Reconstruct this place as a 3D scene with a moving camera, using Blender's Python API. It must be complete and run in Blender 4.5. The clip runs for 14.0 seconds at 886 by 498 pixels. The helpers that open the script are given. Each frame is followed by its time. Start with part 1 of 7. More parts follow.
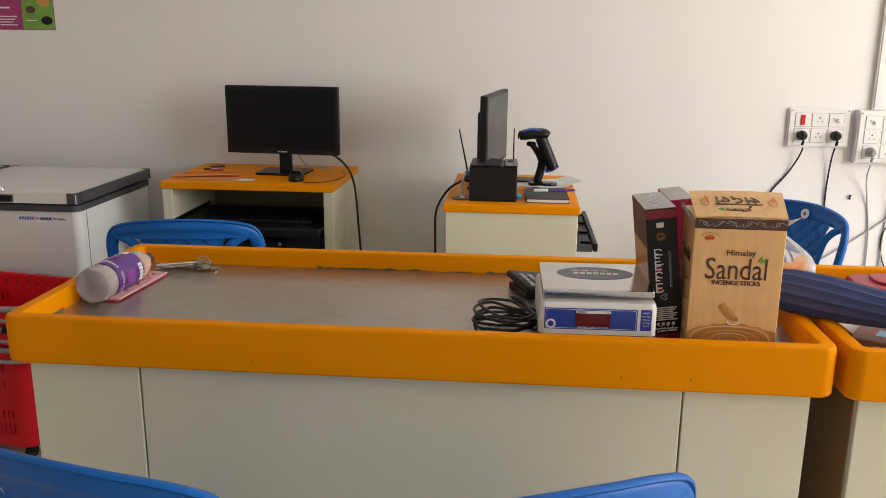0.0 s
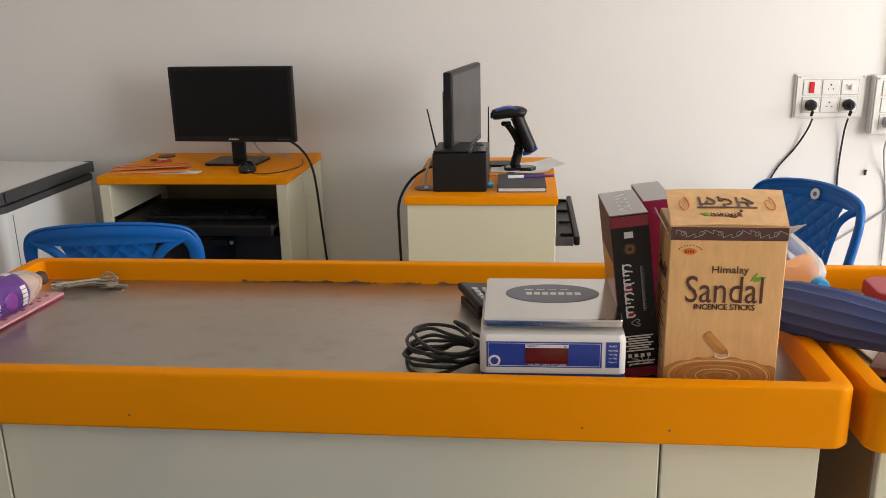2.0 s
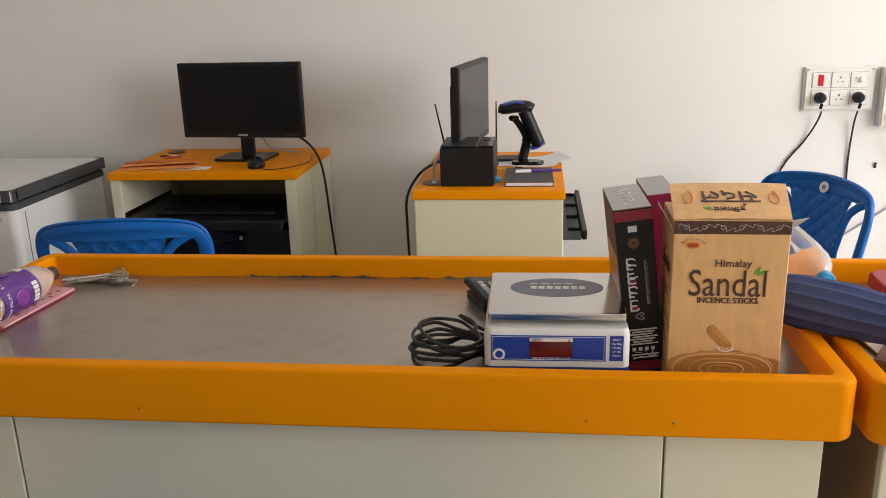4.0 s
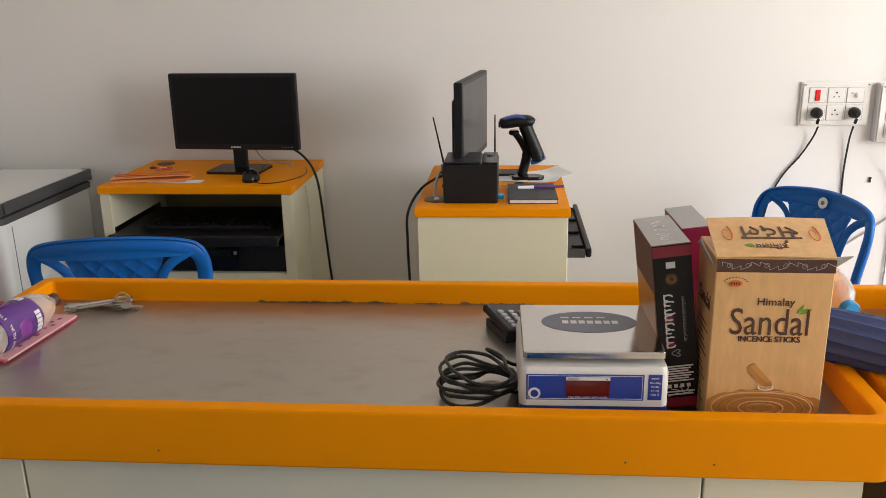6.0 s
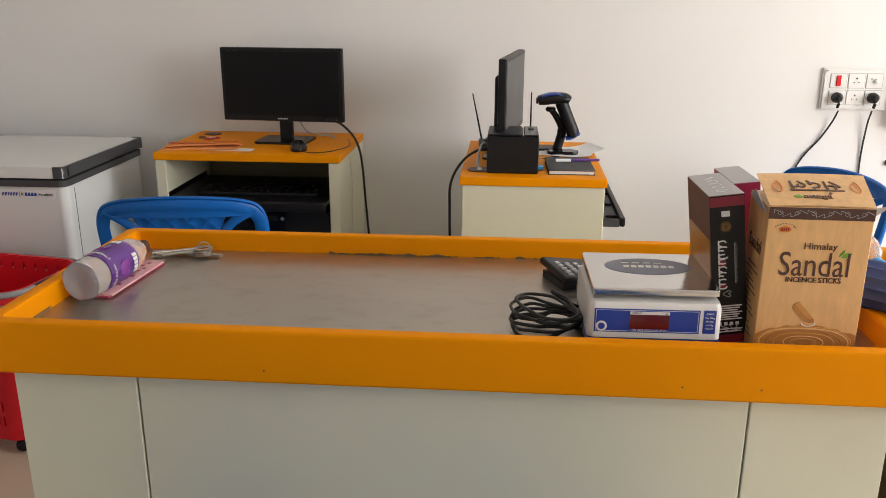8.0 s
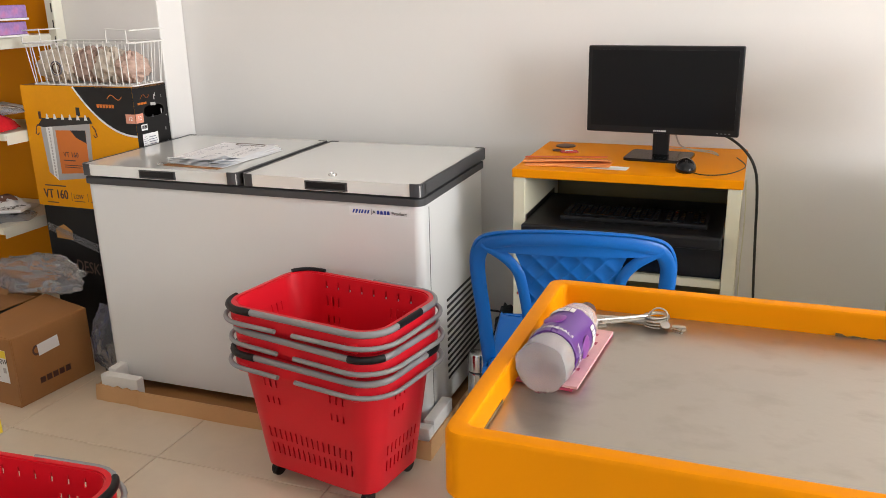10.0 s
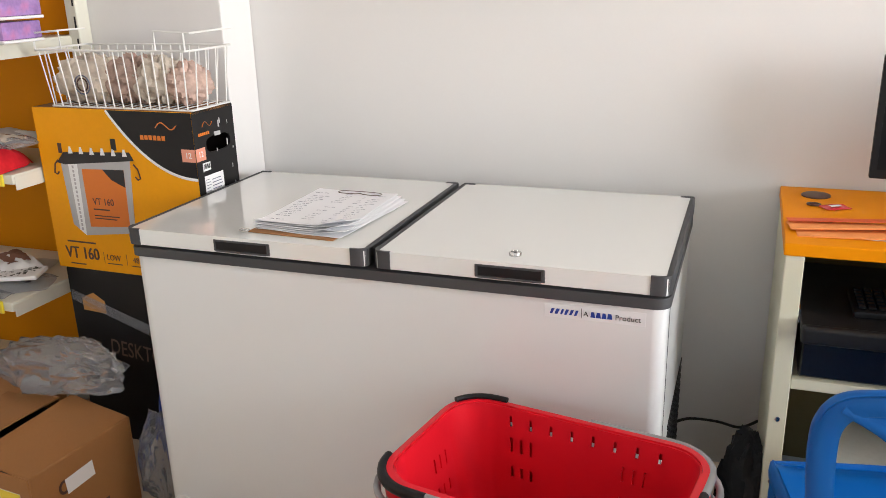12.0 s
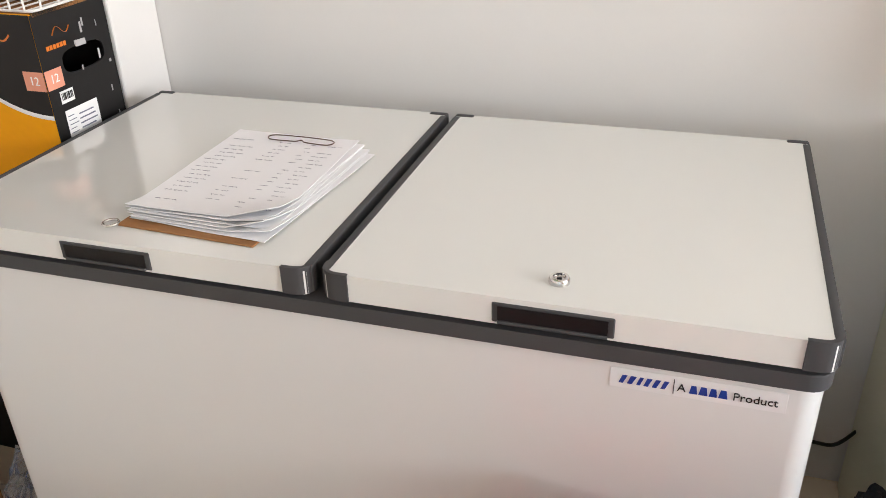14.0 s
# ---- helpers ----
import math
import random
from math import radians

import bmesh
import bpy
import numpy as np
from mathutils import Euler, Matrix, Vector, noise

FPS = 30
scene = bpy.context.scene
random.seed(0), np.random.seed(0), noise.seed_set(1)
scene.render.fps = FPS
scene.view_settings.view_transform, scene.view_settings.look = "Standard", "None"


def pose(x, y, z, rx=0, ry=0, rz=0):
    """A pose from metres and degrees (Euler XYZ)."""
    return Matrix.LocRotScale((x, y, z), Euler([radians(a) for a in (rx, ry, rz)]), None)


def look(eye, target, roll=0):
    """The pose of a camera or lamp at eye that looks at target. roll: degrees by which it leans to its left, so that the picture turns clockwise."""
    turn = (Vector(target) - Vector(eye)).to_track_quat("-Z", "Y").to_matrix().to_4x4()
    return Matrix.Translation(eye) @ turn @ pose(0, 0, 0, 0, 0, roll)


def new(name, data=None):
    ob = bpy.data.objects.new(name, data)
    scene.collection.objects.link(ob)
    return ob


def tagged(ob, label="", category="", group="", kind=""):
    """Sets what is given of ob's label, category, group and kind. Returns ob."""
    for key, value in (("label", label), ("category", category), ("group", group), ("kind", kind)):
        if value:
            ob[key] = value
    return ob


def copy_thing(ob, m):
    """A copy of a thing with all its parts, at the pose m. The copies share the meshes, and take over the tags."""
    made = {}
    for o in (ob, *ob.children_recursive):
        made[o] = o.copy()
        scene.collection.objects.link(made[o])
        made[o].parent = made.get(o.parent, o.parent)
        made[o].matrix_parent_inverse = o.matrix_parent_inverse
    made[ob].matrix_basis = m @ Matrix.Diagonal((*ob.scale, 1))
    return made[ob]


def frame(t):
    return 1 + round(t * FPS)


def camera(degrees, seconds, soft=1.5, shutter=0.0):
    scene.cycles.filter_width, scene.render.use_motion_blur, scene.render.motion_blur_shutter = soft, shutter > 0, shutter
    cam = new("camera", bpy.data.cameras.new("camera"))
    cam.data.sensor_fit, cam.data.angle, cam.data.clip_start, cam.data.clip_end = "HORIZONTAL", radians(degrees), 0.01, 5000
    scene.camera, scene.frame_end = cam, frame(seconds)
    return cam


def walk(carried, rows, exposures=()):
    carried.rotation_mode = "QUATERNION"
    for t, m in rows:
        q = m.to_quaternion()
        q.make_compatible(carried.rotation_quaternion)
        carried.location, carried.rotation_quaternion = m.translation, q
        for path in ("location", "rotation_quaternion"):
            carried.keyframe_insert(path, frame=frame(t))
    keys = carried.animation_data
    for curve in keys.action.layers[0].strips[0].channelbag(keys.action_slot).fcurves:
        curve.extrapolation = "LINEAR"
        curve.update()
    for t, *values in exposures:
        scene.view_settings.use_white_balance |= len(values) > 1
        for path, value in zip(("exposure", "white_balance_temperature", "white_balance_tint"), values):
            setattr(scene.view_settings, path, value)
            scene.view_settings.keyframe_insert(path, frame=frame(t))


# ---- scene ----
cam = camera(55.8, 14.0, soft=0.6)
PATH = [
    (0, (0.027, 0.06, 1.399), (-0.146, 1.992, 0.911), 0.5),
    (0.5, (0.04, 0.21, 1.396), (-0.034, 2.144, 0.892), 0.1),
    (1, (0.133, 0.373, 1.4), (0.035, 2.304, 0.892), -0.1),
    (1.5, (0.159, 0.416, 1.397), (-0.023, 2.337, 0.872), -0.7),
    (2, (0.149, 0.406, 1.395), (-0.051, 2.318, 0.842), -1.2),
    (2.5, (0.149, 0.393, 1.391), (-0.077, 2.299, 0.826), -1.6),
    (5, (0.166, 0.4, 1.402), (-0.06, 2.305, 0.837), -1.6),
    (5.5, (0.117, 0.41, 1.41), (-0.072, 2.317, 0.839), -1.3),
    (6, (0.059, 0.442, 1.444), (-0.098, 2.353, 0.875), -1.0),
    (6.5, (0.026, 0.424, 1.431), (-0.093, 2.337, 0.862), -0.8),
    (7, (0.02, 0.305, 1.42), (-0.062, 2.214, 0.83), -0.4),
    (7.2, (0.038, 0.248, 1.419), (-0.062, 2.157, 0.829), -0.2),
    (9.3, (-0.404, 0.479, 1.408), (-0.812, 2.343, 0.81), -0.7),
    (9.5, (-0.449, 0.55, 1.41), (-0.984, 2.383, 0.812), -1.5),
    (10, (-0.655, 0.681, 1.392), (-1.33, 2.467, 0.798), -1.3),
    (10.5, (-0.934, 0.766, 1.417), (-1.602, 2.554, 0.82), -1.6),
    (11, (-1.11, 0.943, 1.408), (-1.772, 2.729, 0.799), -1.4),
    (11.5, (-1.258, 1.153, 1.421), (-1.926, 2.939, 0.817), -1.5),
    (12, (-1.449, 1.37, 1.405), (-2.109, 3.15, 0.775), -1.6),
    (12.5, (-1.578, 1.545, 1.399), (-2.11, 3.342, 0.702), -0.9),
    (13, (-1.624, 1.767, 1.394), (-2.139, 3.537, 0.618), -1.2),
    (13.5, (-1.668, 1.954, 1.38), (-2.209, 3.688, 0.543), -1.0),
    (14, (-1.737, 2.079, 1.372), (-2.289, 3.748, 0.42), -1.8),
]
walk(cam, [(t, look(eye, target, roll)) for t, eye, target, roll in PATH], exposures=[(0.0, -0.08, 6550, 10), (0.5, -0.14, 6500, 10), (1.5, 0.0, 6450, 10), (7.2, 0.0, 6450, 10), (9.3, 0.46, 6400, 10), (9.5, 0.55, 6400, 10), (10.0, 0.88, 6350, 10), (10.5, 0.94, 6150, 10), (11.5, 1.02, 6150, 10), (14.0, 1.06, 6250, 10)])

# ---- light ----
world = bpy.data.worlds.new("sky")
scene.world = world
world.use_nodes = True
_n, _l = world.node_tree.nodes, world.node_tree.links
_sky = _n.new("ShaderNodeTexSky")
_sky.sky_type, _sky.sun_disc = "NISHITA", False
_sky.sun_elevation, _sky.sun_rotation = radians(48), radians(120)
_l.new(_sky.outputs[0], _n["Background"].inputs[0])
_n["Background"].inputs[1].default_value = 0.12


def daylight(name, m, w, h, watts, colour):
    """An area lamp in an unseen opening, added to stand for light from outside."""
    la = bpy.data.lights.new(name, "AREA")
    la.shape, la.size, la.size_y, la.energy, la.color = "RECTANGLE", w, h, watts, colour
    ob = new(name, la)
    ob.matrix_world = m
    return ob


# light comes from the right; the opening it enters by is unseen and added
daylight("daylight_east", look((4.26, 1.15, 1.68), (0.0, 2.0, 1.2)), 3.2, 1.9, 200, (1.0, 0.978, 0.955))
# weak fill added from behind the camera, no source known there
daylight("fill_south", look((-1.3, -3.32, 1.45), (-1.3, 0.0, 1.2)), 3.0, 2.3, 4, (1.0, 0.978, 0.955))

# ---- materials ----


def mat(name, colour, rough=0.5, metal=0.0, vary=0.12, scale=6.0, fine=90.0, bump=0.02, spread=0.0, coat=0.0, dirt=None, dirt_amount=0.0, dirt_scale=3.0, grain=(1, 1, 1), spec=0.5):
    """A surface with stains at one scale and grain at another; spread varies piece by piece."""
    m = bpy.data.materials.new(name)
    m.use_nodes = True
    n, l = m.node_tree.nodes, m.node_tree.links
    b = n["Principled BSDF"]
    tc = n.new("ShaderNodeTexCoord")
    mp = n.new("ShaderNodeMapping")
    mp.inputs["Scale"].default_value = grain
    l.new(tc.outputs["Object"], mp.inputs[0])
    big, small = n.new("ShaderNodeTexNoise"), n.new("ShaderNodeTexNoise")
    big.inputs["Scale"].default_value, big.inputs["Detail"].default_value = scale, 4
    small.inputs["Scale"].default_value, small.inputs["Detail"].default_value = fine, 3
    l.new(mp.outputs[0], big.inputs["Vector"])
    l.new(mp.outputs[0], small.inputs["Vector"])
    mix = n.new("ShaderNodeMix")
    mix.data_type = "RGBA"
    mix.inputs[6].default_value = (*[c * (1 - vary) for c in colour], 1)
    mix.inputs[7].default_value = (*[min(1, c * (1 + vary)) for c in colour], 1)
    add = n.new("ShaderNodeMath")
    add.operation = "MULTIPLY_ADD"
    add.inputs[1].default_value = 0.35
    l.new(small.outputs["Fac"], add.inputs[0])
    sub = n.new("ShaderNodeMath")
    sub.operation = "MULTIPLY_ADD"
    sub.inputs[1].default_value, sub.inputs[2].default_value = 0.9, -0.12
    l.new(big.outputs["Fac"], sub.inputs[0])
    l.new(sub.outputs[0], add.inputs[2])
    l.new(add.outputs[0], mix.inputs[0])
    out = mix.outputs[2]
    if dirt:
        dn = n.new("ShaderNodeTexNoise")
        dn.inputs["Scale"].default_value, dn.inputs["Detail"].default_value = dirt_scale, 6
        l.new(mp.outputs[0], dn.inputs["Vector"])
        rp = n.new("ShaderNodeValToRGB")
        rp.color_ramp.elements[0].position, rp.color_ramp.elements[1].position = 0.52, 0.72
        rp.color_ramp.elements[0].color, rp.color_ramp.elements[1].color = (0, 0, 0, 1), (dirt_amount, dirt_amount, dirt_amount, 1)
        l.new(dn.outputs["Fac"], rp.inputs[0])
        dm = n.new("ShaderNodeMix")
        dm.data_type = "RGBA"
        l.new(rp.outputs[0], dm.inputs[0])
        l.new(out, dm.inputs[6])
        dm.inputs[7].default_value = (*dirt, 1)
        out = dm.outputs[2]
    if spread:
        oi, hsv = n.new("ShaderNodeObjectInfo"), n.new("ShaderNodeHueSaturation")
        ma = n.new("ShaderNodeMath")
        ma.operation = "MULTIPLY_ADD"
        ma.inputs[1].default_value, ma.inputs[2].default_value = 2 * spread, 1 - spread
        l.new(oi.outputs["Random"], ma.inputs[0])
        l.new(ma.outputs[0], hsv.inputs["Value"])
        l.new(out, hsv.inputs["Color"])
        out = hsv.outputs[0]
    l.new(out, b.inputs["Base Color"])
    rr = n.new("ShaderNodeMath")
    rr.operation = "MULTIPLY_ADD"
    rr.inputs[1].default_value, rr.inputs[2].default_value = 0.25 * rough, 0.88 * rough
    l.new(big.outputs["Fac"], rr.inputs[0])
    l.new(rr.outputs[0], b.inputs["Roughness"])
    b.inputs["Metallic"].default_value = metal
    b.inputs["Specular IOR Level"].default_value = spec
    b.inputs["Coat Weight"].default_value = coat
    b.inputs["Coat Roughness"].default_value = 0.12
    if bump:
        bp = n.new("ShaderNodeBump")
        bp.inputs["Strength"].default_value, bp.inputs["Distance"].default_value = bump, 0.01
        l.new(small.outputs["Fac"], bp.inputs["Height"])
        l.new(bp.outputs[0], b.inputs["Normal"])
    return m


def clear(name, colour, rough=0.05, ior=1.45, alpha=1.0):
    m = bpy.data.materials.new(name)
    m.use_nodes = True
    b = m.node_tree.nodes["Principled BSDF"]
    b.inputs["Base Color"].default_value = (*colour, 1)
    b.inputs["Roughness"].default_value = rough
    b.inputs["IOR"].default_value = ior
    b.inputs["Transmission Weight"].default_value = alpha
    return m


WALL = mat("wall_paint", (0.775, 0.757, 0.738), 0.6, vary=0.025, scale=1.3, fine=140, bump=0.014, dirt=(0.66, 0.62, 0.58), dirt_amount=0.16, dirt_scale=1.1)
CEIL = mat("ceiling_paint", (0.8, 0.79, 0.77), 0.7, vary=0.02, scale=1.5, bump=0.03)
TILE = mat("vitrified_tile", (0.71, 0.60, 0.46), 0.16, vary=0.05, scale=3, fine=40, bump=0.0, spread=0.03, dirt=(0.45, 0.39, 0.31), dirt_amount=0.22, dirt_scale=4)
GROUT = mat("grout", (0.64, 0.54, 0.415), 0.5)
ORANGE = mat("orange_laminate", (0.83, 0.282, 0.0005), 0.42, spec=0.06, vary=0.03, scale=4, fine=160, bump=0.012, dirt=(0.62, 0.22, 0.004), dirt_amount=0.25, dirt_scale=3)
CREAM = mat("cream_laminate", (0.70, 0.68, 0.52), 0.42, vary=0.03, scale=3, fine=150, bump=0.015, dirt=(0.55, 0.51, 0.38), dirt_amount=0.22, dirt_scale=2.4)
# orange laminate with the shade between the shelves mixed into its colour
SHADEDLAM = mat("shaded_orange_laminate", (0.66, 0.235, 0.001), 0.5, spec=0.06, vary=0.05, scale=4, bump=0.01)
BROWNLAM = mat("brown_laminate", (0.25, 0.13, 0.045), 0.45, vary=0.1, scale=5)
SEAM = mat("seam", (0.30, 0.28, 0.2), 0.7)
PLY = mat("chipped_ply", (0.16, 0.10, 0.05), 0.8, vary=0.4, scale=30)
BARE = mat("bare_board", (0.62, 0.45, 0.24), 0.8, vary=0.3, scale=40)
STEEL = mat("scuffed_steel_sheet", (0.48, 0.445, 0.395), 0.33, 0.92, vary=0.07, scale=4, fine=120, bump=0.03, grain=(0.8, 1.15, 1), dirt=(0.33, 0.28, 0.23), dirt_amount=0.34, dirt_scale=22)
CHROME = mat("polished_steel", (0.62, 0.61, 0.6), 0.16, 1.0, vary=0.06, scale=8, bump=0.01)
KEYSTEEL = mat("key_steel", (0.5, 0.48, 0.44), 0.28, 1.0, vary=0.15, scale=40)
APPL = mat("white_enamel", (0.745, 0.752, 0.742), 0.3, vary=0.006, scale=2, fine=60, bump=0.0, coat=0.3)
LIDW = mat("white_glass_lid", (0.765, 0.775, 0.748), 0.09, vary=0.012, scale=2, fine=60, bump=0.0, coat=0.5)
GREY = mat("grey_trim_plastic", (0.064, 0.064, 0.067), 0.58, spec=0.3, vary=0.08, scale=20)
BLACK = mat("black_plastic", (0.009, 0.009, 0.010), 0.42, spec=0.3, vary=0.2, scale=20, fine=200, bump=0.04)
BLACKG = mat("glossy_black_plastic", (0.007, 0.007, 0.008), 0.2, spec=0.35, vary=0.1, bump=0.0)
SCREEN = mat("dark_screen", (0.004, 0.004, 0.005), 0.3, spec=0.22, vary=0.1, bump=0.0)
SCREEN2 = mat("grey_matte_screen", (0.03, 0.03, 0.033), 0.38, vary=0.1, bump=0.0)
BLUE = mat("blue_plastic", (0.002, 0.115, 0.45), 0.38, spec=0.35, vary=0.06, scale=8, fine=150, bump=0.015)
RED = mat("red_plastic", (0.72, 0.009, 0.022), 0.36, spec=0.4, vary=0.05, scale=8, fine=150, bump=0.012)
RIM = mat("grey_handle_plastic", (0.30, 0.30, 0.31), 0.38, vary=0.06, scale=18)
CARD = mat("cardboard", (0.33, 0.148, 0.045), 0.8, vary=0.10, scale=9, fine=110, bump=0.05, dirt=(0.28, 0.15, 0.07), dirt_amount=0.4)
CARDL = mat("pale_cardboard", (0.60, 0.35, 0.16), 0.8, vary=0.08, scale=9, fine=110, bump=0.04)
FOAM = mat("packing_foam", (0.78, 0.77, 0.74), 0.8, vary=0.06, scale=60, bump=0.2)
PAPER = mat("paper", (0.78, 0.78, 0.78), 0.7, vary=0.03, scale=12, bump=0.02)
SHEETS = mat("fresh_paper", (0.88, 0.88, 0.90), 0.75, vary=0.03, scale=12, bump=0.02)
PAPERB = mat("ink_script", (0.16, 0.16, 0.22), 0.7)
WHITE = mat("white_plastic", (0.76, 0.745, 0.72), 0.35, vary=0.03, scale=12)
INK = mat("black_ink", (0.015, 0.014, 0.014), 0.5, vary=0.05, bump=0.0)
DARKBLUE = mat("label_blue", (0.016, 0.05, 0.30), 0.3, vary=0.05, bump=0.0)
SLATE = mat("slate_print", (0.15, 0.16, 0.22), 0.4, vary=0.05, bump=0.0)
LCD = mat("red_display", (0.11, 0.008, 0.012), 0.12, vary=0.05, bump=0.0)
WOODPRINT = mat("sandal_wood_print", (0.70, 0.41, 0.17), 0.42, vary=0.26, scale=20, fine=60, bump=0.0, grain=(3.0, 3.0, 0.8))
BROWN = mat("brown_print", (0.075, 0.028, 0.018), 0.4, vary=0.1, bump=0.0)
AMBER = mat("amber_print", (0.44, 0.19, 0.045), 0.35, vary=0.35, scale=22, bump=0.0, grain=(1, 1, 4))
DIMPRINT = mat("faded_brown_print", (0.16, 0.10, 0.075), 0.6, vary=0.2, bump=0.0)
GOLD = mat("gold_print", (0.55, 0.26, 0.06), 0.35, vary=0.15, bump=0.0)
LEAFG = mat("green_print", (0.13, 0.33, 0.02), 0.5, bump=0.0)
MAROON = mat("maroon_print", (0.26, 0.012, 0.035), 0.35, vary=0.1, bump=0.0)
MAGENTA = mat("magenta_print", (0.36, 0.015, 0.09), 0.35, vary=0.08, bump=0.0)
BOXBLACK = mat("black_carton_print", (0.010, 0.009, 0.009), 0.45, spec=0.3, vary=0.15, bump=0.01)
BOXGREY = mat("grey_carton_print", (0.42, 0.41, 0.41), 0.45, vary=0.1, bump=0.01)
YELLOW = mat("yellow_carton_print", (0.80, 0.335, 0.002), 0.45, spec=0.15, vary=0.12, scale=3, bump=0.012)
ORANGEP = mat("orange_print", (0.66, 0.17, 0.01), 0.4, vary=0.06, bump=0.0)
PEACH = mat("peach_print", (0.72, 0.30, 0.20), 0.5, bump=0.0)
PRICE = mat("yellow_price_strip", (0.84, 0.66, 0.03), 0.4, vary=0.05, scale=10)
SHELFW = mat("cream_steel_shelf", (0.70, 0.68, 0.58), 0.4, vary=0.03, scale=6)
PURPLE = mat("purple_label", (0.105, 0.03, 0.22), 0.28, vary=0.35, scale=26, bump=0.0, grain=(1, 0.3, 1))
PURPLEB = mat("purple_print_circle", (0.20, 0.04, 0.27), 0.3, vary=0.1, bump=0.0)
PINK = mat("pink_print", (0.72, 0.40, 0.42), 0.6, vary=0.15, scale=40, bump=0.0)
PINKD = mat("dark_pink_print", (0.42, 0.05, 0.11), 0.6, vary=0.2, bump=0.0)
NAVY = mat("navy_cloth", (0.035, 0.06, 0.19), 0.62, vary=0.15, scale=20, fine=260, bump=0.12)
REDCASE = mat("crimson_plastic", (0.36, 0.015, 0.04), 0.4, vary=0.1, scale=30)
CYAN = mat("cyan_cap_plastic", (0.03, 0.30, 0.62), 0.35, vary=0.05)
PET = clear("clear_plastic", (0.93, 0.94, 0.95), 0.15, 1.25, 0.72)
PETB = clear("cloudy_crinkled_plastic", (0.97, 0.97, 0.97), 0.07, 1.2, 0.92)
FILMP = clear("cling_film", (0.8, 0.81, 0.84), 0.2, 1.15, 0.86)
PETC = clear("thin_clear_plastic", (0.95, 0.96, 0.97), 0.08, 1.18, 0.80)
CABLEB = mat("black_cable", (0.012, 0.012, 0.012), 0.45, vary=0.1)
CABLEW = mat("grey_white_cable", (0.42, 0.42, 0.42), 0.5, vary=0.1)
CLOTHK = mat("black_cloth", (0.008, 0.008, 0.009), 0.85, vary=0.3, scale=12, bump=0.15)
BEIGE = mat("beige_cloth", (0.60, 0.52, 0.43), 0.85, vary=0.28, scale=22, bump=0.12, spread=0.12)
ROSE = mat("patterned_rose_cloth", (0.48, 0.34, 0.28), 0.85, vary=0.5, scale=34, bump=0.12, spread=0.2)
REDGLOSS = mat("red_packet", (0.62, 0.02, 0.03), 0.25, vary=0.3, scale=30)
LILAC = mat("lilac_box", (0.34, 0.20, 0.46), 0.2, vary=0.55, scale=26, dirt=(0.62, 0.20, 0.36), dirt_amount=0.7, dirt_scale=22)
SKYBLUE = mat("blue_packet", (0.05, 0.25, 0.45), 0.35, vary=0.2)
WIRE = mat("white_coated_wire", (0.78, 0.77, 0.74), 0.35, vary=0.04)
# dark olive that includes the shade inside the open desk
SHADEOLIVE = mat("shaded_olive_backboard", (0.22, 0.19, 0.09), 0.6, vary=0.06)
GREENP = mat("green_poster_print", (0.16, 0.33, 0.05), 0.4, vary=0.4, scale=14)
POSTM = mat("magenta_poster_print", (0.34, 0.03, 0.15), 0.4, vary=0.3, scale=10)
ENVELOPE = mat("orange_envelope", (0.88, 0.31, 0.08), 0.6, vary=0.05)
ENVELOPE2 = mat("red_orange_envelope", (0.72, 0.09, 0.02), 0.6, vary=0.05)
CREASE = mat("newsprint", (0.56, 0.54, 0.51), 0.8, vary=0.08, scale=20)
NEWSBROWN = mat("brown_newsprint", (0.20, 0.09, 0.06), 0.75, vary=0.3, scale=30)

# ---- building tools ----


def thing(name, x, y, z, rz=0.0, label="", category="", group="", kind=""):
    ob = new(name)
    ob.empty_display_size = 0.05
    ob.matrix_world = pose(x, y, z, 0, 0, rz)
    return tagged(ob, label, category, group, kind)


def mesh_of(name, bm, material, smooth=30):
    bmesh.ops.recalc_face_normals(bm, faces=bm.faces[:])
    me = bpy.data.meshes.new(name)
    bm.to_mesh(me)
    bm.free()
    me.materials.append(material)
    if smooth:
        me.shade_smooth()
        me.set_sharp_from_angle(angle=radians(smooth))
    return me


def part(name, bm, material, parent=None, label="", smooth=30, m=None):
    """Links a bmesh as one mesh object under a thing or a part."""
    ob = new(name, mesh_of(name, bm, material, smooth))
    ob.parent = parent
    if m is not None:
        ob.matrix_basis = m
    if smooth:
        wn = ob.modifiers.new("even_shading", "WEIGHTED_NORMAL")
        wn.keep_sharp, wn.weight = True, 80
    return tagged(ob, label)


def box(x0, x1, y0, y1, z0, z1, bevel=0.0, seg=2, bm=None, m=None):
    """A box between two corners, its edges rounded; added to bm where one is given."""
    bm = bm or bmesh.new()
    r = bmesh.ops.create_cube(bm, size=1)
    bmesh.ops.scale(bm, vec=(x1 - x0, y1 - y0, z1 - z0), verts=r["verts"])
    bmesh.ops.translate(bm, vec=((x0 + x1) / 2, (y0 + y1) / 2, (z0 + z1) / 2), verts=r["verts"])
    vs = r["verts"]
    if m is not None:
        bmesh.ops.transform(bm, matrix=m, verts=vs)
    if bevel > 0:
        es = list({e for v in vs for e in v.link_edges})
        bmesh.ops.bevel(bm, geom=es, offset=bevel, segments=seg, profile=0.5, affect="EDGES")
    return bm


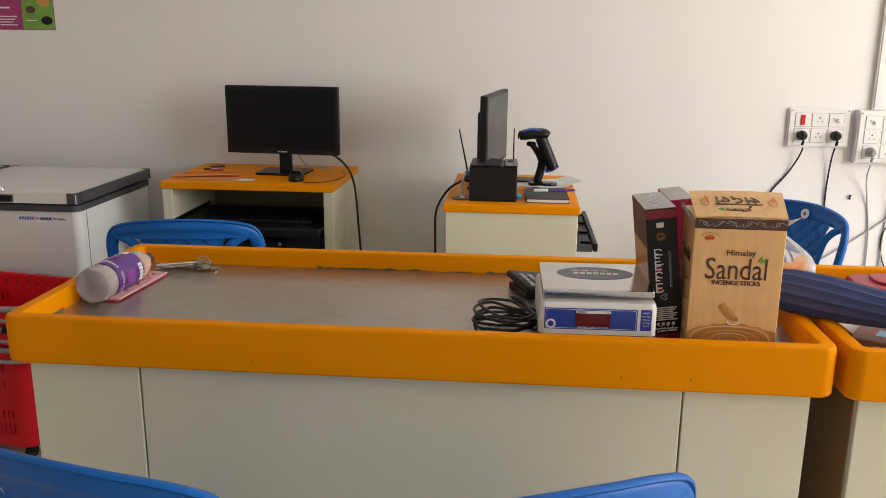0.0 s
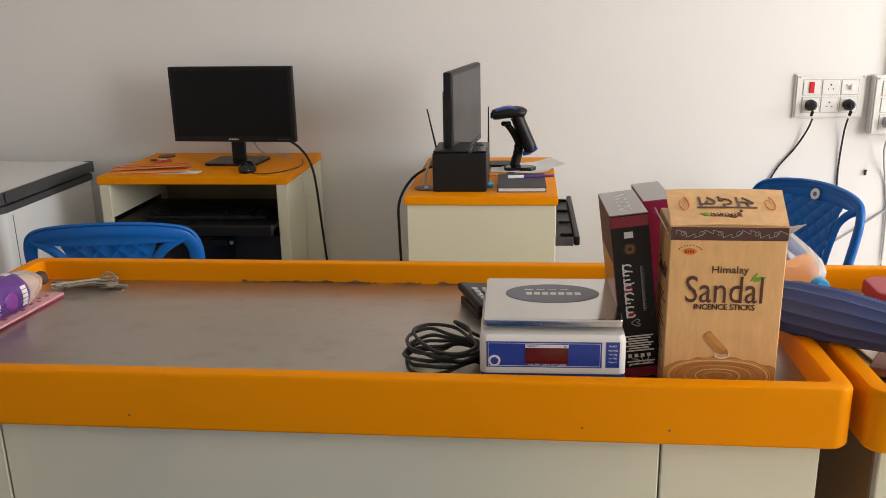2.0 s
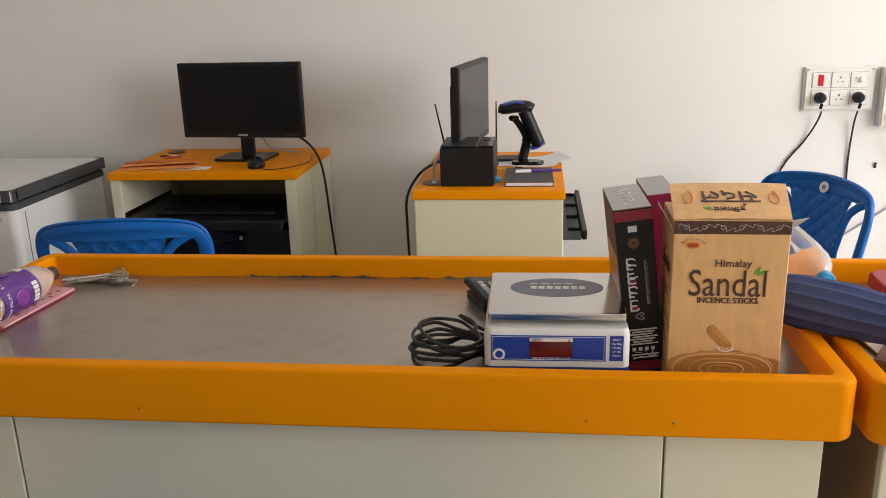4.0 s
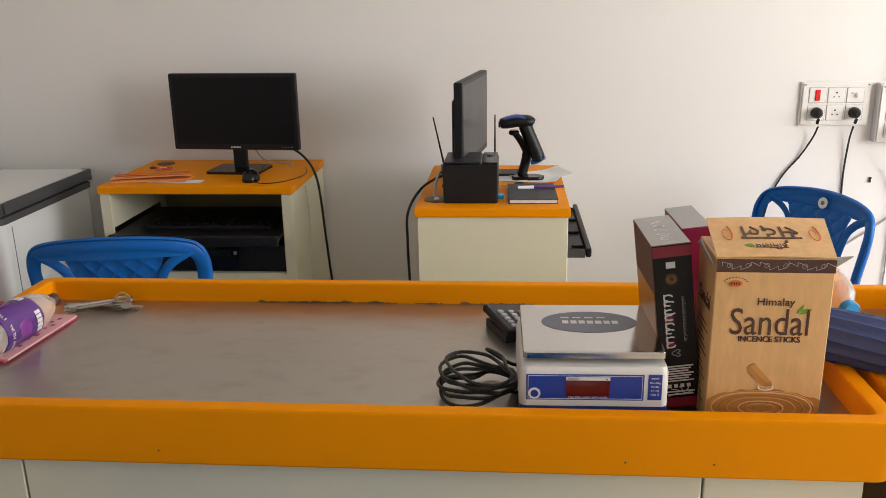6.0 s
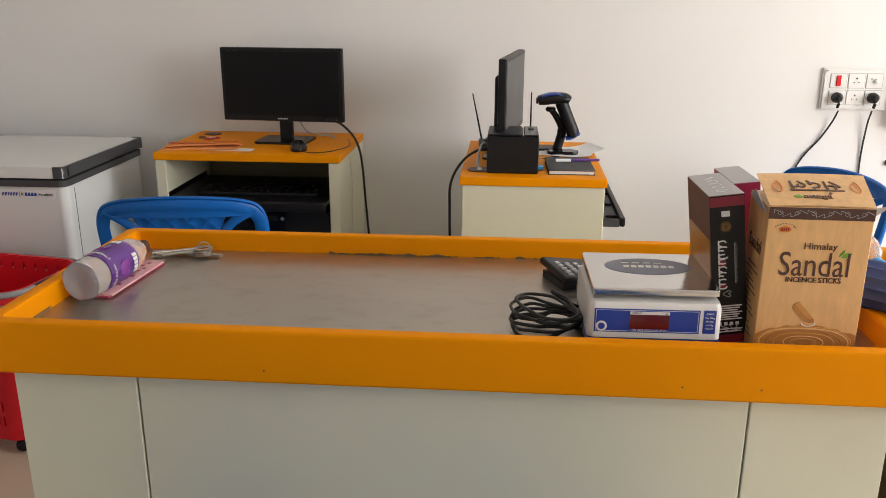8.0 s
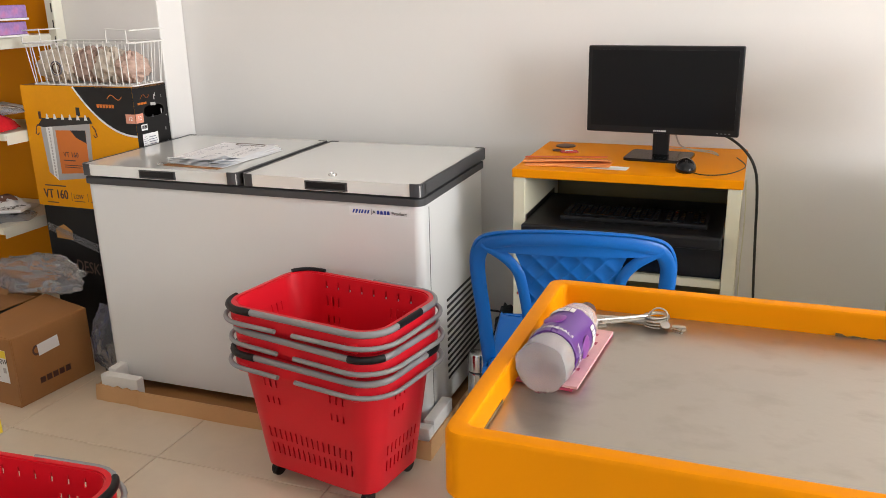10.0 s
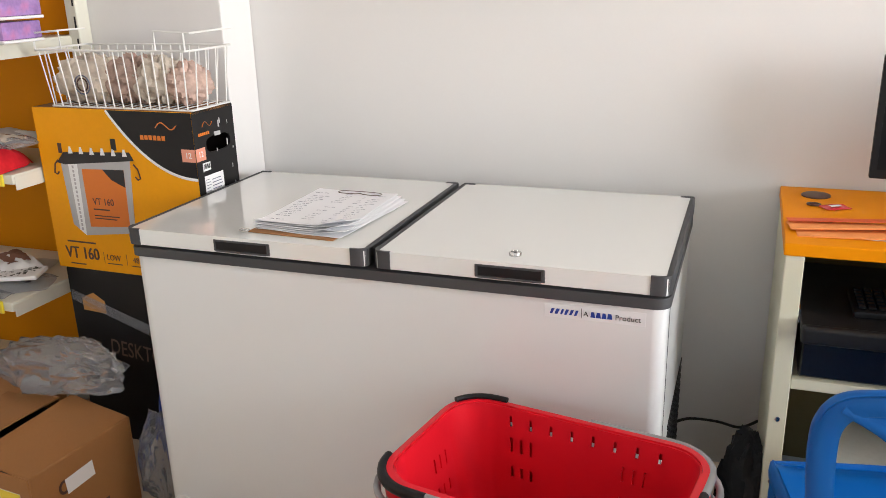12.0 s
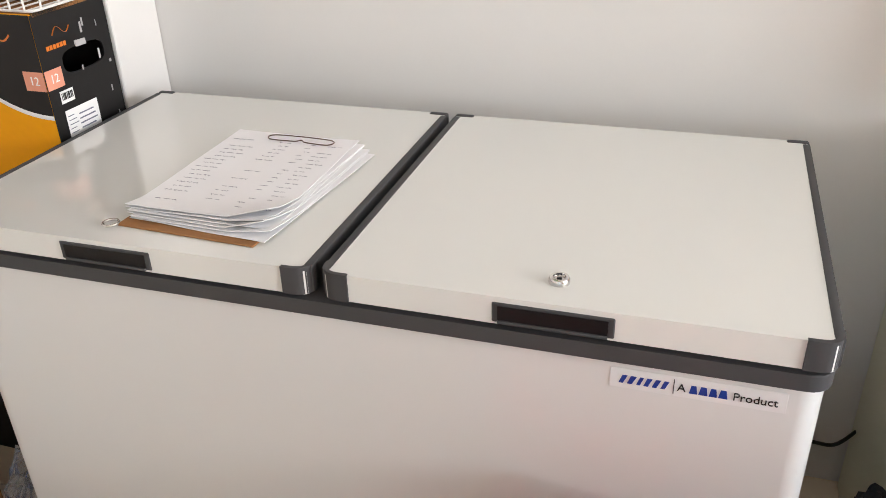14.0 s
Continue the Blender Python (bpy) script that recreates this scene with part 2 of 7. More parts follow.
def smooth_path(pts, n=8, closed=False):
    """A Catmull-Rom line through the points."""
    p = [Vector(q) for q in pts]
    out = []
    k = len(p)
    for i in range(k if closed else k - 1):
        a, b, c, d = (p[(i - 1) % k], p[i], p[(i + 1) % k], p[(i + 2) % k]) if closed else (p[max(i - 1, 0)], p[i], p[i + 1], p[min(i + 2, k - 1)])
        for j in range(n):
            t = j / n
            out.append(0.5 * ((2 * b) + (c - a) * t + (2 * a - 5 * b + 4 * c - d) * t * t + (3 * b - a - 3 * c + d) * t ** 3))
    if not closed:
        out.append(p[-1])
    return out


def sweep(pts, rx, ry=None, seg=8, closed=False, bm=None, up=(0, 0, 1), taper=None):
    """A tube (round, or rx across and ry along up) along a line; taper gives a factor for each step 0 to 1."""
    bm = bm or bmesh.new()
    ry = ry or rx
    p = [Vector(q) for q in pts]
    rings = []
    k = len(p)
    for i in range(k):
        d = (p[(i + 1) % k] - p[i - 1]) if closed else (p[min(i + 1, k - 1)] - p[max(i - 1, 0)])
        d = d.normalized() if d.length > 1e-9 else Vector((0, 0, 1))
        side = d.cross(Vector(up))
        side = side.normalized() if side.length > 1e-4 else d.cross(Vector((0.3, 1, 0.1))).normalized()
        nn = side.cross(d).normalized()
        f = taper(i / max(1, k - 1)) if taper else 1.0
        rings.append([bm.verts.new(p[i] + side * (rx * f * math.cos(2 * math.pi * j / seg)) + nn * (ry * f * math.sin(2 * math.pi * j / seg))) for j in range(seg)])
    for i in range(k if closed else k - 1):
        a, b = rings[i], rings[(i + 1) % k]
        for j in range(seg):
            bm.faces.new((a[j], a[(j + 1) % seg], b[(j + 1) % seg], b[j]))
    if not closed:
        bm.faces.new(rings[0][::-1])
        bm.faces.new(rings[-1])
    return bm


def lathe(profile, seg=24, bm=None, m=None):
    """A turned body from (radius, z) pairs, closed at both ends."""
    bm = bm or bmesh.new()
    rings = []
    for r, z in profile:
        ring = []
        for j in range(seg):
            q = Vector((r * math.cos(2 * math.pi * j / seg), r * math.sin(2 * math.pi * j / seg), z))
            ring.append(bm.verts.new(m @ q if m is not None else q))
        rings.append(ring)
    for a, b in zip(rings, rings[1:]):
        for j in range(seg):
            bm.faces.new((a[j], a[(j + 1) % seg], b[(j + 1) % seg], b[j]))
    bm.faces.new(rings[0][::-1])
    bm.faces.new(rings[-1])
    return bm


def rrect(w, d, r, n=6):
    """The outline of a rounded rectangle round the origin, from the right side on, anticlockwise."""
    out = []
    for cx, cy, a0 in ((w / 2 - r, d / 2 - r, 0), (-w / 2 + r, d / 2 - r, 90), (-w / 2 + r, -d / 2 + r, 180), (w / 2 - r, -d / 2 + r, 270)):
        for i in range(n + 1):
            a = radians(a0 + 90 * i / n)
            out.append((cx + r * math.cos(a), cy + r * math.sin(a)))
    return out


def prism(outline, z0, z1, bm=None, m=None, bevel=0.0):
    """An outline in x and y raised from z0 to z1."""
    bm = bm or bmesh.new()
    lo = [bm.verts.new((m @ Vector((x, y, z0))) if m is not None else (x, y, z0)) for x, y in outline]
    hi = [bm.verts.new((m @ Vector((x, y, z1))) if m is not None else (x, y, z1)) for x, y in outline]
    k = len(lo)
    fs = [bm.faces.new(lo[::-1]), bm.faces.new(hi)]
    for i in range(k):
        fs.append(bm.faces.new((lo[i], lo[(i + 1) % k], hi[(i + 1) % k], hi[i])))
    if bevel:
        bmesh.ops.bevel(bm, geom=list(fs[1].edges), offset=bevel, segments=2, profile=0.5, affect="EDGES")
    return bm


def lettering(name, text, size, material, parent, m, extrude=0.0004, align="CENTER", squeeze=1.0, label=""):
    """Words as flat raised mesh, in Blender's own font."""
    cu = bpy.data.curves.new(name, "FONT")
    cu.body, cu.size, cu.extrude, cu.align_x, cu.align_y, cu.resolution_u = text, size, extrude, align, "CENTER", 3
    tmp = new(name, cu)
    bpy.context.view_layer.update()
    me = bpy.data.meshes.new_from_object(tmp.evaluated_get(bpy.context.evaluated_depsgraph_get()))
    bpy.data.objects.remove(tmp)
    me.name = name
    me.materials.clear()
    me.materials.append(material)
    ob = new(name, me)
    ob.parent = parent
    ob.matrix_basis = m @ Matrix.Diagonal((squeeze, 1, 1, 1))
    return tagged(ob, label)


def front(x, y, z):
    """A pose whose x runs along +x, y along +z, and that faces -y: for print on a front."""
    return pose(x, y, z, 90, 0, 0)


def flat_bars(rows, m, t=0.0006):
    """Thin raised bars in a plane: (x0, x1, y0, y1) each."""
    bm = bmesh.new()
    for x0, x1, y0, y1 in rows:
        box(x0, x1, y0, y1, 0, t, bm=bm, m=m)
    return bm


def crumple(bm, amount, size, seed=0.0):
    for v in bm.verts:
        q = v.co / size + Vector((seed, seed * 1.7, seed * 0.3))
        v.co += noise.noise_vector(q) * amount
    return bm


def grid(nx, ny, f, bm=None):
    """A sheet of nx by ny cells; f(u, v) gives each place."""
    bm = bm or bmesh.new()
    vs = [[bm.verts.new(f(i / nx, j / ny)) for i in range(nx + 1)] for j in range(ny + 1)]
    for j in range(ny):
        for i in range(nx):
            bm.faces.new((vs[j][i], vs[j][i + 1], vs[j + 1][i + 1], vs[j + 1][i]))
    return bm


def thicken(bm, t):
    """Gives an open sheet a thickness."""
    bmesh.ops.recalc_face_normals(bm, faces=bm.faces[:])
    bmesh.ops.solidify(bm, geom=bm.faces[:], thickness=t)
    return bm

# ---- the room ----
FX0, FX1, FY0, FY1, TOP = -4.6, 4.3, -3.4, 3.665, 3.0


def wall(name, bm, label):
    return tagged(part(name, bm, WALL, None, smooth=0), label, "wall", kind="structure")


wall("wall_north", box(FX0, FX1 + 0.15, FY1, FY1 + 0.15, 0, TOP), "smooth off-white painted wall behind the freezer and desks")
wall("wall_west", box(FX0 - 0.15, FX0, FY0 - 0.15, FY1 + 0.15, 0, TOP), "smooth off-white painted side wall")
# unseen wall, its opening added for the eastern lamp and the sky
b_ = box(FX1, FX1 + 0.15, FY0 - 0.15, -0.5, 0, TOP)
box(FX1, FX1 + 0.15, 2.8, FY1, 0, TOP, bm=b_)
box(FX1, FX1 + 0.15, -0.5, 2.8, 0, 0.6, bm=b_)
box(FX1, FX1 + 0.15, -0.5, 2.8, 2.64, TOP, bm=b_)
wall("wall_east", b_, "unseen off-white wall with a wide opening added for light")
# unseen wall, its opening added for the fill lamp
b_ = box(FX0, -2.85, FY0 - 0.15, FY0, 0, TOP)
box(0.25, FX1, FY0 - 0.15, FY0, 0, TOP, bm=b_)
box(-2.85, 0.25, FY0 - 0.15, FY0, 2.62, TOP, bm=b_)
wall("wall_south", b_, "unseen off-white wall with an opening added for fill light")
wall("pillar", box(-3.95, -2.903, 3.505, FY1 - 0.002, 0, TOP - 0.002, 0.004), "off-white plastered pillar in the wall's corner")
tagged(part("ceiling", box(FX0 - 0.15, FX1 + 0.15, FY0 - 0.15, FY1 + 0.15, TOP, TOP + 0.12), CEIL, None, smooth=0), "plain white plastered ceiling", "ceiling", kind="structure")
floor_ob = tagged(part("floor", box(FX0 - 0.15, FX1 + 0.15, FY0 - 0.15, FY1 + 0.15, -0.12, -0.004), GROUT, None, smooth=0), "cream polished vitrified tile floor", "floor", kind="structure")

# ---- counters ----


def counter(name, x0, x1, y0, y1, rot, label, seams, chips, sides):
    """A billing counter: cream panels, a steel-sheet top and a raised orange rim all round."""
    c = thing(name, (x0 + x1) / 2, (y0 + y1) / 2, 0, rot, label, "counter", "billing counters")
    w, d = x1 - x0, y1 - y0
    ztop, zbot, tray, t = 0.852, 0.752, 0.806, 0.031
    # rim: an outer rounded skin and an inner wall, closed by a soft top edge
    bm = bmesh.new()
    rings = []
    for off, z in ((0.004, zbot), (0.0, zbot + 0.006), (0.0, ztop - 0.008), (0.003, ztop - 0.002), (0.009, ztop), (t - 0.009, ztop), (t - 0.003, ztop - 0.002), (t, ztop - 0.008), (t, zbot)):
        rings.append([bm.verts.new((x, y, z)) for x, y in rrect(w - 2 * off, d - 2 * off, max(0.004, 0.028 - off * 0.6), 6)])
    k = len(rings[0])
    for a, b in zip(rings, rings[1:]):
        for i in range(k):
            bm.faces.new((a[i], a[(i + 1) % k], b[(i + 1) % k], b[i]))
    for i in range(k):
        bm.faces.new((rings[-1][i], rings[-1][(i + 1) % k], rings[0][(i + 1) % k], rings[0][i]))
    part("rim", bm, ORANGE, c, "glossy orange laminate rim", 35)
    part("top_sheet", box(-w / 2 + t - 0.002, w / 2 - t + 0.002, -d / 2 + t - 0.002, d / 2 - t + 0.002, tray - 0.03, tray), STEEL, c, "scuffed stainless steel top", 0)
    # panels
    ins = 0.032
    xs = [-w / 2 + ins] + list(seams) + [w / 2 - ins]
    for a, b in zip(xs, xs[1:]):
        part("front_panel", box(a + 0.0015, b - 0.0015, -d / 2 + ins, -d / 2 + ins + 0.018, 0.06, zbot + 0.01, 0.002, 1), CREAM, c, "cream laminate panel")
    part("backing", box(-w / 2 + ins + 0.002, w / 2 - ins - 0.002, -d / 2 + ins + 0.0182, -d / 2 + ins + 0.03, 0.06, zbot + 0.01), SEAM, c)
    for sx in (-1, 1):
        a, b = sorted((sx * (w / 2 - ins), sx * (w / 2 - ins - 0.018)))
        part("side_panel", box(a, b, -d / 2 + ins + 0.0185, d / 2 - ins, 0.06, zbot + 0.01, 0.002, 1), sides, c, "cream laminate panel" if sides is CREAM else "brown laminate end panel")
    part("back_panel", box(-w / 2 + ins + 0.02, w / 2 - ins - 0.02, d / 2 - ins - 0.02, d / 2 - ins, 0.06, zbot + 0.01), CREAM, c, "cream laminate panel", 0)
    part("plinth", box(-w / 2 + 0.06, w / 2 - 0.06, -d / 2 + 0.07, d / 2 - 0.07, 0, 0.0595), GREY, c, "", 0)
    # chipped laminate along the inside foot of the rear rim
    rnd = random.Random(4)
    for a, b in chips:
        n = max(6, int((b - a) / 0.0045))
        bm = bmesh.new()
        lo, hi = [], []
        for i in range(n + 1):
            x = a + (b - a) * i / n
            h = 0.0008 + 0.008 * max(0.0, noise.noise(Vector((x * 31, 3.1, 0)))) + rnd.random() * 0.0028
            lo.append(bm.verts.new((x, d / 2 - t - 0.0012, tray + 0.0005)))
            hi.append(bm.verts.new((x, d / 2 - t - 0.0012, tray + h)))
        for i in range(n):
            bm.faces.new((lo[i], lo[i + 1], hi[i + 1], hi[i]))
        thicken(bm, 0.0008)
        part("chipped_edge", bm, PLY, c, "broken laminate showing dark board", 0)
    if chips:
        bm = box(-w / 2 + t, -w / 2 + t + 0.0015, -0.23, -0.13, tray + 0.001, tray + 0.006)
        part("chipped_edge", crumple(bm, 0.0015, 0.012), PLY, c, "broken laminate showing dark board", 0)
    for x_, y_ in ((0.42, -0.311), (0.55, -0.311), (-0.3, -0.311)):
        part("speck", lathe([(0.0022, 0), (0.0018, 0.0006)], 8, m=front(x_, -d / 2 + 0.0002, 0.777)), PLY, c)
    return c


counter("billing_counter", -1.002, 0.631, 1.568, 2.193, 0.0, "orange-rimmed cream billing counter with a scuffed steel top", (-0.548, 0.544), ((-0.31, 0.0), (0.04, 0.10), (0.14, 0.30)), CREAM)
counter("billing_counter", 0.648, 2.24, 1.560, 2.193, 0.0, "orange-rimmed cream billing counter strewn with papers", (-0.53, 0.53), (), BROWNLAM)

# ---- computer desks ----


def desk_front():
    """The wider desk: an orange top on cream sides, open in front, with a sliding keyboard shelf."""
    c = thing("computer_desk", -1.0135, 3.407, 0, 0, "orange-topped cream computer desk with an open front", "desk", "computer desks")
    w, d = 0.685, 0.5
    part("desktop", box(-w / 2, w / 2, -d / 2, d / 2, 0.824, 0.852, 0.004), ORANGE, c, "glossy orange laminate top")
    for s in (-1, 1):
        a, b = sorted((s * (w / 2 - 0.004), s * (w / 2 - 0.042)))
        part("side_panel", box(a, b, -d / 2 + 0.006, d / 2 - 0.004, 0, 0.824, 0.002, 1), CREAM, c, "cream laminate side")
    # back board's colour holds the desk's inner shade
    part("back_panel", box(-w / 2 + 0.042, w / 2 - 0.042, d / 2 - 0.03, d / 2 - 0.012, 0.08, 0.822), SHADEOLIVE, c, "shaded olive back board", 0)
    part("shelf", box(-w / 2 + 0.0425, w / 2 - 0.0425, -d / 2 + 0.012, d / 2 - 0.031, 0.515, 0.54, 0.002, 1), CREAM, c, "cream shelf board")
    part("bottom_board", box(-w / 2 + 0.0425, w / 2 - 0.0425, -d / 2 + 0.02, d / 2 - 0.031, 0.003, 0.018, 0.002, 1), CREAM, c)
    tr = part("keyboard_tray", box(-w / 2 + 0.046, w / 2 - 0.046, -d / 2 - 0.035, d / 2 - 0.12, 0.672, 0.690, 0.005), BLACK, c, "black plastic sliding keyboard tray")
    part("tray_lip", box(-w / 2 + 0.046, w / 2 - 0.046, -d / 2 - 0.062, -d / 2 - 0.0355, 0.655, 0.694, 0.009, 3), BLACK, tr)
    for s in (-1, 1):
        part("tray_runner", box(s * (w / 2 - 0.0445) - 0.0015, s * (w / 2 - 0.0445) + 0.0015, -d / 2 + 0.01, d / 2 - 0.1, 0.675, 0.705), CHROME, tr, "steel runner", 0)
    for z in (0.44, 0.28):
        part("cam_screw", lathe([(0.006, 0), (0.006, 0.0015), (0.004, 0.002)], 12, m=pose(-w / 2 + 0.0236, -d / 2 + 0.006, z, 90)), CHROME, c)
    return c


def desk_side():
    """The narrow desk, turned so that its closed side faces the counter."""
    c = thing("computer_desk", 0.008, 3.192, 0, 0, "orange-topped cream computer desk with a closed side", "desk", "computer desks")
    w, d = 0.464, 0.678
    part("desktop", box(-w / 2, w / 2, -d / 2, d / 2, 0.824, 0.852, 0.004), ORANGE, c, "glossy orange laminate top")
    part("side_panel", box(-w / 2 + 0.008, w / 2 - 0.006, -d / 2 + 0.008, -d / 2 + 0.04, 0, 0.8238, 0.002, 1), CREAM, c, "cream laminate side")
    part("side_panel", box(-w / 2 + 0.008, w / 2 - 0.006, d / 2 - 0.04, d / 2 - 0.008, 0, 0.8238, 0.002, 1), CREAM, c, "cream laminate side")
    part("back_panel", box(-w / 2 + 0.012, -w / 2 + 0.03, -d / 2 + 0.041, d / 2 - 0.041, 0.05, 0.822), CREAM, c, "cream back board", 0)
    part("shelf", box(-w / 2 + 0.0305, w / 2 - 0.012, -d / 2 + 0.0405, d / 2 - 0.0405, 0.515, 0.54), CREAM, c, "", 0)
    tr = part("keyboard_tray", box(-0.1, w / 2 + 0.052, -d / 2 + 0.05, d / 2 - 0.05, 0.690, 0.704, 0.004), BLACK, c, "black plastic sliding keyboard tray")
    part("tray_lip", box(w / 2 + 0.0525, w / 2 + 0.070, -d / 2 + 0.05, d / 2 - 0.05, 0.686, 0.716, 0.005, 2), BLACK, tr)
    for i in range(4):
        part("tray_rib", box(w / 2 + 0.012, w / 2 + 0.05, -d / 2 + 0.10 + 0.16 * i, -d / 2 + 0.108 + 0.16 * i, 0.704, 0.712, 0.002, 1), BLACK, tr)
    part("runner", box(0.0, w / 2 + 0.05, -d / 2 + 0.043, -d / 2 + 0.0495, 0.688, 0.714), GREY, tr, "", 0)
    return c


desk_front()
desk_side()

# ---- chest freezer ----


def freezer():
    c = thing("chest_freezer", -2.194, 3.217, 0, 0, "white double-lid chest freezer with dark grey trim", "freezer")
    w, d, zb, zt = 1.272, 0.617, 0.040, 0.842
    body = prism(rrect(w - 0.012, d - 0.018, 0.030, 6), zb, 0.774)
    part("cabinet", body, APPL, c, "white enamelled steel cabinet", 40)
    part("seam_strip", box(w / 2 - 0.0068, w / 2 - 0.0052, -d / 2 + 0.062, -d / 2 + 0.065, zb + 0.01, 0.760), GREY, c, "", 0)
    part("top_frame", prism(rrect(w - 0.002, d, 0.03, 6), 0.7742, 0.7965, bevel=0.003), GREY, c, "dark grey top frame", 40)
    for x0, x1 in ((-w / 2, 0.000), (0.013, w / 2)):
        cx, lw = (x0 + x1) / 2, x1 - x0
        lid = part("lid", prism([(x + cx, y) for x, y in rrect(lw - 0.008, d - 0.002, 0.012, 5)], 0.8035, zt, bevel=0.004), LIDW, c, "glossy white lid", 40)
        for s in (-1, 1):
            # grey edging down each side of the lid, wrapping the front corner
            xe = cx + s * (lw / 2 - 0.004)
            a, b = sorted((xe - s * 0.009, xe + s * 0.004))
            part("side_trim", box(a, b, -d / 2 + 0.010, d / 2 - 0.014, 0.8038, zt + 0.0015, 0.0035, 2), GREY, lid, "dark grey edging")
            arc = [(xe - s * 0.036, -d / 2 - 0.002)] + [(xe - s * 0.0235 + s * 0.0235 * math.sin(radians(a_)), -d / 2 + 0.0225 - 0.0245 * math.cos(radians(a_))) for a_ in range(0, 91, 15)] + [(xe, -d / 2 + 0.03)]
            bm = bmesh.new()
            lo = [bm.verts.new((x + s * (0.004 if i > 1 else 0), y, 0.8038)) for i, (x, y) in enumerate(arc)]
            hi = [bm.verts.new((x + s * (0.004 if i > 1 else 0), y, zt + 0.0016)) for i, (x, y) in enumerate(arc)]
            for i in range(len(arc) - 1):
                bm.faces.new((lo[i], lo[i + 1], hi[i + 1], hi[i]))
            thicken(bm, 0.006)
            part("corner_cap", bm, GREY, lid, "dark grey corner cap", 40)
            part("corner_cap", box(*sorted((xe - s * 0.034, xe + s * 0.003)), d / 2 - 0.013, d / 2 + 0.001, 0.80, zt + 0.0018, 0.003, 1), GREY, lid, "dark grey corner cap")
        # sunk grip in the lid's front edge: a dark pocket inside a thin frame
        gx = {-1: -0.315, 1: 0.316}[-1 if cx < 0 else 1]
        g = part("grip", box(gx - 0.074, gx + 0.074, -d / 2 - 0.0008, -d / 2 + 0.004, 0.8065, 0.8345, 0.0015, 1), GREY, lid, "dark recessed grip")
        part("pocket", box(gx - 0.0665, gx + 0.0665, -d / 2 - 0.0018, -d / 2 - 0.0006, 0.811, 0.8305), BLACK, g, "", 0)
        part("pocket_lip", box(gx - 0.0665, gx + 0.0665, -d / 2 - 0.0045, -d / 2 - 0.001, 0.8065, 0.8108, 0.001, 1), GREY, g)
    lk = part("lock", lathe([(0.0135, zt), (0.0135, zt + 0.005), (0.012, zt + 0.0075), (0.0085, zt + 0.0078), (0.008, zt + 0.005), (0.001, zt + 0.005)], 20, m=pose(0.314, -0.254, 0)), CHROME, c, "round chrome key lock", 40)
    part("keyhole", box(0.311, 0.317, -0.2552, -0.2528, zt + 0.0052, zt + 0.0062), INK, lk, "", 0)
    # badge: two plain blue marks, a rule and the word after them
    bd = part("badge", box(0.388, 0.590, -d / 2 + 0.0078, -d / 2 + 0.0088, 0.733, 0.762, 0.0004, 1), PAPER, c, "white badge strip")
    m = front(0, -d / 2 + 0.0076, 0)
    x = 0.396
    for i, wd in enumerate((0.0085, 0.0095, 0.007, 0.0085, 0.0085, 0.008)):
        bm = bmesh.new()
        prism([(x + 0.003, 0.741), (x + 0.0035 + wd * 0.55, 0.741), (x + 0.0045 + wd, 0.7525), (x + 0.007, 0.7525)], 0, 0.0006, bm, m)
        part("badge_mark", bm, DARKBLUE, bd, "", 0)
        x += wd + 0.0015
    part("badge_rule", flat_bars([(0.463, 0.464, 0.737, 0.758)], m), INK, bd, "", 0)
    lettering("badge_word", "A", 0.015, INK, bd, front(0.4725, -d / 2 + 0.0072, 0.7465))
    x = 0.4815
    for wd in (0.0095, 0.0105, 0.0095, 0.0105):
        bm = bmesh.new()
        prism([(x, 0.741), (x + wd, 0.741), (x + wd * 0.8, 0.7525), (x + wd * 0.2, 0.7525)], 0, 0.0006, bm, m)
        part("badge_mark", bm, DARKBLUE, bd, "", 0)
        x += wd + 0.0012
    lettering("badge_word", "Product", 0.0155, INK, bd, front(0.5555, -d / 2 + 0.0072, 0.746))
    # compressor grille low on the end, with its slats
    gr = part("grille", box(w / 2 - 0.0112, w / 2 - 0.007, -0.12, 0.285, 0.10, 0.425, 0.002, 1), BLACK, c, "black compressor grille")
    for i in range(13):
        part("grille_slat", box(w / 2 - 0.0069, w / 2 - 0.0035, -0.105, 0.27, 0.118 + i * 0.0235, 0.128 + i * 0.0235, 0.001, 1), BLACK, gr)
    for x_, y_ in ((-w / 2 + 0.1, -d / 2 + 0.1), (w / 2 - 0.1, -d / 2 + 0.1), (-w / 2 + 0.1, d / 2 - 0.1), (w / 2 - 0.1, d / 2 - 0.1)):
        part("foot", lathe([(0.02, 0.0062), (0.02, zb)], 12, m=pose(x_, y_, 0)), BLACK, c)
    part("underframe", box(-w / 2 + 0.03, w / 2 - 0.03, -d / 2 + 0.03, d / 2 - 0.03, 0.028, 0.0398), BLACK, c, "", 0)
    return c


freezer()


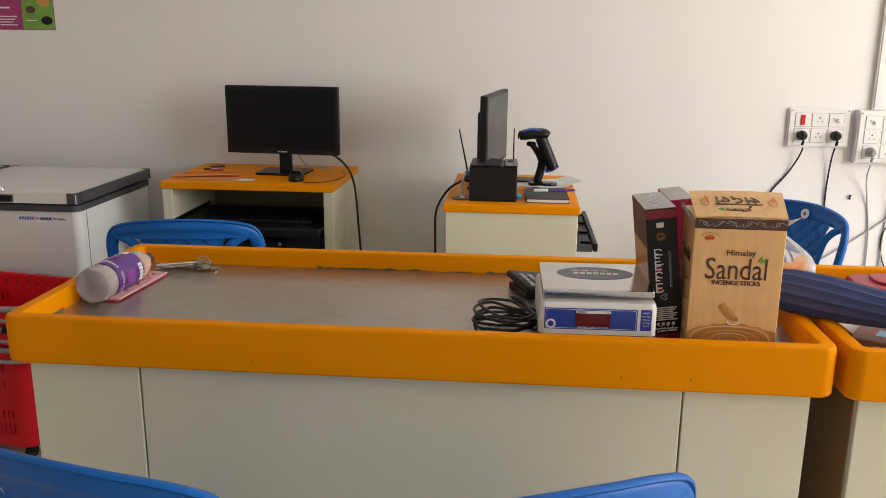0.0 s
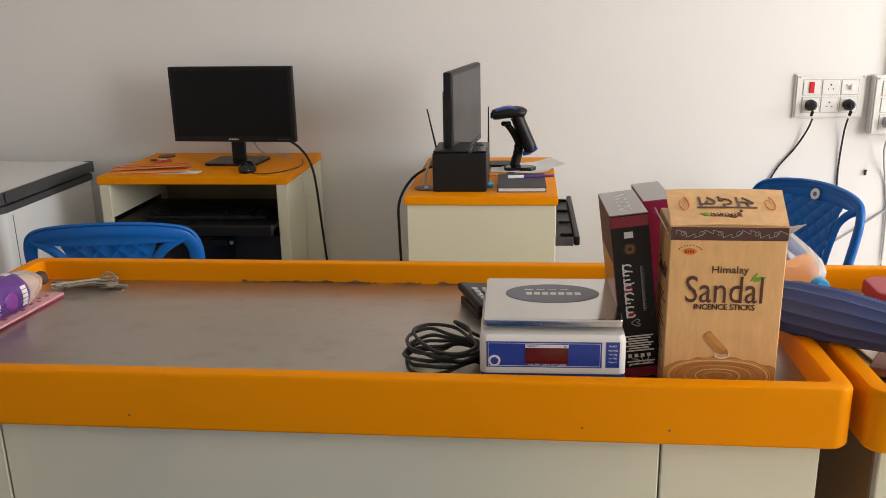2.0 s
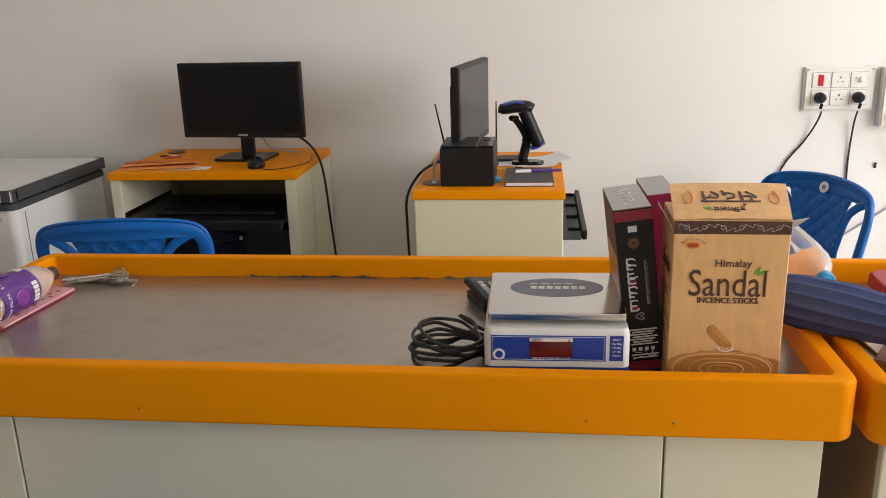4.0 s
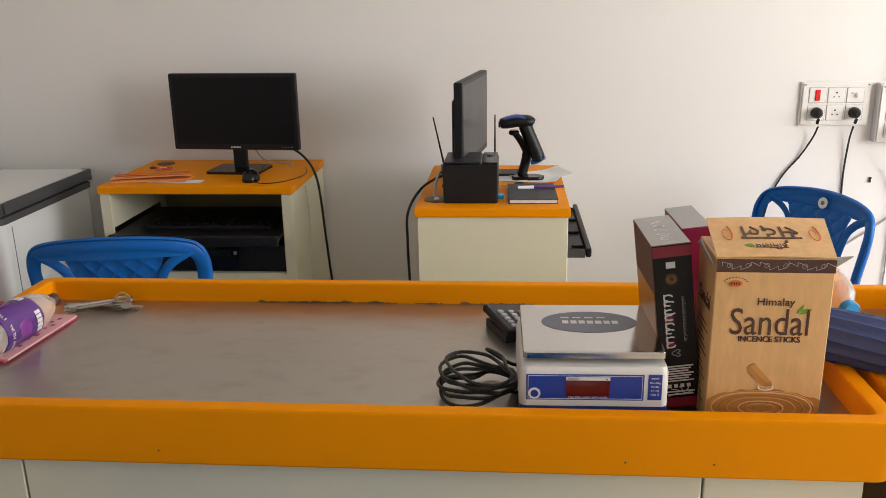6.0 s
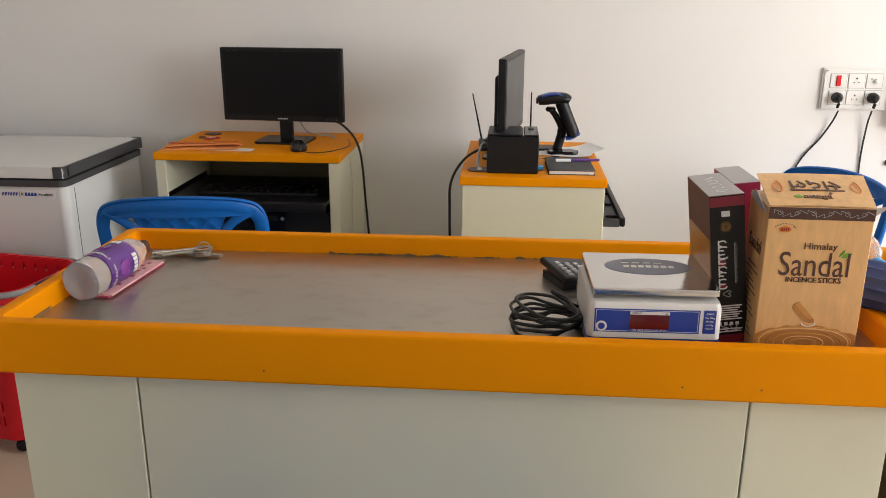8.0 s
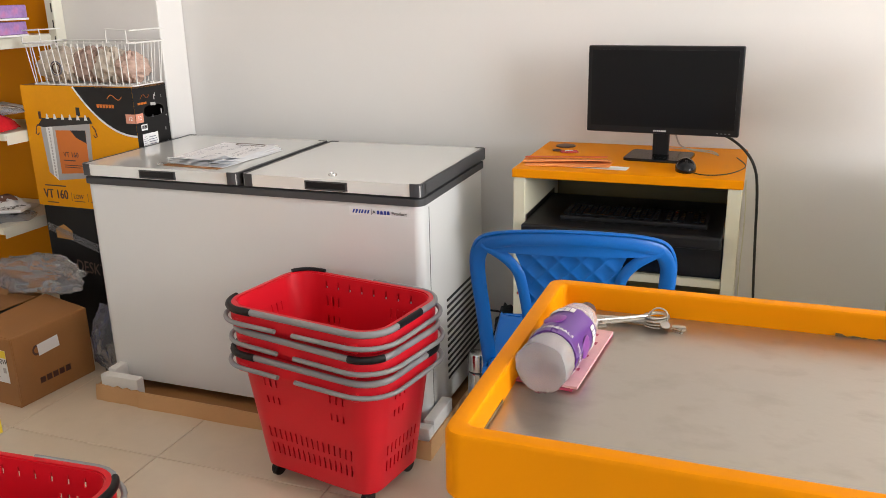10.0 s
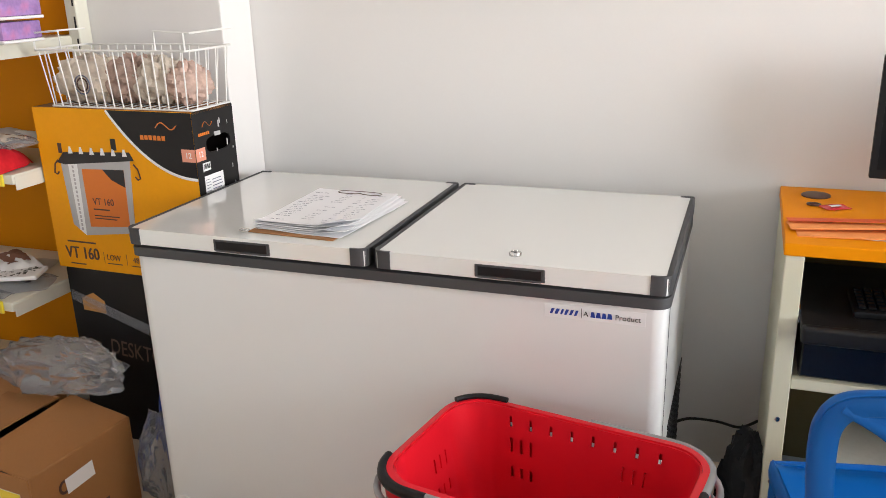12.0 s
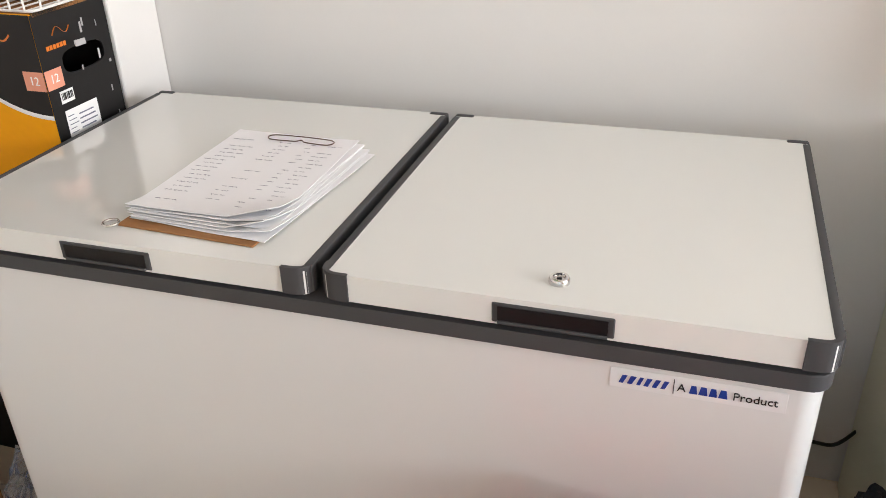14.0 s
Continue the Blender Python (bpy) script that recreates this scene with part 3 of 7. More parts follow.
def packing_tray():
    """The torn cardboard tray that the freezer still stands in, with its foam corners."""
    c = thing("packing_tray", -2.157, 3.150, 0, 0, "torn brown cardboard packing tray under the freezer", "packaging")
    w, d, h = 1.30, 0.71, 0.058
    part("base_sheet", box(-w / 2 + 0.006, w / 2 - 0.006, -d / 2 + 0.006, d / 2 - 0.006, 0.001, 0.006), CARD, c, "", 0)
    for x0, x1, dy in ((-w / 2, -0.465, 0.0), (-0.461, w / 2, -0.006)):
        bm = grid(18, 3, lambda u, v: Vector((x0 + (x1 - x0) * u, -d / 2 + dy + 0.008 * v + 0.004 * noise.noise(Vector((u * 5, v, dy * 90))), h * v + (0.006 * noise.noise(Vector((u * 9 + dy * 50, 1, 2))) if v > 0.9 else 0))))
        part("front_flap", thicken(bm, 0.005), CARDL, c, "buckled cardboard flap", 40)
    bm = grid(8, 2, lambda u, v: Vector((w / 2 - 0.006 * v + 0.003 * noise.noise(Vector((u * 5, v, 7))), -d / 2 + 0.008 + (d - 0.016) * u, h * v)))
    part("side_flap", thicken(bm, 0.005), CARDL, c, "", 40)
    bm = grid(8, 2, lambda u, v: Vector((-w / 2 + 0.006 * v, -d / 2 + 0.008 + (d - 0.016) * u, h * v)))
    part("side_flap", thicken(bm, 0.005), CARDL, c, "", 40)
    for s in (-1, 1):
        b0 = box(*sorted((s * (w / 2 - 0.012), s * (w / 2 - 0.175))), -d / 2 + 0.022, -d / 2 + 0.058, 0.0065, 0.092, 0.006)
        box(*sorted((s * (w / 2 - 0.012), s * (w / 2 - 0.05))), -d / 2 + 0.0605, -d / 2 + 0.23, 0.0065, 0.10, 0.006, bm=b0)
        part("foam_corner", crumple(b0, 0.0015, 0.02), FOAM, c, "white packing foam corner")
    return c


packing_tray()

# ---- monitors ----


def monitor(name, x, y, rz, label, screen, base_turn=0.0, dz=0.0):
    """A flat screen on a neck and a bevelled rectangular foot; it faces -y before its turn."""
    c = thing(name, x, y, 0.852, rz, label, "monitor", "flat screens")
    w, z0, z1 = 0.480, 0.079 + dz, 0.355 + dz
    part("casing", box(-w / 2, w / 2, -0.010, 0.014, z0, z1, 0.004), BLACK, c, "black plastic casing")
    part("rear_hump", box(-0.16, 0.16, 0.0142, 0.038, z0 + 0.03, z1 - 0.06, 0.012, 3), BLACK, c)
    bz = part("bezel", box(-w / 2 + 0.002, w / 2 - 0.002, -0.0125, -0.0102, z0 + 0.002, z1 - 0.002, 0.001, 1), BLACK, c)
    part("screen", box(-w / 2 + 0.014, w / 2 - 0.014, -0.0136, -0.0128, z0 + 0.022, z1 - 0.013), screen, c, "switched-off dark screen", 0)
    m = front(0, -0.0128, z0 + 0.0105)
    part("maker_mark", flat_bars([(-0.020 + 0.0058 * i, -0.0158 + 0.0058 * i, -0.0025, 0.0025) for i in range(7)], m), WHITE, bz, "", 0)
    part("power_mark", flat_bars([(0.175 + 0.012 * i, 0.180 + 0.012 * i, -0.001, 0.001) for i in range(4)], m), RIM, bz, "", 0)
    part("neck", box(-0.026, 0.026, 0.012, 0.036, 0.006, z0 + 0.10, 0.006), BLACK, c)
    ft = prism(rrect(0.205, 0.165, 0.02, 4), 0.0, 0.009, bevel=0.003)
    bmesh.ops.translate(ft, vec=(0, 0.005, 0), verts=ft.verts[:])
    part("foot", ft, BLACKG, c, "glossy black foot", 40, m=pose(0, 0, 0, 0, 0, base_turn))
    return c


monitor("monitor", -0.940, 3.437, -4.5, "black flat monitor standing on the orange desk", SCREEN)
monitor("monitor", -0.066, 3.23, 82.5, "black flat monitor turned sideways on the narrow desk", SCREEN2)

# ---- plastic chairs ----


def chair(x, y, rz, label):
    """A moulded armless chair; its back stands at -y and it faces +y before its turn."""
    c = thing("plastic_chair", x, y, 0, rz, label, "chair", "blue plastic chairs")

    def at(xx, v):
        # xx across; v from the seat up, 0 to 1: the bowed, leaning back
        u = xx / 0.24
        return Vector((xx, -0.195 - 0.05 * v - 0.02 * v * v + 0.045 * u * u, 0.412 + 0.404 * v))

    # outer frame, from one leg's head up and over to the other
    line = [(-0.208, -0.08), (-0.216, 0.12), (-0.226, 0.4), (-0.236, 0.66), (-0.234, 0.80), (-0.212, 0.895), (-0.16, 0.948), (-0.08, 0.976), (0, 0.985), (0.08, 0.976), (0.16, 0.948), (0.212, 0.895), (0.234, 0.80), (0.236, 0.66), (0.226, 0.4), (0.216, 0.12), (0.208, -0.08)]
    pts = smooth_path([at(a, b) for a, b in line], 6)
    part("back_frame", sweep(pts, 0.019, 0.0065, 10, up=(0, -1, 0.15)), BLUE, c, "", 60)
    # thin rolled lip along the frame's outer edge
    lip = smooth_path([at(a * 1.075, b + (0.038 if abs(a) < 0.22 and b > 0.8 else 0.02 if b > 0.75 else 0.0)) + Vector((0, 0.004, 0)) for a, b in line], 6)
    part("frame_lip", sweep(lip, 0.0055, 0.009, 8, up=(0, -1, 0.15)), BLUE, c, "", 60)

    def top_z(s):
        return 0.968 - 0.085 * abs(s) ** 3.2
    # broad flat top band between the frame and the quilted panel
    bm = grid(32, 6, lambda u, v: at((u * 2 - 1) * 0.205, (0.868 - 0.012 * abs(u * 2 - 1) ** 2) * (1 - v) + top_z(u * 2 - 1) * v) + Vector((0, 0.003 * math.sin(v * math.pi), 0)))
    part("top_band", thicken(bm, 0.007), BLUE, c, "", 60)

    # quilted panel, waisted, between two ribs
    def half(v):
        return 0.088 + 0.052 * v ** 3 + 0.004 * (1 - v) ** 2
    pitch = 0.056

    def quilt(u, v):
        s = u * 2 - 1
        q = at(s * half(v), 0.05 + 0.825 * v)
        xx, zz = s * half(v), 0.328 * v
        fa, fb = ((xx + zz) / pitch) % 1.0, ((xx - zz) / pitch) % 1.0
        pillow = (1 - abs(2 * fa - 1) ** 2.2) * (1 - abs(2 * fb - 1) ** 2.2)
        ridge = max(0.0, 1 - min(fa, 1 - fa, fb, 1 - fb) / 0.05)
        return q + Vector((0, 0.003 + 0.0042 * pillow - 0.0014 * ridge, 0))
    part("back_panel", thicken(grid(84, 96, quilt), 0.004), BLUE, c, "diamond-quilted back panel", 35)
    for s in (-1, 1):
        rib = smooth_path([at(s * (half(v) + 0.012 + 1.5 * max(0, v - 0.82) ** 2), 0.03 + 0.845 * v) for v in (0, 0.15, 0.3, 0.5, 0.7, 0.83, 0.92, 0.98, 1.03)], 5)
        part("back_rib", sweep(rib, 0.014, 0.0065, 8, up=(0, -1, 0.1)), BLUE, c, "", 60)
    part("back_foot", sweep(smooth_path([at(xx, 0.01) for xx in (-0.2, -0.1, 0, 0.1, 0.2)], 5), 0.008, 0.022, 8), BLUE, c, "", 60)
    # dished seat with a rolled edge
    def seat(u, v):
        s, t = u * 2 - 1, v
        wv = 0.205 + 0.02 * t
        return Vector((s * wv, -0.19 + 0.39 * t, 0.432 - 0.018 * (1 - s * s) * math.sin(math.pi * min(1, t * 1.1)) - 0.02 * max(0, t - 0.85) / 0.15 + 0.006 * s ** 6))
    part("seat", thicken(grid(20, 20, seat), 0.006), BLUE, c, "", 60)
    for s in (-1, 1):
        part("seat_apron", sweep(smooth_path([(s * 0.208, -0.19, 0.412), (s * 0.218, 0.0, 0.41), (s * 0.225, 0.18, 0.408)], 5), 0.007, 0.026, 8), BLUE, c, "", 60)
    part("seat_apron", sweep(smooth_path([(-0.222, 0.192, 0.40), (0, 0.205, 0.40), (0.222, 0.192, 0.40)], 5), 0.007, 0.024, 8), BLUE, c, "", 60)
    for s in (-1, 1):
        # angle-section legs, splayed a little, wide at the head
        for yy, fy in ((-0.205, -0.222), (0.185, 0.165)):
            bm = bmesh.new()
            top, bot = Vector((s * 0.226, yy, 0.425)), Vector((s * 0.234, fy, 0.0))
            inn = -1 if yy > 0 else 1
            ringt = [(0, 0), (-s * 0.062, 0), (-s * 0.062, inn * 0.008), (-s * 0.008, inn * 0.008), (-s * 0.008, inn * 0.062), (0, inn * 0.062)]
            rings = []
            for f in (0.0, 0.12, 0.5, 1.0):
                k = 1.0 - 0.22 * f - 0.12 * (f > 0)
                o = top.lerp(bot, f)
                rings.append([bm.verts.new(o + Vector((a * k, b * k, 0))) for a, b in ringt])
            for r0, r1 in zip(rings, rings[1:]):
                for i in range(6):
                    bm.faces.new((r0[i], r0[(i + 1) % 6], r1[(i + 1) % 6], r1[i]))
            bm.faces.new(rings[0])
            bm.faces.new(rings[-1][::-1])
            part("leg", bm, BLUE, c, "", 30)
    spot = Matrix.Translation(at(0, 0.925) + Vector((0, 0.0095, 0.0))) @ pose(0, 0, 0, -78, 0, 0)
    st = part("maker_sticker", lathe([(0.020, 0), (0.020, 0.0012), (0.019, 0.0016)], 20, m=spot), PAPER, c, "round white maker's sticker")
    part("sticker_mark", lathe([(0.009, 0.0017), (0.008, 0.0022)], 6, m=spot), SLATE, st)
    return c


chair_desk = chair(-1.092, 2.858, 9.0, "blue plastic chair with quilted back at the desk")
copy_thing(chair_desk, pose(0.920, 3.208, 0, 0, 0, 119) @ Matrix.Scale(0.965, 4))
copy_thing(chair_desk, pose(-0.539, 1.308, 0, 0, 0, -14))
copy_thing(chair_desk, pose(-0.010, 1.286, 0, 0, 0, 22))

# ---- shopping baskets ----


def outline_at(w, d, r, s0, s1, z, n=40):
    """Points along the outline of a rounded rectangle from fraction s0 to s1 of its length (0: front-left corner end, running to the right)."""
    o = rrect(w, d, r, 8)
    k = len(o)
    st = 18  # front-left corner
    o = [Vector((*o[(st + 8 + i) % k], z)) for i in range(k)]
    o.append(o[0])
    acc = [0.0]
    for a, b in zip(o, o[1:]):
        acc.append(acc[-1] + (b - a).length)
    out = []
    for i in range(n + 1):
        s = ((s0 + (s1 - s0) * i / n) % 1.0) * acc[-1]
        j = max(q for q in range(len(acc) - 1) if acc[q] <= s)
        f = (s - acc[j]) / max(1e-9, acc[j + 1] - acc[j])
        out.append(o[j].lerp(o[j + 1], f))
    return out


def basket(x, y, z, rz, wheels, label, hinge=True, grip=(0.315, 0.385)):
    """A tapered rolling basket with slotted sides, a lipped rim and folded grey handles. z is its floor level."""
    c = thing("shopping_basket", x, y, z, rz, label, "shopping basket", "red shopping baskets")
    W, D, w, d, h = 0.506, 0.325, 0.400, 0.262, 0.372
    levels = [0.0, 0.036, 0.052, 0.088, 0.105, 0.138, 0.19, 0.222, 0.245, 0.277, 0.308, 0.332, 0.355, h]
    slot_rows = {2: "low", 4: "low", 7: "mid", 9: "mid", 11: "top"}
    bm = bmesh.new()
    rings = []
    # each side is divided in narrow and wide strips so that slots can be left open
    def ring(f):
        ww, dd, r = w + (W - w) * f, d + (D - d) * f, 0.05 + 0.02 * f
        pts = []
        o = rrect(ww, dd, r, 4)
        corners = [o[i * 5:(i + 1) * 5] for i in range(4)]
        for i in range(4):
            pts += [(p, None) for p in corners[i]]
            a, b = Vector(corners[i][-1]), Vector(corners[(i + 1) % 4][0])
            n = 33 if i in (0, 2) else 17
            for k in range(1, n):
                pts.append((tuple(a.lerp(b, (k + (0.22 if k % 2 else -0.22)) / n)), k))
        return pts
    for lv in levels:
        f = lv / h
        rings.append([(bm.verts.new((*p, 0.05 + lv)), k) for p, k in ring(f)])
    n = len(rings[0])
    n_side = [False] * n
    for i_ in range(5, 37):
        n_side[i_] = True
    for li in range(len(levels) - 1):
        a, b = rings[li], rings[li + 1]
        kind = slot_rows.get(li)
        for i in range(n):
            k = a[i][1]
            slot = False
            if kind and k is not None:
                slot = k % 2 == 1 and (kind == "low" or (kind == "mid" and (k in (3, 5, 7, 25, 27, 29))) or (kind == "top" and k % 4 == 1 and n_side[i]))
            if not slot:
                bm.faces.new((a[i][0], a[(i + 1) % n][0], b[(i + 1) % n][0], b[i][0]))
    bm.faces.new([v for v, _ in rings[0]][::-1])
    thicken(bm, 0.0035)
    part("body", bm, RED, c, "red moulded plastic body", 45)
    # turned-down lip
    bm = bmesh.new()
    prof = [(0.0, -0.004), (0.0, 0.004), (0.012, 0.004), (0.016, 0.0), (0.017, -0.042), (0.0145, -0.042), (0.0135, -0.004)]
    o = [rrect(W + 2 * a, D + 2 * a, 0.07 + a, 8) for a, _ in prof]
    vs = [[bm.verts.new((*q, 0.05 + h + zz)) for q in oo] for oo, (_, zz) in zip(o, prof)]
    k = len(vs[0])
    for i in range(len(vs)):
        r0, r1 = vs[i], vs[(i + 1) % len(vs)]
        for j in range(k):
            bm.faces.new((r0[j], r0[(j + 1) % k], r1[(j + 1) % k], r1[j]))
    part("lip", bm, RED, c, "", 45)
    ztop = 0.05 + h
    # folded handles: one along the top of the rim, two lower loops
    WW, DD, rr = W + 0.034, D + 0.034, 0.085
    part("handle", sweep(outline_at(WW, DD, rr, 0.02 if hinge else -0.06, 0.60, ztop - 0.003), 0.0075, 0.0095, 10), RIM, c, "grey folding handle", 60)
    part("grip", sweep(outline_at(WW, DD, rr, grip[0], grip[1], ztop - 0.003, 14), 0.0088, 0.0108, 10), BLACK, c, "ribbed black grip", 60)
    if hinge:
        part("handle_hinge", sweep(outline_at(WW + 0.004, DD + 0.004, rr, 0.92, 1.025, ztop - 0.003, 16), 0.0095, 0.011, 10), BLACK, c, "black handle joint", 60)
    part("handle_hinge", sweep(outline_at(WW - 0.01, DD - 0.01, rr, 0.71, 0.78, ztop + 0.008, 12), 0.006, 0.006, 10), BLACK, c, "black handle joint", 60)
    W2, D2 = W + 0.066, D + 0.064
    part("handle", sweep(outline_at(W2, D2, rr + 0.02, 0.83, 1.075, ztop - 0.036), 0.0068, 0.0068, 10), RIM, c, "grey folding handle", 60)
    part("handle", sweep(outline_at(W2, D2, rr + 0.02, 0.11, 0.53, ztop - 0.036), 0.0068, 0.0068, 10), RIM, c, "grey folding handle", 60)
    for s in (-1, 1):
        part("handle_bracket", box(s * 0.19 - 0.02, s * 0.19 + 0.02, -D / 2 - 0.02, -D / 2 - 0.008, ztop - 0.055, ztop - 0.030, 0.003, 1), RED, c)
    if wheels:
        for sx in (-1, 1):
            for sy in (-1, 1):
                wx, wy = sx * (w / 2 - 0.035), sy * (d / 2 - 0.03)
                wh = part("castor", lathe([(0.006, -0.010), (0.022, -0.010), (0.025, -0.006), (0.025, 0.006), (0.022, 0.010), (0.006, 0.010)], 18, m=pose(wx, wy, 0.025, 0, 90, 0)), BLACKG, c, "black castor wheel", 45)
                part("fork", box(wx - 0.015, wx + 0.015, wy - 0.014, wy + 0.014, 0.036, 0.052, 0.003, 1), BLACK, wh)
    return c


STACK = (-1.736, 2.648, -10.5)
low = basket(STACK[0], STACK[1], 0.0, STACK[2], True, "red rolling shopping basket under two others", grip=(0.40, 0.46))
basket(STACK[0] + 0.004, STACK[1] + 0.004, 0.068, STACK[2] - 1.5, False, "red shopping basket nested in a stack", False, (0.225, 0.285))
copy_thing(low, pose(-2.095, 1.71, 0, 0, 0, 4))
top_b = basket(STACK[0] - 0.002, STACK[1] + 0.002, 0.136, STACK[2] + 1.0, False, "red shopping basket nested on top of a stack")

# ---- things on the wide desk ----
DZ = 0.852


def keyboard(x, y, z, rz, label):
    c = thing("keyboard", x, y, z, rz, label, "keyboard", "keyboards")
    part("tray_body", box(-0.222, 0.222, -0.072, 0.072, 0.0, 0.016, 0.005), BLACK, c)
    key = mesh_of("key", box(-0.0078, 0.0078, -0.0078, 0.0078, 0.0, 0.007, 0.0015, 1), BLACKG)
    for r in range(6):
        for k in range(22):
            if k in (15, 19) and r < 5 or (r == 0 and 3 < k < 9):
                continue
            o = new("key", key)
            o.parent = c
            o.location = (-0.205 + k * 0.0195, -0.052 + r * 0.0205 + (0.004 if r == 5 else 0), 0.016)
    part("space_bar", box(-0.142, -0.035, -0.060, -0.044, 0.016, 0.0225, 0.002, 1), BLACKG, c)
    return c


keyboard(-0.985, 3.255, 0.690, 0, "black computer keyboard on the sliding tray")


def mouse():
    c = thing("mouse", -0.842, 3.262, DZ, 8, "black computer mouse on the orange desk", "mouse")
    bm = bmesh.new()
    bmesh.ops.create_uvsphere(bm, u_segments=20, v_segments=12, radius=1)
    for v in bm.verts:
        v.co = Vector((v.co.x * 0.031 * (1 - 0.12 * v.co.y), v.co.y * 0.054, max(0, v.co.z + 0.25) * 0.030))
    part("shell", bm, BLACKG, c, "", 60)
    part("wheel", lathe([(0.008, -0.003), (0.009, 0), (0.008, 0.003)], 14, m=pose(0, -0.028, 0.0285, 0, 90, 0)), BLACK, c)
    part("mark", flat_bars([(-0.009, 0.009, -0.001, 0.001)], pose(0, 0.02, 0.0362, -8)), WHITE, c, "", 0)
    part("cord", sweep(smooth_path([(0, -0.05, 0.008), (0.05, -0.075, 0.003), (0.12, -0.05, 0.003), (0.18, 0.06, 0.003), (0.17, 0.2, 0.003)], 6), 0.0017, seg=6), CABLEB, c)
    return c


mouse()


def envelopes():
    for i, (x, y, rz, mt, lb, h) in enumerate(((-1.20, 3.265, 3, ENVELOPE, "orange paper envelope lying on the desk", 0.0), (-1.215, 3.285, 7, ENVELOPE, "folded orange paper envelope on another envelope", 0.006))):
        c = thing("envelope", x, y, DZ + 0.0005 + h, rz, lb, "envelope", "orange envelopes")
        bm = grid(10, 4, lambda u, v: Vector(((u - 0.5) * 0.265, (v - 0.5) * (0.10 if i == 0 else 0.06), 0.002 + 0.005 * u * (1 - v) * (1 + i))))
        part("sheet", thicken(bm, 0.0025), mt, c, "", 0)
        bm = grid(10, 2, lambda u, v: Vector(((u - 0.5) * 0.262, 0.01 + v * 0.035, 0.005 + 0.004 * u + 0.003 * (1 - v))))
        part("flap", thicken(bm, 0.001), ENVELOPE2 if i else ENVELOPE, c, "", 0)
    c = thing("paper_slip", -1.10, 3.235, DZ + 0.0004, -3, "white paper slip under an envelope", "paper")
    part("sheet", box(-0.10, 0.09, -0.02, 0.03, 0, 0.001), PAPER, c, "", 0)


envelopes()
cp = thing("cable_grommet", -1.275, 3.57, DZ, 0, "round dark plastic cable cover on the desk", "cable cover")
part("disc", lathe([(0.034, 0.0003), (0.034, 0.003), (0.031, 0.0045), (0.012, 0.005)], 24), BROWN, cp, "", 40)
pl = thing("sachet", -1.24, 3.46, DZ + 0.0006, 25, "small torn red and white sachet on the desk", "packet")
part("wrapper", crumple(thicken(grid(8, 5, lambda u, v: Vector(((u - 0.5) * 0.06, (v - 0.5) * 0.04, 0.003))), 0.001), 0.002, 0.02), REDGLOSS, pl, "", 40)
part("print_block", flat_bars([(-0.013, 0.013, -0.006, 0.006)], pose(0, 0, 0.0062)), PAPER, pl, "", 0)
pl = thing("tag", -1.285, 3.475, DZ + 0.0005, -15, "small dark plastic tag on the desk", "tag")
part("ring", sweep([(0.014 * math.cos(radians(a)), 0.010 * math.sin(radians(a)), 0.003) for a in range(0, 360, 20)], 0.0028, seg=6, closed=True), BROWN, pl)

pc = thing("desktop_computer", -1.0, 3.33, 0.5405, 0, "black desktop computer lying on the desk's shelf", "computer")
part("case", box(-0.30, 0.285, -0.145, 0.25, 0, 0.098, 0.004), BLACK, pc)
part("front_bezel", box(-0.298, 0.12, -0.152, -0.1455, 0.004, 0.094, 0.003, 1), BLACKG, pc)
part("drive_door", box(-0.06, 0.09, -0.1545, -0.1525, 0.060, 0.082, 0.001, 1), BLACK, pc)
part("maker_mark", flat_bars([(-0.285 + 0.012 * i, -0.277 + 0.012 * i, -0.003, 0.003) for i in range(5)], front(0.06, -0.1526, 0.086)), SLATE, pc, "", 0)
part("power_button", lathe([(0.007, 0), (0.007, 0.003), (0.005, 0.004)], 14, m=pose(0.105, -0.152, 0.07, 90)), RIM, pc)

# things under the desk
bx = thing("document_box", -1.02, 3.36, 0.0185, 4, "white cardboard box standing under the desk", "box")
part("carton", box(-0.17, 0.15, -0.10, 0.15, 0, 0.27, 0.003, 1), PAPER, bx)
part("lid_edge", box(-0.173, 0.153, -0.103, 0.153, 0.235, 0.273, 0.003, 1), FOAM, bx)
bx = thing("printed_carton", -0.95, 2.985, 0.0, -3, "flat white printed carton on the floor under the chair", "box")
part("carton", box(-0.17, 0.23, -0.10, 0.15, 0, 0.075, 0.003, 1), PAPER, bx)
part("print_band", flat_bars([(-0.165, 0.225, 0.004, 0.020)], front(0, -0.1003, 0)), SLATE, bx, "", 0)
part("print_mark", flat_bars([(0.10 + 0.022 * i, 0.113 + 0.022 * i, 0.034, 0.046) for i in range(5)], front(0, -0.1003, 0)), INK, bx, "", 0)
part("print_spot", lathe([(0.016, 0), (0.016, 0.0008)], 18, m=front(0.03, -0.1003, 0.052)), REDGLOSS, bx)

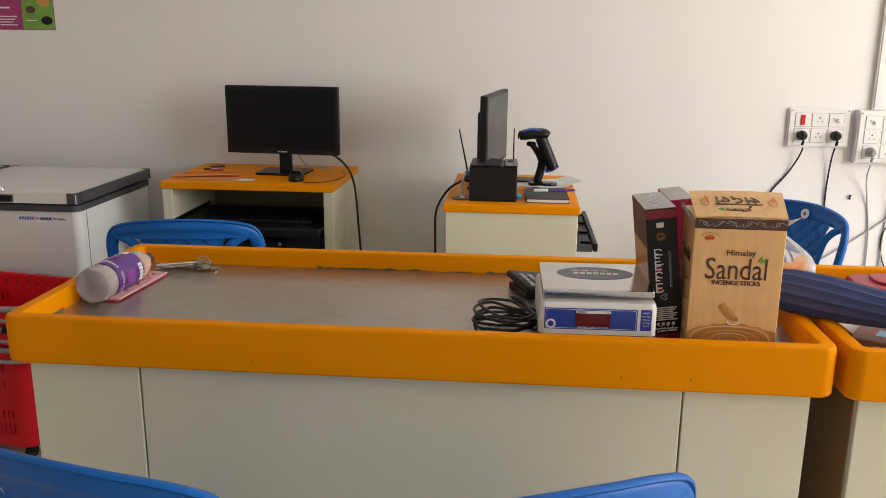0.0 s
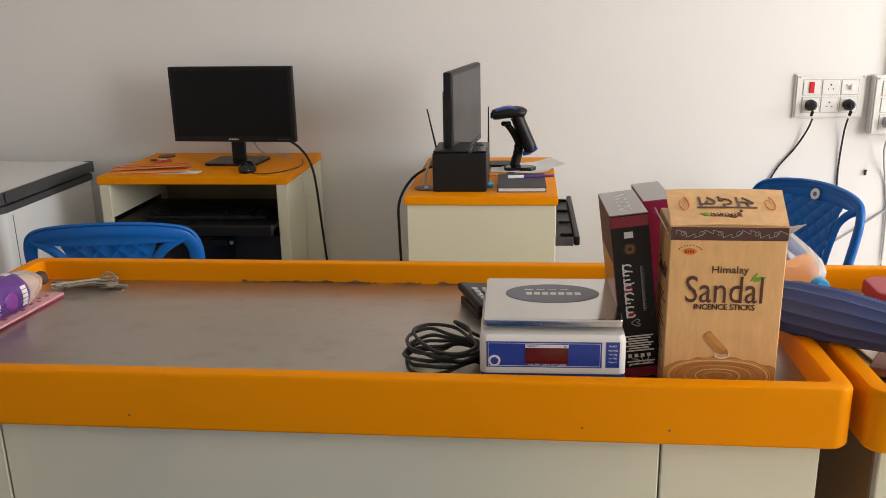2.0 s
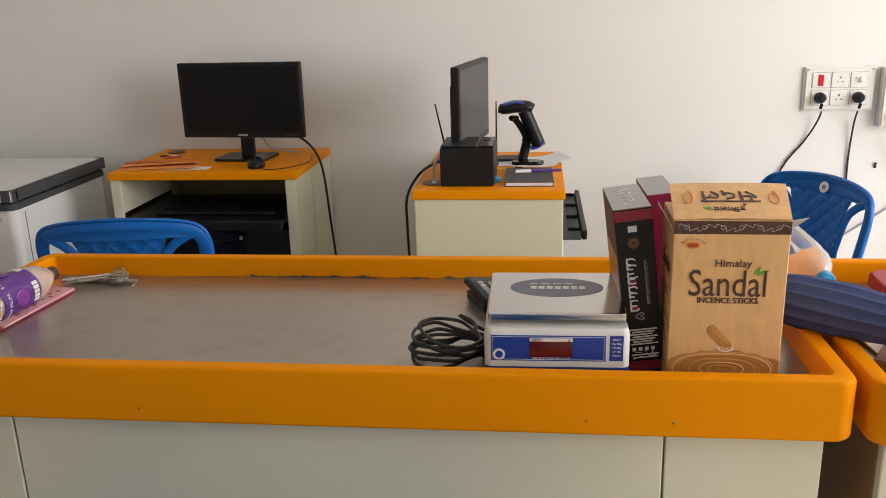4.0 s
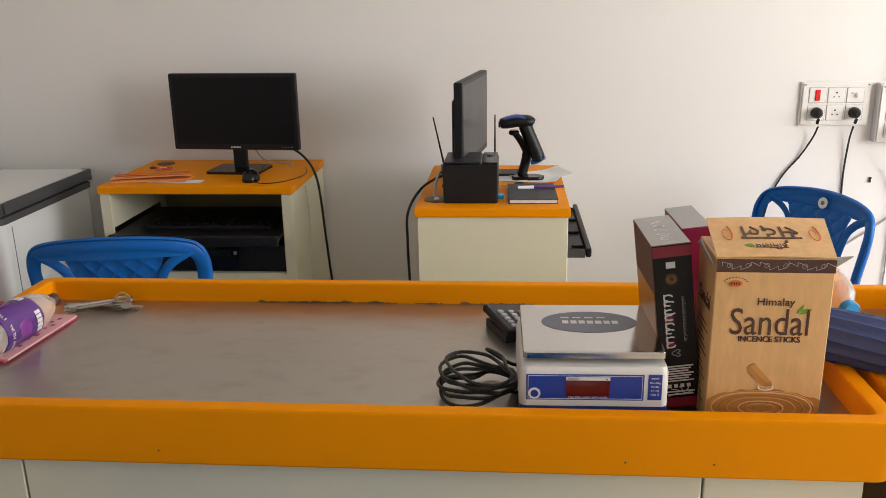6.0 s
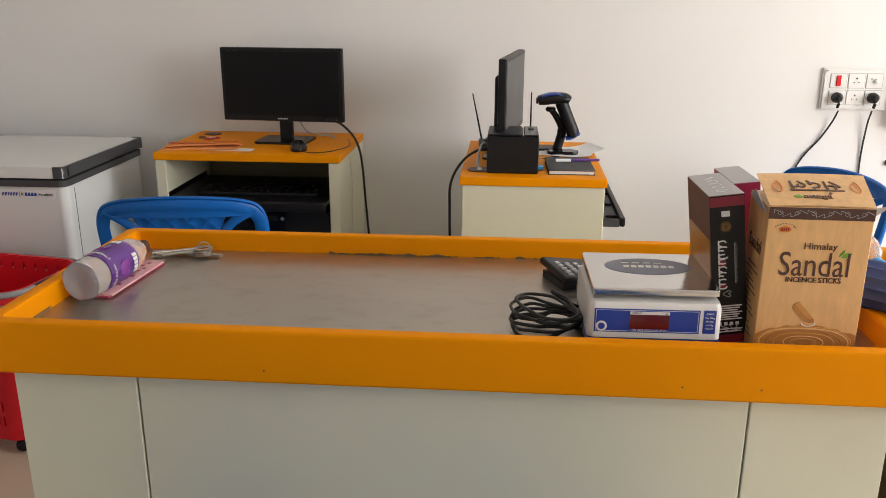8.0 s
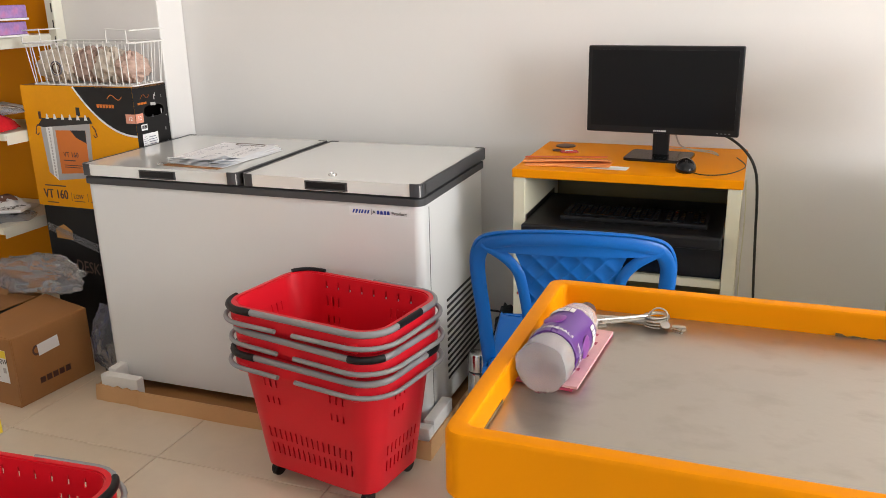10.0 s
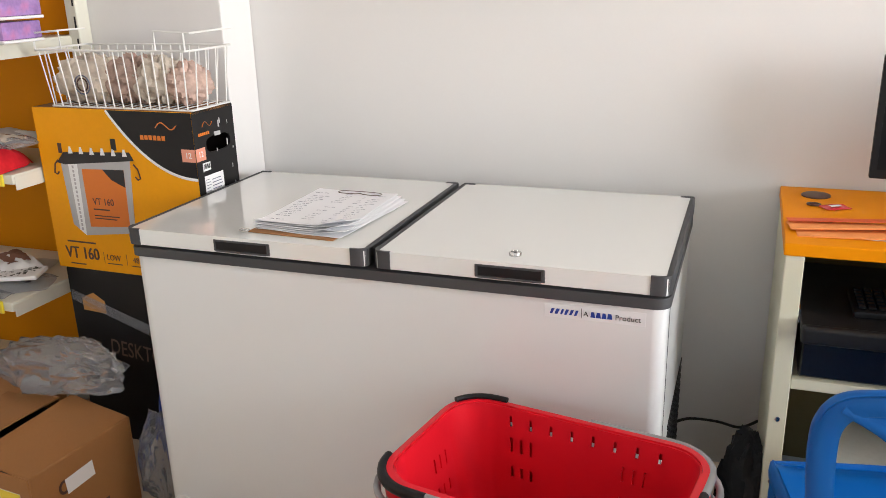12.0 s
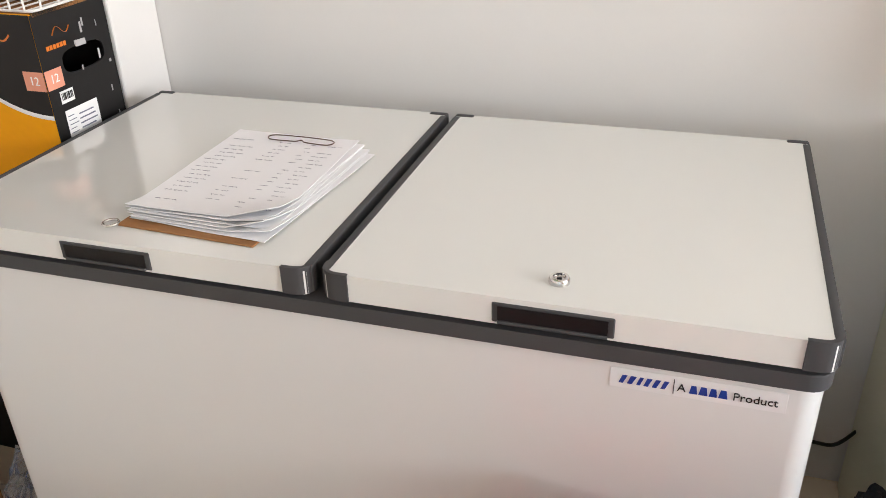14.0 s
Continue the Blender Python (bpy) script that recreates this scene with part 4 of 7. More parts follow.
# cable from the screen down behind the desk
cb = thing("monitor_cable", 0, 0, 0, 0, "black power cable hanging from the monitor to the floor", "cable")
part("cord", sweep(smooth_path([(-0.80, 3.47, 0.93), (-0.74, 3.47, 0.925), (-0.68, 3.43, 0.89), (-0.645, 3.40, 0.84), (-0.632, 3.40, 0.76), (-0.625, 3.42, 0.6), (-0.615, 3.45, 0.40), (-0.60, 3.50, 0.2), (-0.58, 3.58, 0.004)], 8), 0.0045, seg=8), CABLEB, cb)
cb = thing("desk_cable", 0, 0, 0, 0, "thin pale cable running down the desk's side", "cable")
part("cord", sweep(smooth_path([(-0.667, 3.33, 0.817), (-0.662, 3.34, 0.7), (-0.664, 3.33, 0.5), (-0.660, 3.36, 0.3), (-0.655, 3.4, 0.004)], 6), 0.0018, seg=6), CREAM, cb)
cb = thing("signal_cable", 0, 0, 0, 0, "white cable curled behind the monitor's foot", "cable")
part("cord", sweep(smooth_path([(-0.90, 3.50, 0.935), (-0.88, 3.56, 0.87), (-0.80, 3.57, 0.853), (-0.76, 3.52, 0.852), (-0.80, 3.60, 0.852), (-0.95, 3.62, 0.852)], 6), 0.003, seg=6), CABLEW, cb)

# ---- things on the narrow desk ----
pr = thing("receipt_printer", -0.058, 3.008, DZ, 0, "black receipt printer on the narrow desk", "printer")
part("housing", box(-0.083, 0.083, -0.095, 0.095, 0.0, 0.120, 0.006, 2), BLACK, pr)
part("lid", box(-0.081, 0.030, -0.090, 0.09, 0.1202, 0.126, 0.003, 1), BLACK, pr)
part("paper_slot", box(0.031, 0.034, -0.080, 0.085, 0.120, 0.1235), CHROME, pr, "", 0)
part("button_panel", box(0.036, 0.081, -0.090, 0.09, 0.1202, 0.1255, 0.002, 1), BLACKG, pr)
part("button", lathe([(0.010, 0), (0.010, 0.003)], 14, m=pose(0.058, 0.03, 0.1255)), GREY, pr)
cb = thing("printer_cable", 0, 0, 0, 0, "black cable hanging over the desk's edge", "cable")
part("cord", sweep(smooth_path([(-0.10, 3.19, 0.90), (-0.16, 3.13, 0.895), (-0.22, 3.05, 0.87), (-0.262, 3.02, 0.80), (-0.268, 3.03, 0.70), (-0.266, 3.06, 0.5), (-0.26, 3.12, 0.25), (-0.25, 3.2, 0.004)], 8), 0.0045, seg=8), CABLEB, cb)
cb = thing("network_cable", 0, 0, 0, 0, "white network cable beside the receipt printer", "cable")
part("cord", sweep(smooth_path([(-0.165, 2.955, 0.85), (-0.172, 2.97, 0.875), (-0.168, 3.0, 0.905), (-0.155, 3.08, 0.92), (-0.10, 3.16, 0.89)], 6), 0.0045, seg=8), CABLEW, cb)
part("plug", box(-0.172, -0.157, 2.945, 2.965, 0.8475, 0.862, 0.003, 1), WHITE, cb)
dk = thing("plastic_disc", -0.165, 2.965, DZ, 0, "round brown plastic cable cover by the printer", "cable cover")
part("disc", lathe([(0.04, 0.0003), (0.04, 0.0025), (0.036, 0.004), (0.01, 0.004)], 24), BROWN, dk, "", 40)

rt = thing("router", -0.122, 3.36, DZ, 6, "black router with two thin antennas behind the monitor", "router")
part("body", box(-0.06, 0.06, -0.05, 0.05, 0, 0.03, 0.005), BLACK, rt)
for x_, t_ in ((-0.045, -12), (0.135, 0)):
    q = Vector((x_, 0.05, 0.012))
    e = q + Vector((math.sin(radians(t_)) * 0.19, 0, math.cos(radians(t_)) * 0.19))
    if x_ > 0.1:
        part("antenna_arm", box(0.06, 0.137, 0.044, 0.054, 0.008, 0.016), BLACK, rt, "", 0)
    part("antenna", sweep([q, q.lerp(e, 0.5), e], 0.004, seg=8, taper=lambda f: 1 - 0.45 * f), BLACK, rt)
ph = thing("phone_handset", -0.125, 3.40, DZ, 15, "black desk telephone behind the monitor", "telephone")
ph.matrix_world = ph.matrix_world @ Matrix.Scale(0.68, 4)
part("base", box(-0.05, 0.05, -0.07, 0.07, 0, 0.035, 0.008, 2, m=pose(0, 0, 0, 0, 0, 0)), BLACK, ph)
part("handset", sweep(smooth_path([(-0.075, -0.05, 0.03), (-0.02, -0.05, 0.075), (0.05, -0.045, 0.10), (0.09, -0.04, 0.105)], 6), 0.016, 0.012, 10), BLACKG, ph)

sn = thing("barcode_scanner", 0.103, 3.27, DZ, 0, "black and blue handheld barcode scanner on its stand", "scanner")
sn.matrix_world = sn.matrix_world @ Matrix.Diagonal((0.96, 1.0, 0.89, 1.0))
b_ = prism(rrect(0.115, 0.06, 0.028, 6), 0.0, 0.016, bevel=0.006)
part("stand_base", b_, BLACKG, sn, "", 40, m=pose(0.02, 0.0, 0))
b_ = prism(rrect(0.13, 0.085, 0.035, 6), 0.0, 0.012, bevel=0.005)
part("stand_base", b_, BLACK, sn, "", 40, m=pose(-0.05, 0.09, 0))
part("stand_neck", sweep(smooth_path([(0.0, 0.05, 0.012), (0.012, 0.045, 0.06), (0.015, 0.04, 0.10), (-0.01, 0.035, 0.15), (-0.03, 0.03, 0.175)], 6), 0.020, 0.016, 12, taper=lambda f: 1.15 - 0.5 * f), BLACK, sn, "", 60)
part("stand_collar", lathe([(0.016, 0), (0.019, 0.005), (0.019, 0.012), (0.014, 0.018)], 16, m=pose(-0.03, 0.03, 0.168)), BLACKG, sn)
part("scanner_head", sweep(smooth_path([(-0.078, 0.02, 0.212), (-0.06, 0.02, 0.215), (-0.02, 0.02, 0.222), (0.02, 0.02, 0.222), (0.038, 0.02, 0.214)], 6), 0.030, 0.019, 14, taper=lambda f: 0.95 + 0.25 * math.sin(f * 3.1) - 0.35 * max(0, f - 0.75) * 2), BLACK, sn, "", 60)
part("scanner_band", sweep(smooth_path([(-0.066, 0.02, 0.229), (-0.02, 0.02, 0.239), (0.028, 0.02, 0.229)], 6), 0.029, 0.008, 12), DARKBLUE, sn, "blue rubber top band", 60)
part("scanner_window", box(-0.085, -0.078, 0.0, 0.04, 0.200, 0.222, 0.002, 1), INK, sn)
part("scanner_grip", sweep(smooth_path([(0.008, 0.02, 0.205), (0.030, 0.02, 0.15), (0.052, 0.02, 0.095), (0.060, 0.02, 0.07)], 6), 0.021, 0.024, 12, up=(1, 0, 0)), BLACK, sn, "", 60)
part("grip_toe", sweep(smooth_path([(0.030, 0.02, 0.062), (0.055, 0.02, 0.068), (0.078, 0.02, 0.088)], 4), 0.020, 0.009, 10), DARKBLUE, sn, "blue rubber grip end", 60)
part("trigger", box(0.002, 0.012, 0.012, 0.028, 0.168, 0.196, 0.004, 2), DARKBLUE, sn)

nb = thing("notebook", 0.131, 3.022, DZ, 1, "closed dark notebook on the narrow desk", "notebook")
part("page_block", box(-0.072, 0.070, -0.108, 0.108, 0.0025, 0.0125), PAPER, nb, "", 0)
part("cover", box(-0.076, 0.074, -0.112, 0.112, 0.0126, 0.0155, 0.001, 1), GREY, nb)
part("cover", box(-0.076, 0.074, -0.112, 0.112, 0.0, 0.0024, 0.0008, 1), GREY, nb)
pn = thing("ballpoint_pen", 0.148, 3.055, DZ + 0.0158, 8, "white and violet ballpoint pen on the notebook", "pen")
part("barrel", sweep([(-0.06, 0, 0.005), (0.085, 0, 0.005)], 0.0045, seg=10), PURPLE, pn)
part("cap", sweep([(-0.062, 0, 0.005), (-0.012, 0, 0.005)], 0.0055, seg=10), PAPER, pn)
for i, (x_, y_, rz_, zz) in enumerate(((0.12, 3.31, 4, 0.0), (0.135, 3.285, -14, 0.0012), (0.16, 3.33, 22, 0.0024))):
    ps = thing("loose_paper", x_, y_, DZ + 0.0004 + zz, rz_, "loose white paper sheet curling on the desk", "paper", "loose papers on the desk")
    part("sheet", thicken(grid(10, 8, lambda u, v: Vector(((u - 0.5) * 0.20, (v - 0.5) * 0.14, 0.001 + 0.022 * max(0, u - 0.72) ** 1.2 * (i + 0.6) + 0.002 * noise.noise(Vector((u * 3, v * 3, i)))))), 0.0006), PAPER, ps, "", 60)
sc_ = thing("scissors", 0.075, 3.165, DZ + 0.004, 20, "small steel scissors lying on papers", "scissors")
for s in (-1, 1):
    part("blade", prism([(-0.07, 0.001 * s), (0.0, 0.004 * s), (0.0, -0.003 * s)][::s], 0.0, 0.0018), CHROME, sc_, "", 0)
    part("finger_ring", sweep([(0.022 + 0.014 * math.cos(radians(a)), s * 0.011 + 0.009 * math.sin(radians(a)), 0.002) for a in range(0, 360, 24)], 0.0022, seg=6, closed=True), BLACK, sc_)
cl = thing("cap", 0.028, 2.985, DZ, 0, "small bright blue plastic cap on the desk", "cap")
part("ring", lathe([(0.013, 0), (0.0145, 0.002), (0.0145, 0.012), (0.012, 0.015)], 18), CYAN, cl)

# ---- things on the counter ----
CZ = 0.8065


def scale():
    c = thing("weighing_scale", 0.188, 1.730, CZ, 1.0, "white and blue electronic weighing scale on the counter", "scale")
    for x_ in (-0.09, 0.09):
        for y_ in (-0.085, 0.085):
            part("foot", lathe([(0.011, 0), (0.011, 0.008)], 12, m=pose(x_, y_, 0)), BLACK, c)
    part("base", box(-0.113, 0.113, -0.104, 0.104, 0.008, 0.034, 0.004, 2), DARKBLUE, c, "blue plastic base")
    # housing, its top drawn in
    bm = bmesh.new()
    rg = []
    for w_, d_, z_ in ((0.228, 0.212, 0.0342), (0.228, 0.212, 0.088), (0.222, 0.206, 0.098), (0.19, 0.17, 0.104)):
        rg.append([bm.verts.new((x, y, z_)) for x, y in rrect(w_, d_, 0.012, 4)])
    for a, b in zip(rg, rg[1:]):
        for i in range(len(a)):
            bm.faces.new((a[i], a[(i + 1) % len(a)], b[(i + 1) % len(a)], b[i]))
    bm.faces.new(rg[0][::-1])
    bm.faces.new(rg[-1])
    part("housing", bm, WHITE, c, "white plastic housing", 35)
    yf = -0.1062
    pan = part("pan", prism(rrect(0.216, 0.205, 0.006, 4), 0.112, 0.1235, bevel=0.003), CHROME, c, "stainless steel pan", 40)
    ov = [(0.078 * math.cos(radians(a)) + 0.004, 0.046 * math.sin(radians(a)) + 0.02) for a in range(0, 360, 8)]
    mk = part("maker_oval", prism(ov, 0.1236, 0.1242), SLATE, pan, "slate blue oval print", 0)
    part("maker_mark", flat_bars([(-0.044 + 0.0135 * i, -0.034 + 0.0135 * i, -0.002, 0.011) for i in range(7)], pose(0.004, 0.012, 0.1242)), WHITE, mk, "", 0)
    part("motto_mark", flat_bars([(-0.046 + 0.02 * i, -0.032 + 0.02 * i, 0.020, 0.024) for i in range(4)], pose(0.004, 0.015, 0.1242)), WHITE, mk, "", 0)
    for x_ in (-0.07, 0.07):
        part("pan_post", lathe([(0.012, 0.104), (0.012, 0.112)], 12, m=pose(x_, 0, 0)), BLACK, c)
    pn_ = part("display_panel", box(-0.103, 0.076, yf - 0.0006, yf + 0.001, 0.0445, 0.0875, 0.0003, 1), DARKBLUE, c, "blue front panel")
    m = front(0, yf - 0.0007, 0)
    part("panel_line", flat_bars([(-0.1005, 0.0735, 0.0468, 0.0474), (-0.1005, 0.0735, 0.0848, 0.0854), (-0.1005, -0.0999, 0.0468, 0.0854), (0.0729, 0.0735, 0.0468, 0.0854)], m), WHITE, pn_, "", 0)
    part("display", box(-0.042, 0.024, yf - 0.0018, yf - 0.0008, 0.0515, 0.0775), LCD, pn_, "dark red display window", 0)
    part("display_strip", flat_bars([(-0.0425, 0.0245, 0.0778, 0.0832)], m), WHITE, pn_, "", 0)
    lettering("display_word", "WEIGHT", 0.0042, INK, pn_, front(-0.031, yf - 0.0015, 0.0805))
    lettering("display_word", "kg", 0.0042, INK, pn_, front(0.019, yf - 0.0015, 0.0805))
    lettering("panel_word", "TARE  ZERO  COUNT  BATT  AC ON", 0.0036, WHITE, pn_, front(-0.009, yf - 0.0009, 0.0492))
    part("stamp", lathe([(0.0095, 0), (0.0095, 0.0006)], 20, m=front(-0.0905, yf - 0.0007, 0.0555)), WHITE, pn_)
    part("stamp_core", lathe([(0.006, 0.0006), (0.006, 0.001)], 20, m=front(-0.0905, yf - 0.0007, 0.0555)), DARKBLUE, pn_)
    rp = part("rating_panel", box(0.082, 0.103, yf - 0.0006, yf + 0.001, 0.0455, 0.0880, 0.0003, 1), DARKBLUE, c, "blue rating panel")
    for i, (t_, z_) in enumerate((("SMART", 0.0815), ("Max 30kg", 0.0745), ("Min 20g", 0.068), ("e = 10g", 0.0615), ("Class III", 0.055))):
        lettering("rating_word", t_, 0.0040, WHITE, rp, front(0.0925, yf - 0.0008, z_))
    return c


scale()


def coiled_cord():
    c = thing("coiled_power_cord", 0.015, 1.725, CZ, 0, "black power cord coiled beside the weighing scale", "cable")
    rnd = random.Random(11)
    pts = []
    for i in range(64):
        a = i * 0.62
        k = 1 + 0.25 * math.sin(i * 1.3)
        pts.append((0.055 * k * math.cos(a) - 0.005 + rnd.uniform(-0.006, 0.006), 0.065 * math.sin(a) * k + rnd.uniform(-0.008, 0.008), 0.005 + i * 0.0007 + rnd.uniform(0, 0.006)))
    pts += [(0.05, 0.06, 0.03), (0.08, 0.10, 0.012), (0.12, 0.112, 0.02)]
    part("cord", sweep(smooth_path(pts, 4), 0.0032, seg=6), CABLEB, c)
    part("tie", sweep([(0.056 + 0.012 * math.cos(radians(a)), 0.0, 0.020 + 0.016 * math.sin(radians(a))) for a in range(0, 360, 30)], 0.0025, seg=6, closed=True), BLACK, c)
    return c


coiled_cord()
ca = thing("calculator", 0.098, 2.020, CZ, 24, "grey desk calculator propped against the scale", "calculator")
part("case", box(-0.075, 0.075, -0.065, 0.065, 0, 0.014, 0.004, 2, m=pose(0, 0, 0.012, 4, 9, 0)), BLACK, ca)
part("face", box(-0.071, 0.071, -0.061, 0.061, 0.0142, 0.0155, m=pose(0, 0, 0.012, 4, 9, 0)), GREY, ca, "", 0)
part("prop", box(-0.07, -0.04, -0.05, 0.05, 0.0, 0.016), BLACK, ca, "", 0)
_k = mesh_of("button", box(-0.006, 0.006, -0.0045, 0.0045, 0, 0.005, 0.001, 1), BOXGREY)
for i in range(6):
    for j in range(5):
        o = new("button", _k)
        o.parent = ca
        o.matrix_basis = pose(0, 0, 0.012, 4, 9, 0) @ pose(-0.056 + i * 0.0225, -0.05 + j * 0.017, 0.0156) @ pose(0, 0, 0, 0, 0, 0)


def sandal_box():
    """The tall printed carton: its lid stands a little open, with torn side flaps."""
    w, d, h = 0.168, 0.120, 0.272
    c = thing("incense_carton", 0.445, 1.630, CZ, -1.0, "tall wood-print incense stick carton with an opened lid", "carton", "incense cartons")
    part("carton", box(-w / 2, w / 2, 0, d, 0, h, 0.0015, 1), WOODPRINT, c, "pale wood-grain printed card")
    # lid slopes up to the rear
    bm = grid(6, 4, lambda u, v: Vector(((u - 0.5) * (w + 0.012 * v) + 0.012 * v, d * v, h + 0.0015 + 0.028 * v + 0.002 * math.sin(u * 3))))
    lid = part("lid", thicken(bm, 0.0015), WOODPRINT, c, "", 0)
    for s in (-1, 1):
        bm = grid(4, 4, lambda u, v: Vector((s * (w / 2 + 0.002 + 0.022 * v * (1 - u * 0.4)), 0.004 + 0.06 * u, h - 0.012 + (0.040 if s < 0 else 0.016) * v - 0.02 * u * v)))
        part("side_flap", thicken(bm, 0.001), BOXGREY, c, "bent grey card flap", 0)
    m = front(0, -0.0002, 0)
    band = part("brown_band", flat_bars([(-w / 2, w / 2, h - 0.021, h - 0.001)], m, 0.0004), BROWN, c, "brown printed band", 0)
    for i in range(6):
        x_, f_ = -0.066 + 0.0265 * i, -1 if i % 2 else 1
        curl = [(x_ + 0.0135 * (t - 0.5) * 2 + 0.003 * math.cos(t * 12), -0.0007, h - 0.011 + f_ * (0.0055 * math.sin(t * 6.3))) for t in [k / 24 for k in range(25)]]
        part("scroll", sweep(curl, 0.0005, seg=4), RIM, band)
        eye_ = [(x_ + 0.0045 * (1 - a_ / 700) * math.cos(radians(a_)), -0.0007, h - 0.011 + 0.0045 * (1 - a_ / 700) * math.sin(radians(a_))) for a_ in range(0, 480, 30)]
        part("scroll", sweep(eye_, 0.0004, seg=4), RIM, band)
    lettering("product_word", "Sandal", 0.060, BROWN, c, front(-0.001, -0.0007, 0.172), squeeze=0.77)
    for k in range(3):
        lettering("product_word", "INCENCE STICKS", 0.0128, BROWN, c, front(-0.0004 + 0.0004 * k, -0.0006 - 0.0001 * k, 0.1465), squeeze=0.92)
    lettering("range_word", "Himalay", 0.0165, BROWN, c, front(0.005, -0.0007, 0.2055), squeeze=1.02)
    part("leaf_mark", prism([(0.040, 0.187), (0.047, 0.188), (0.058, 0.195), (0.050, 0.196), (0.044, 0.193)], 0, 0.0007, m=m), LEAFG, c, "", 0)
    part("leaf_mark", prism([(0.036, 0.188), (0.038, 0.194), (0.045, 0.202), (0.044, 0.194)], 0, 0.0007, m=m), LEAFG, c, "", 0)
    em = part("emblem", prism([(-0.055 + 0.010 * math.cos(radians(a)), 0.2335 + 0.0052 * math.sin(radians(a))) for a in range(0, 360, 20)], 0, 0.0006, m=m), ORANGEP, c, "", 0)
    for i in range(4):
        part("emblem_mark", flat_bars([(-0.0615 + 0.0035 * i, -0.0595 + 0.0035 * i, 0.2315 - 0.0006 * (i == 0), 0.2355)], front(0, -0.0008, 0), 0.0004), MAROON, em, "", 0)
    for i in range(9):
        a_ = radians(25 + 16 * i)
        part("emblem_arc", sweep([(-0.055 + r_ * math.cos(a_), -0.0006, 0.2325 + 0.62 * r_ * math.sin(a_)) for r_ in (0.0165, 0.0185)], 0.0008, seg=4), BROWN, em)
    # pool of amber at the foot with its rings, and a falling chip of wood
    pool = [(-w / 2 + 0.001, 0.001), (w / 2 - 0.001, 0.001), (w / 2 - 0.001, 0.050)] + [((w / 2 - 0.001) * (1 - 2 * k / 20), 0.050 + 0.016 * math.sin(math.pi * k / 20) + 0.0015 * math.sin(k * 1.9)) for k in range(1, 20)] + [(-w / 2 + 0.001, 0.046)]
    po = part("amber_pool", prism(pool, 0, 0.0004, m=m), AMBER, c, "amber liquid print", 0)
    for rx, rz_, wd, mt in ((0.078, 0.030, 0.0009, GOLD), (0.074, 0.027, 0.0014, WOODPRINT), (0.062, 0.0225, 0.0008, CARD), (0.050, 0.018, 0.0011, GOLD), (0.033, 0.012, 0.0009, WOODPRINT), (0.030, 0.0105, 0.0007, CARD), (0.021, 0.007, 0.0009, GOLD), (0.012, 0.004, 0.0008, CARD)):
        part("ripple", sweep([(rx * math.cos(radians(a)) - 0.002, -0.0007, 0.034 + rz_ * math.sin(radians(a)) * (1 + 0.05 * math.sin(radians(3 * a)))) for a in range(0, 360, 10)], wd, 0.0004, seg=6, closed=True, up=(0, 1, 0)), mt, po)
    chip = part("wood_chip", prism([(-0.027, 0.098), (-0.024, 0.104), (-0.017, 0.1075), (0.001, 0.088), (0.010, 0.078), (0.011, 0.071), (0.002, 0.070), (-0.006, 0.073), (-0.022, 0.090)], 0, 0.0008, m=m), AMBER, c, "", 0)
    part("chip_face", prism([(-0.024, 0.104), (-0.017, 0.1075), (0.001, 0.088), (0.010, 0.078), (0.004, 0.077), (-0.006, 0.084)], 0, 0.0011, m=m), GOLD, chip, "", 0)
    part("splash", sweep([(0.002 + 0.011 * math.cos(radians(a)), -0.0007, 0.069 + 0.005 * math.sin(radians(a))) for a in range(160, 390, 15)], 0.0009, 0.0005, seg=6, up=(0, 1, 0)), PAPER, c)
    # print on the lid: flame marks and the word, seen upside down from the front
    lm = Matrix.Translation((0.006, 0, h + 0.0036)) @ pose(0, 0, 0, math.degrees(math.atan2(0.028, d)))
    for s in (-1, 1):
        part("flame_mark", sweep([(lm @ Vector((s * 0.064 + 0.0085 * math.cos(radians(a)) * (1 - a / 560), 0.068 - 0.024 * math.sin(radians(a)) * (1 - a / 560), 0.0005))) for a in range(-60, 380, 20)], 0.0013, 0.0006, seg=6, taper=lambda f: 1.2 - 0.8 * f), ORANGEP, lid)
    lettering("lid_word", "संदल", 0.060, BROWN, lid, lm @ pose(0.0, 0.072, 0.0008, 0, 0, 180), squeeze=0.78)
    lettering("lid_word", "हिमालय", 0.018, BROWN, lid, lm @ pose(-0.006, 0.031, 0.0008, 0, 0, 180), squeeze=0.9)
    part("leaf_mark", prism([(-0.036, 0.026), (-0.044, 0.034), (-0.034, 0.038), (-0.030, 0.030)], 0, 0.0006, m=lm), LEAFG, lid, "", 0)
    # small print on the side
    ms_ = Matrix.Translation((-w / 2 - 0.0002, d, 0)) @ pose(0, 0, 0, 90, 0, -90)
    lettering("side_word", "Sandal", 0.034, BROWN, c, ms_ @ pose(0.062, 0.192, 0.0003), squeeze=0.9)
    for i in range(14):
        part("side_script", flat_bars([(0.022 + 0.009 * (i % 3), 0.098 - 0.011 * (i % 4), 0.030 + 0.0095 * i, 0.0325 + 0.0095 * i)], ms_, 0.0004), BROWN, c, "", 0)
    return c


sandal_box()


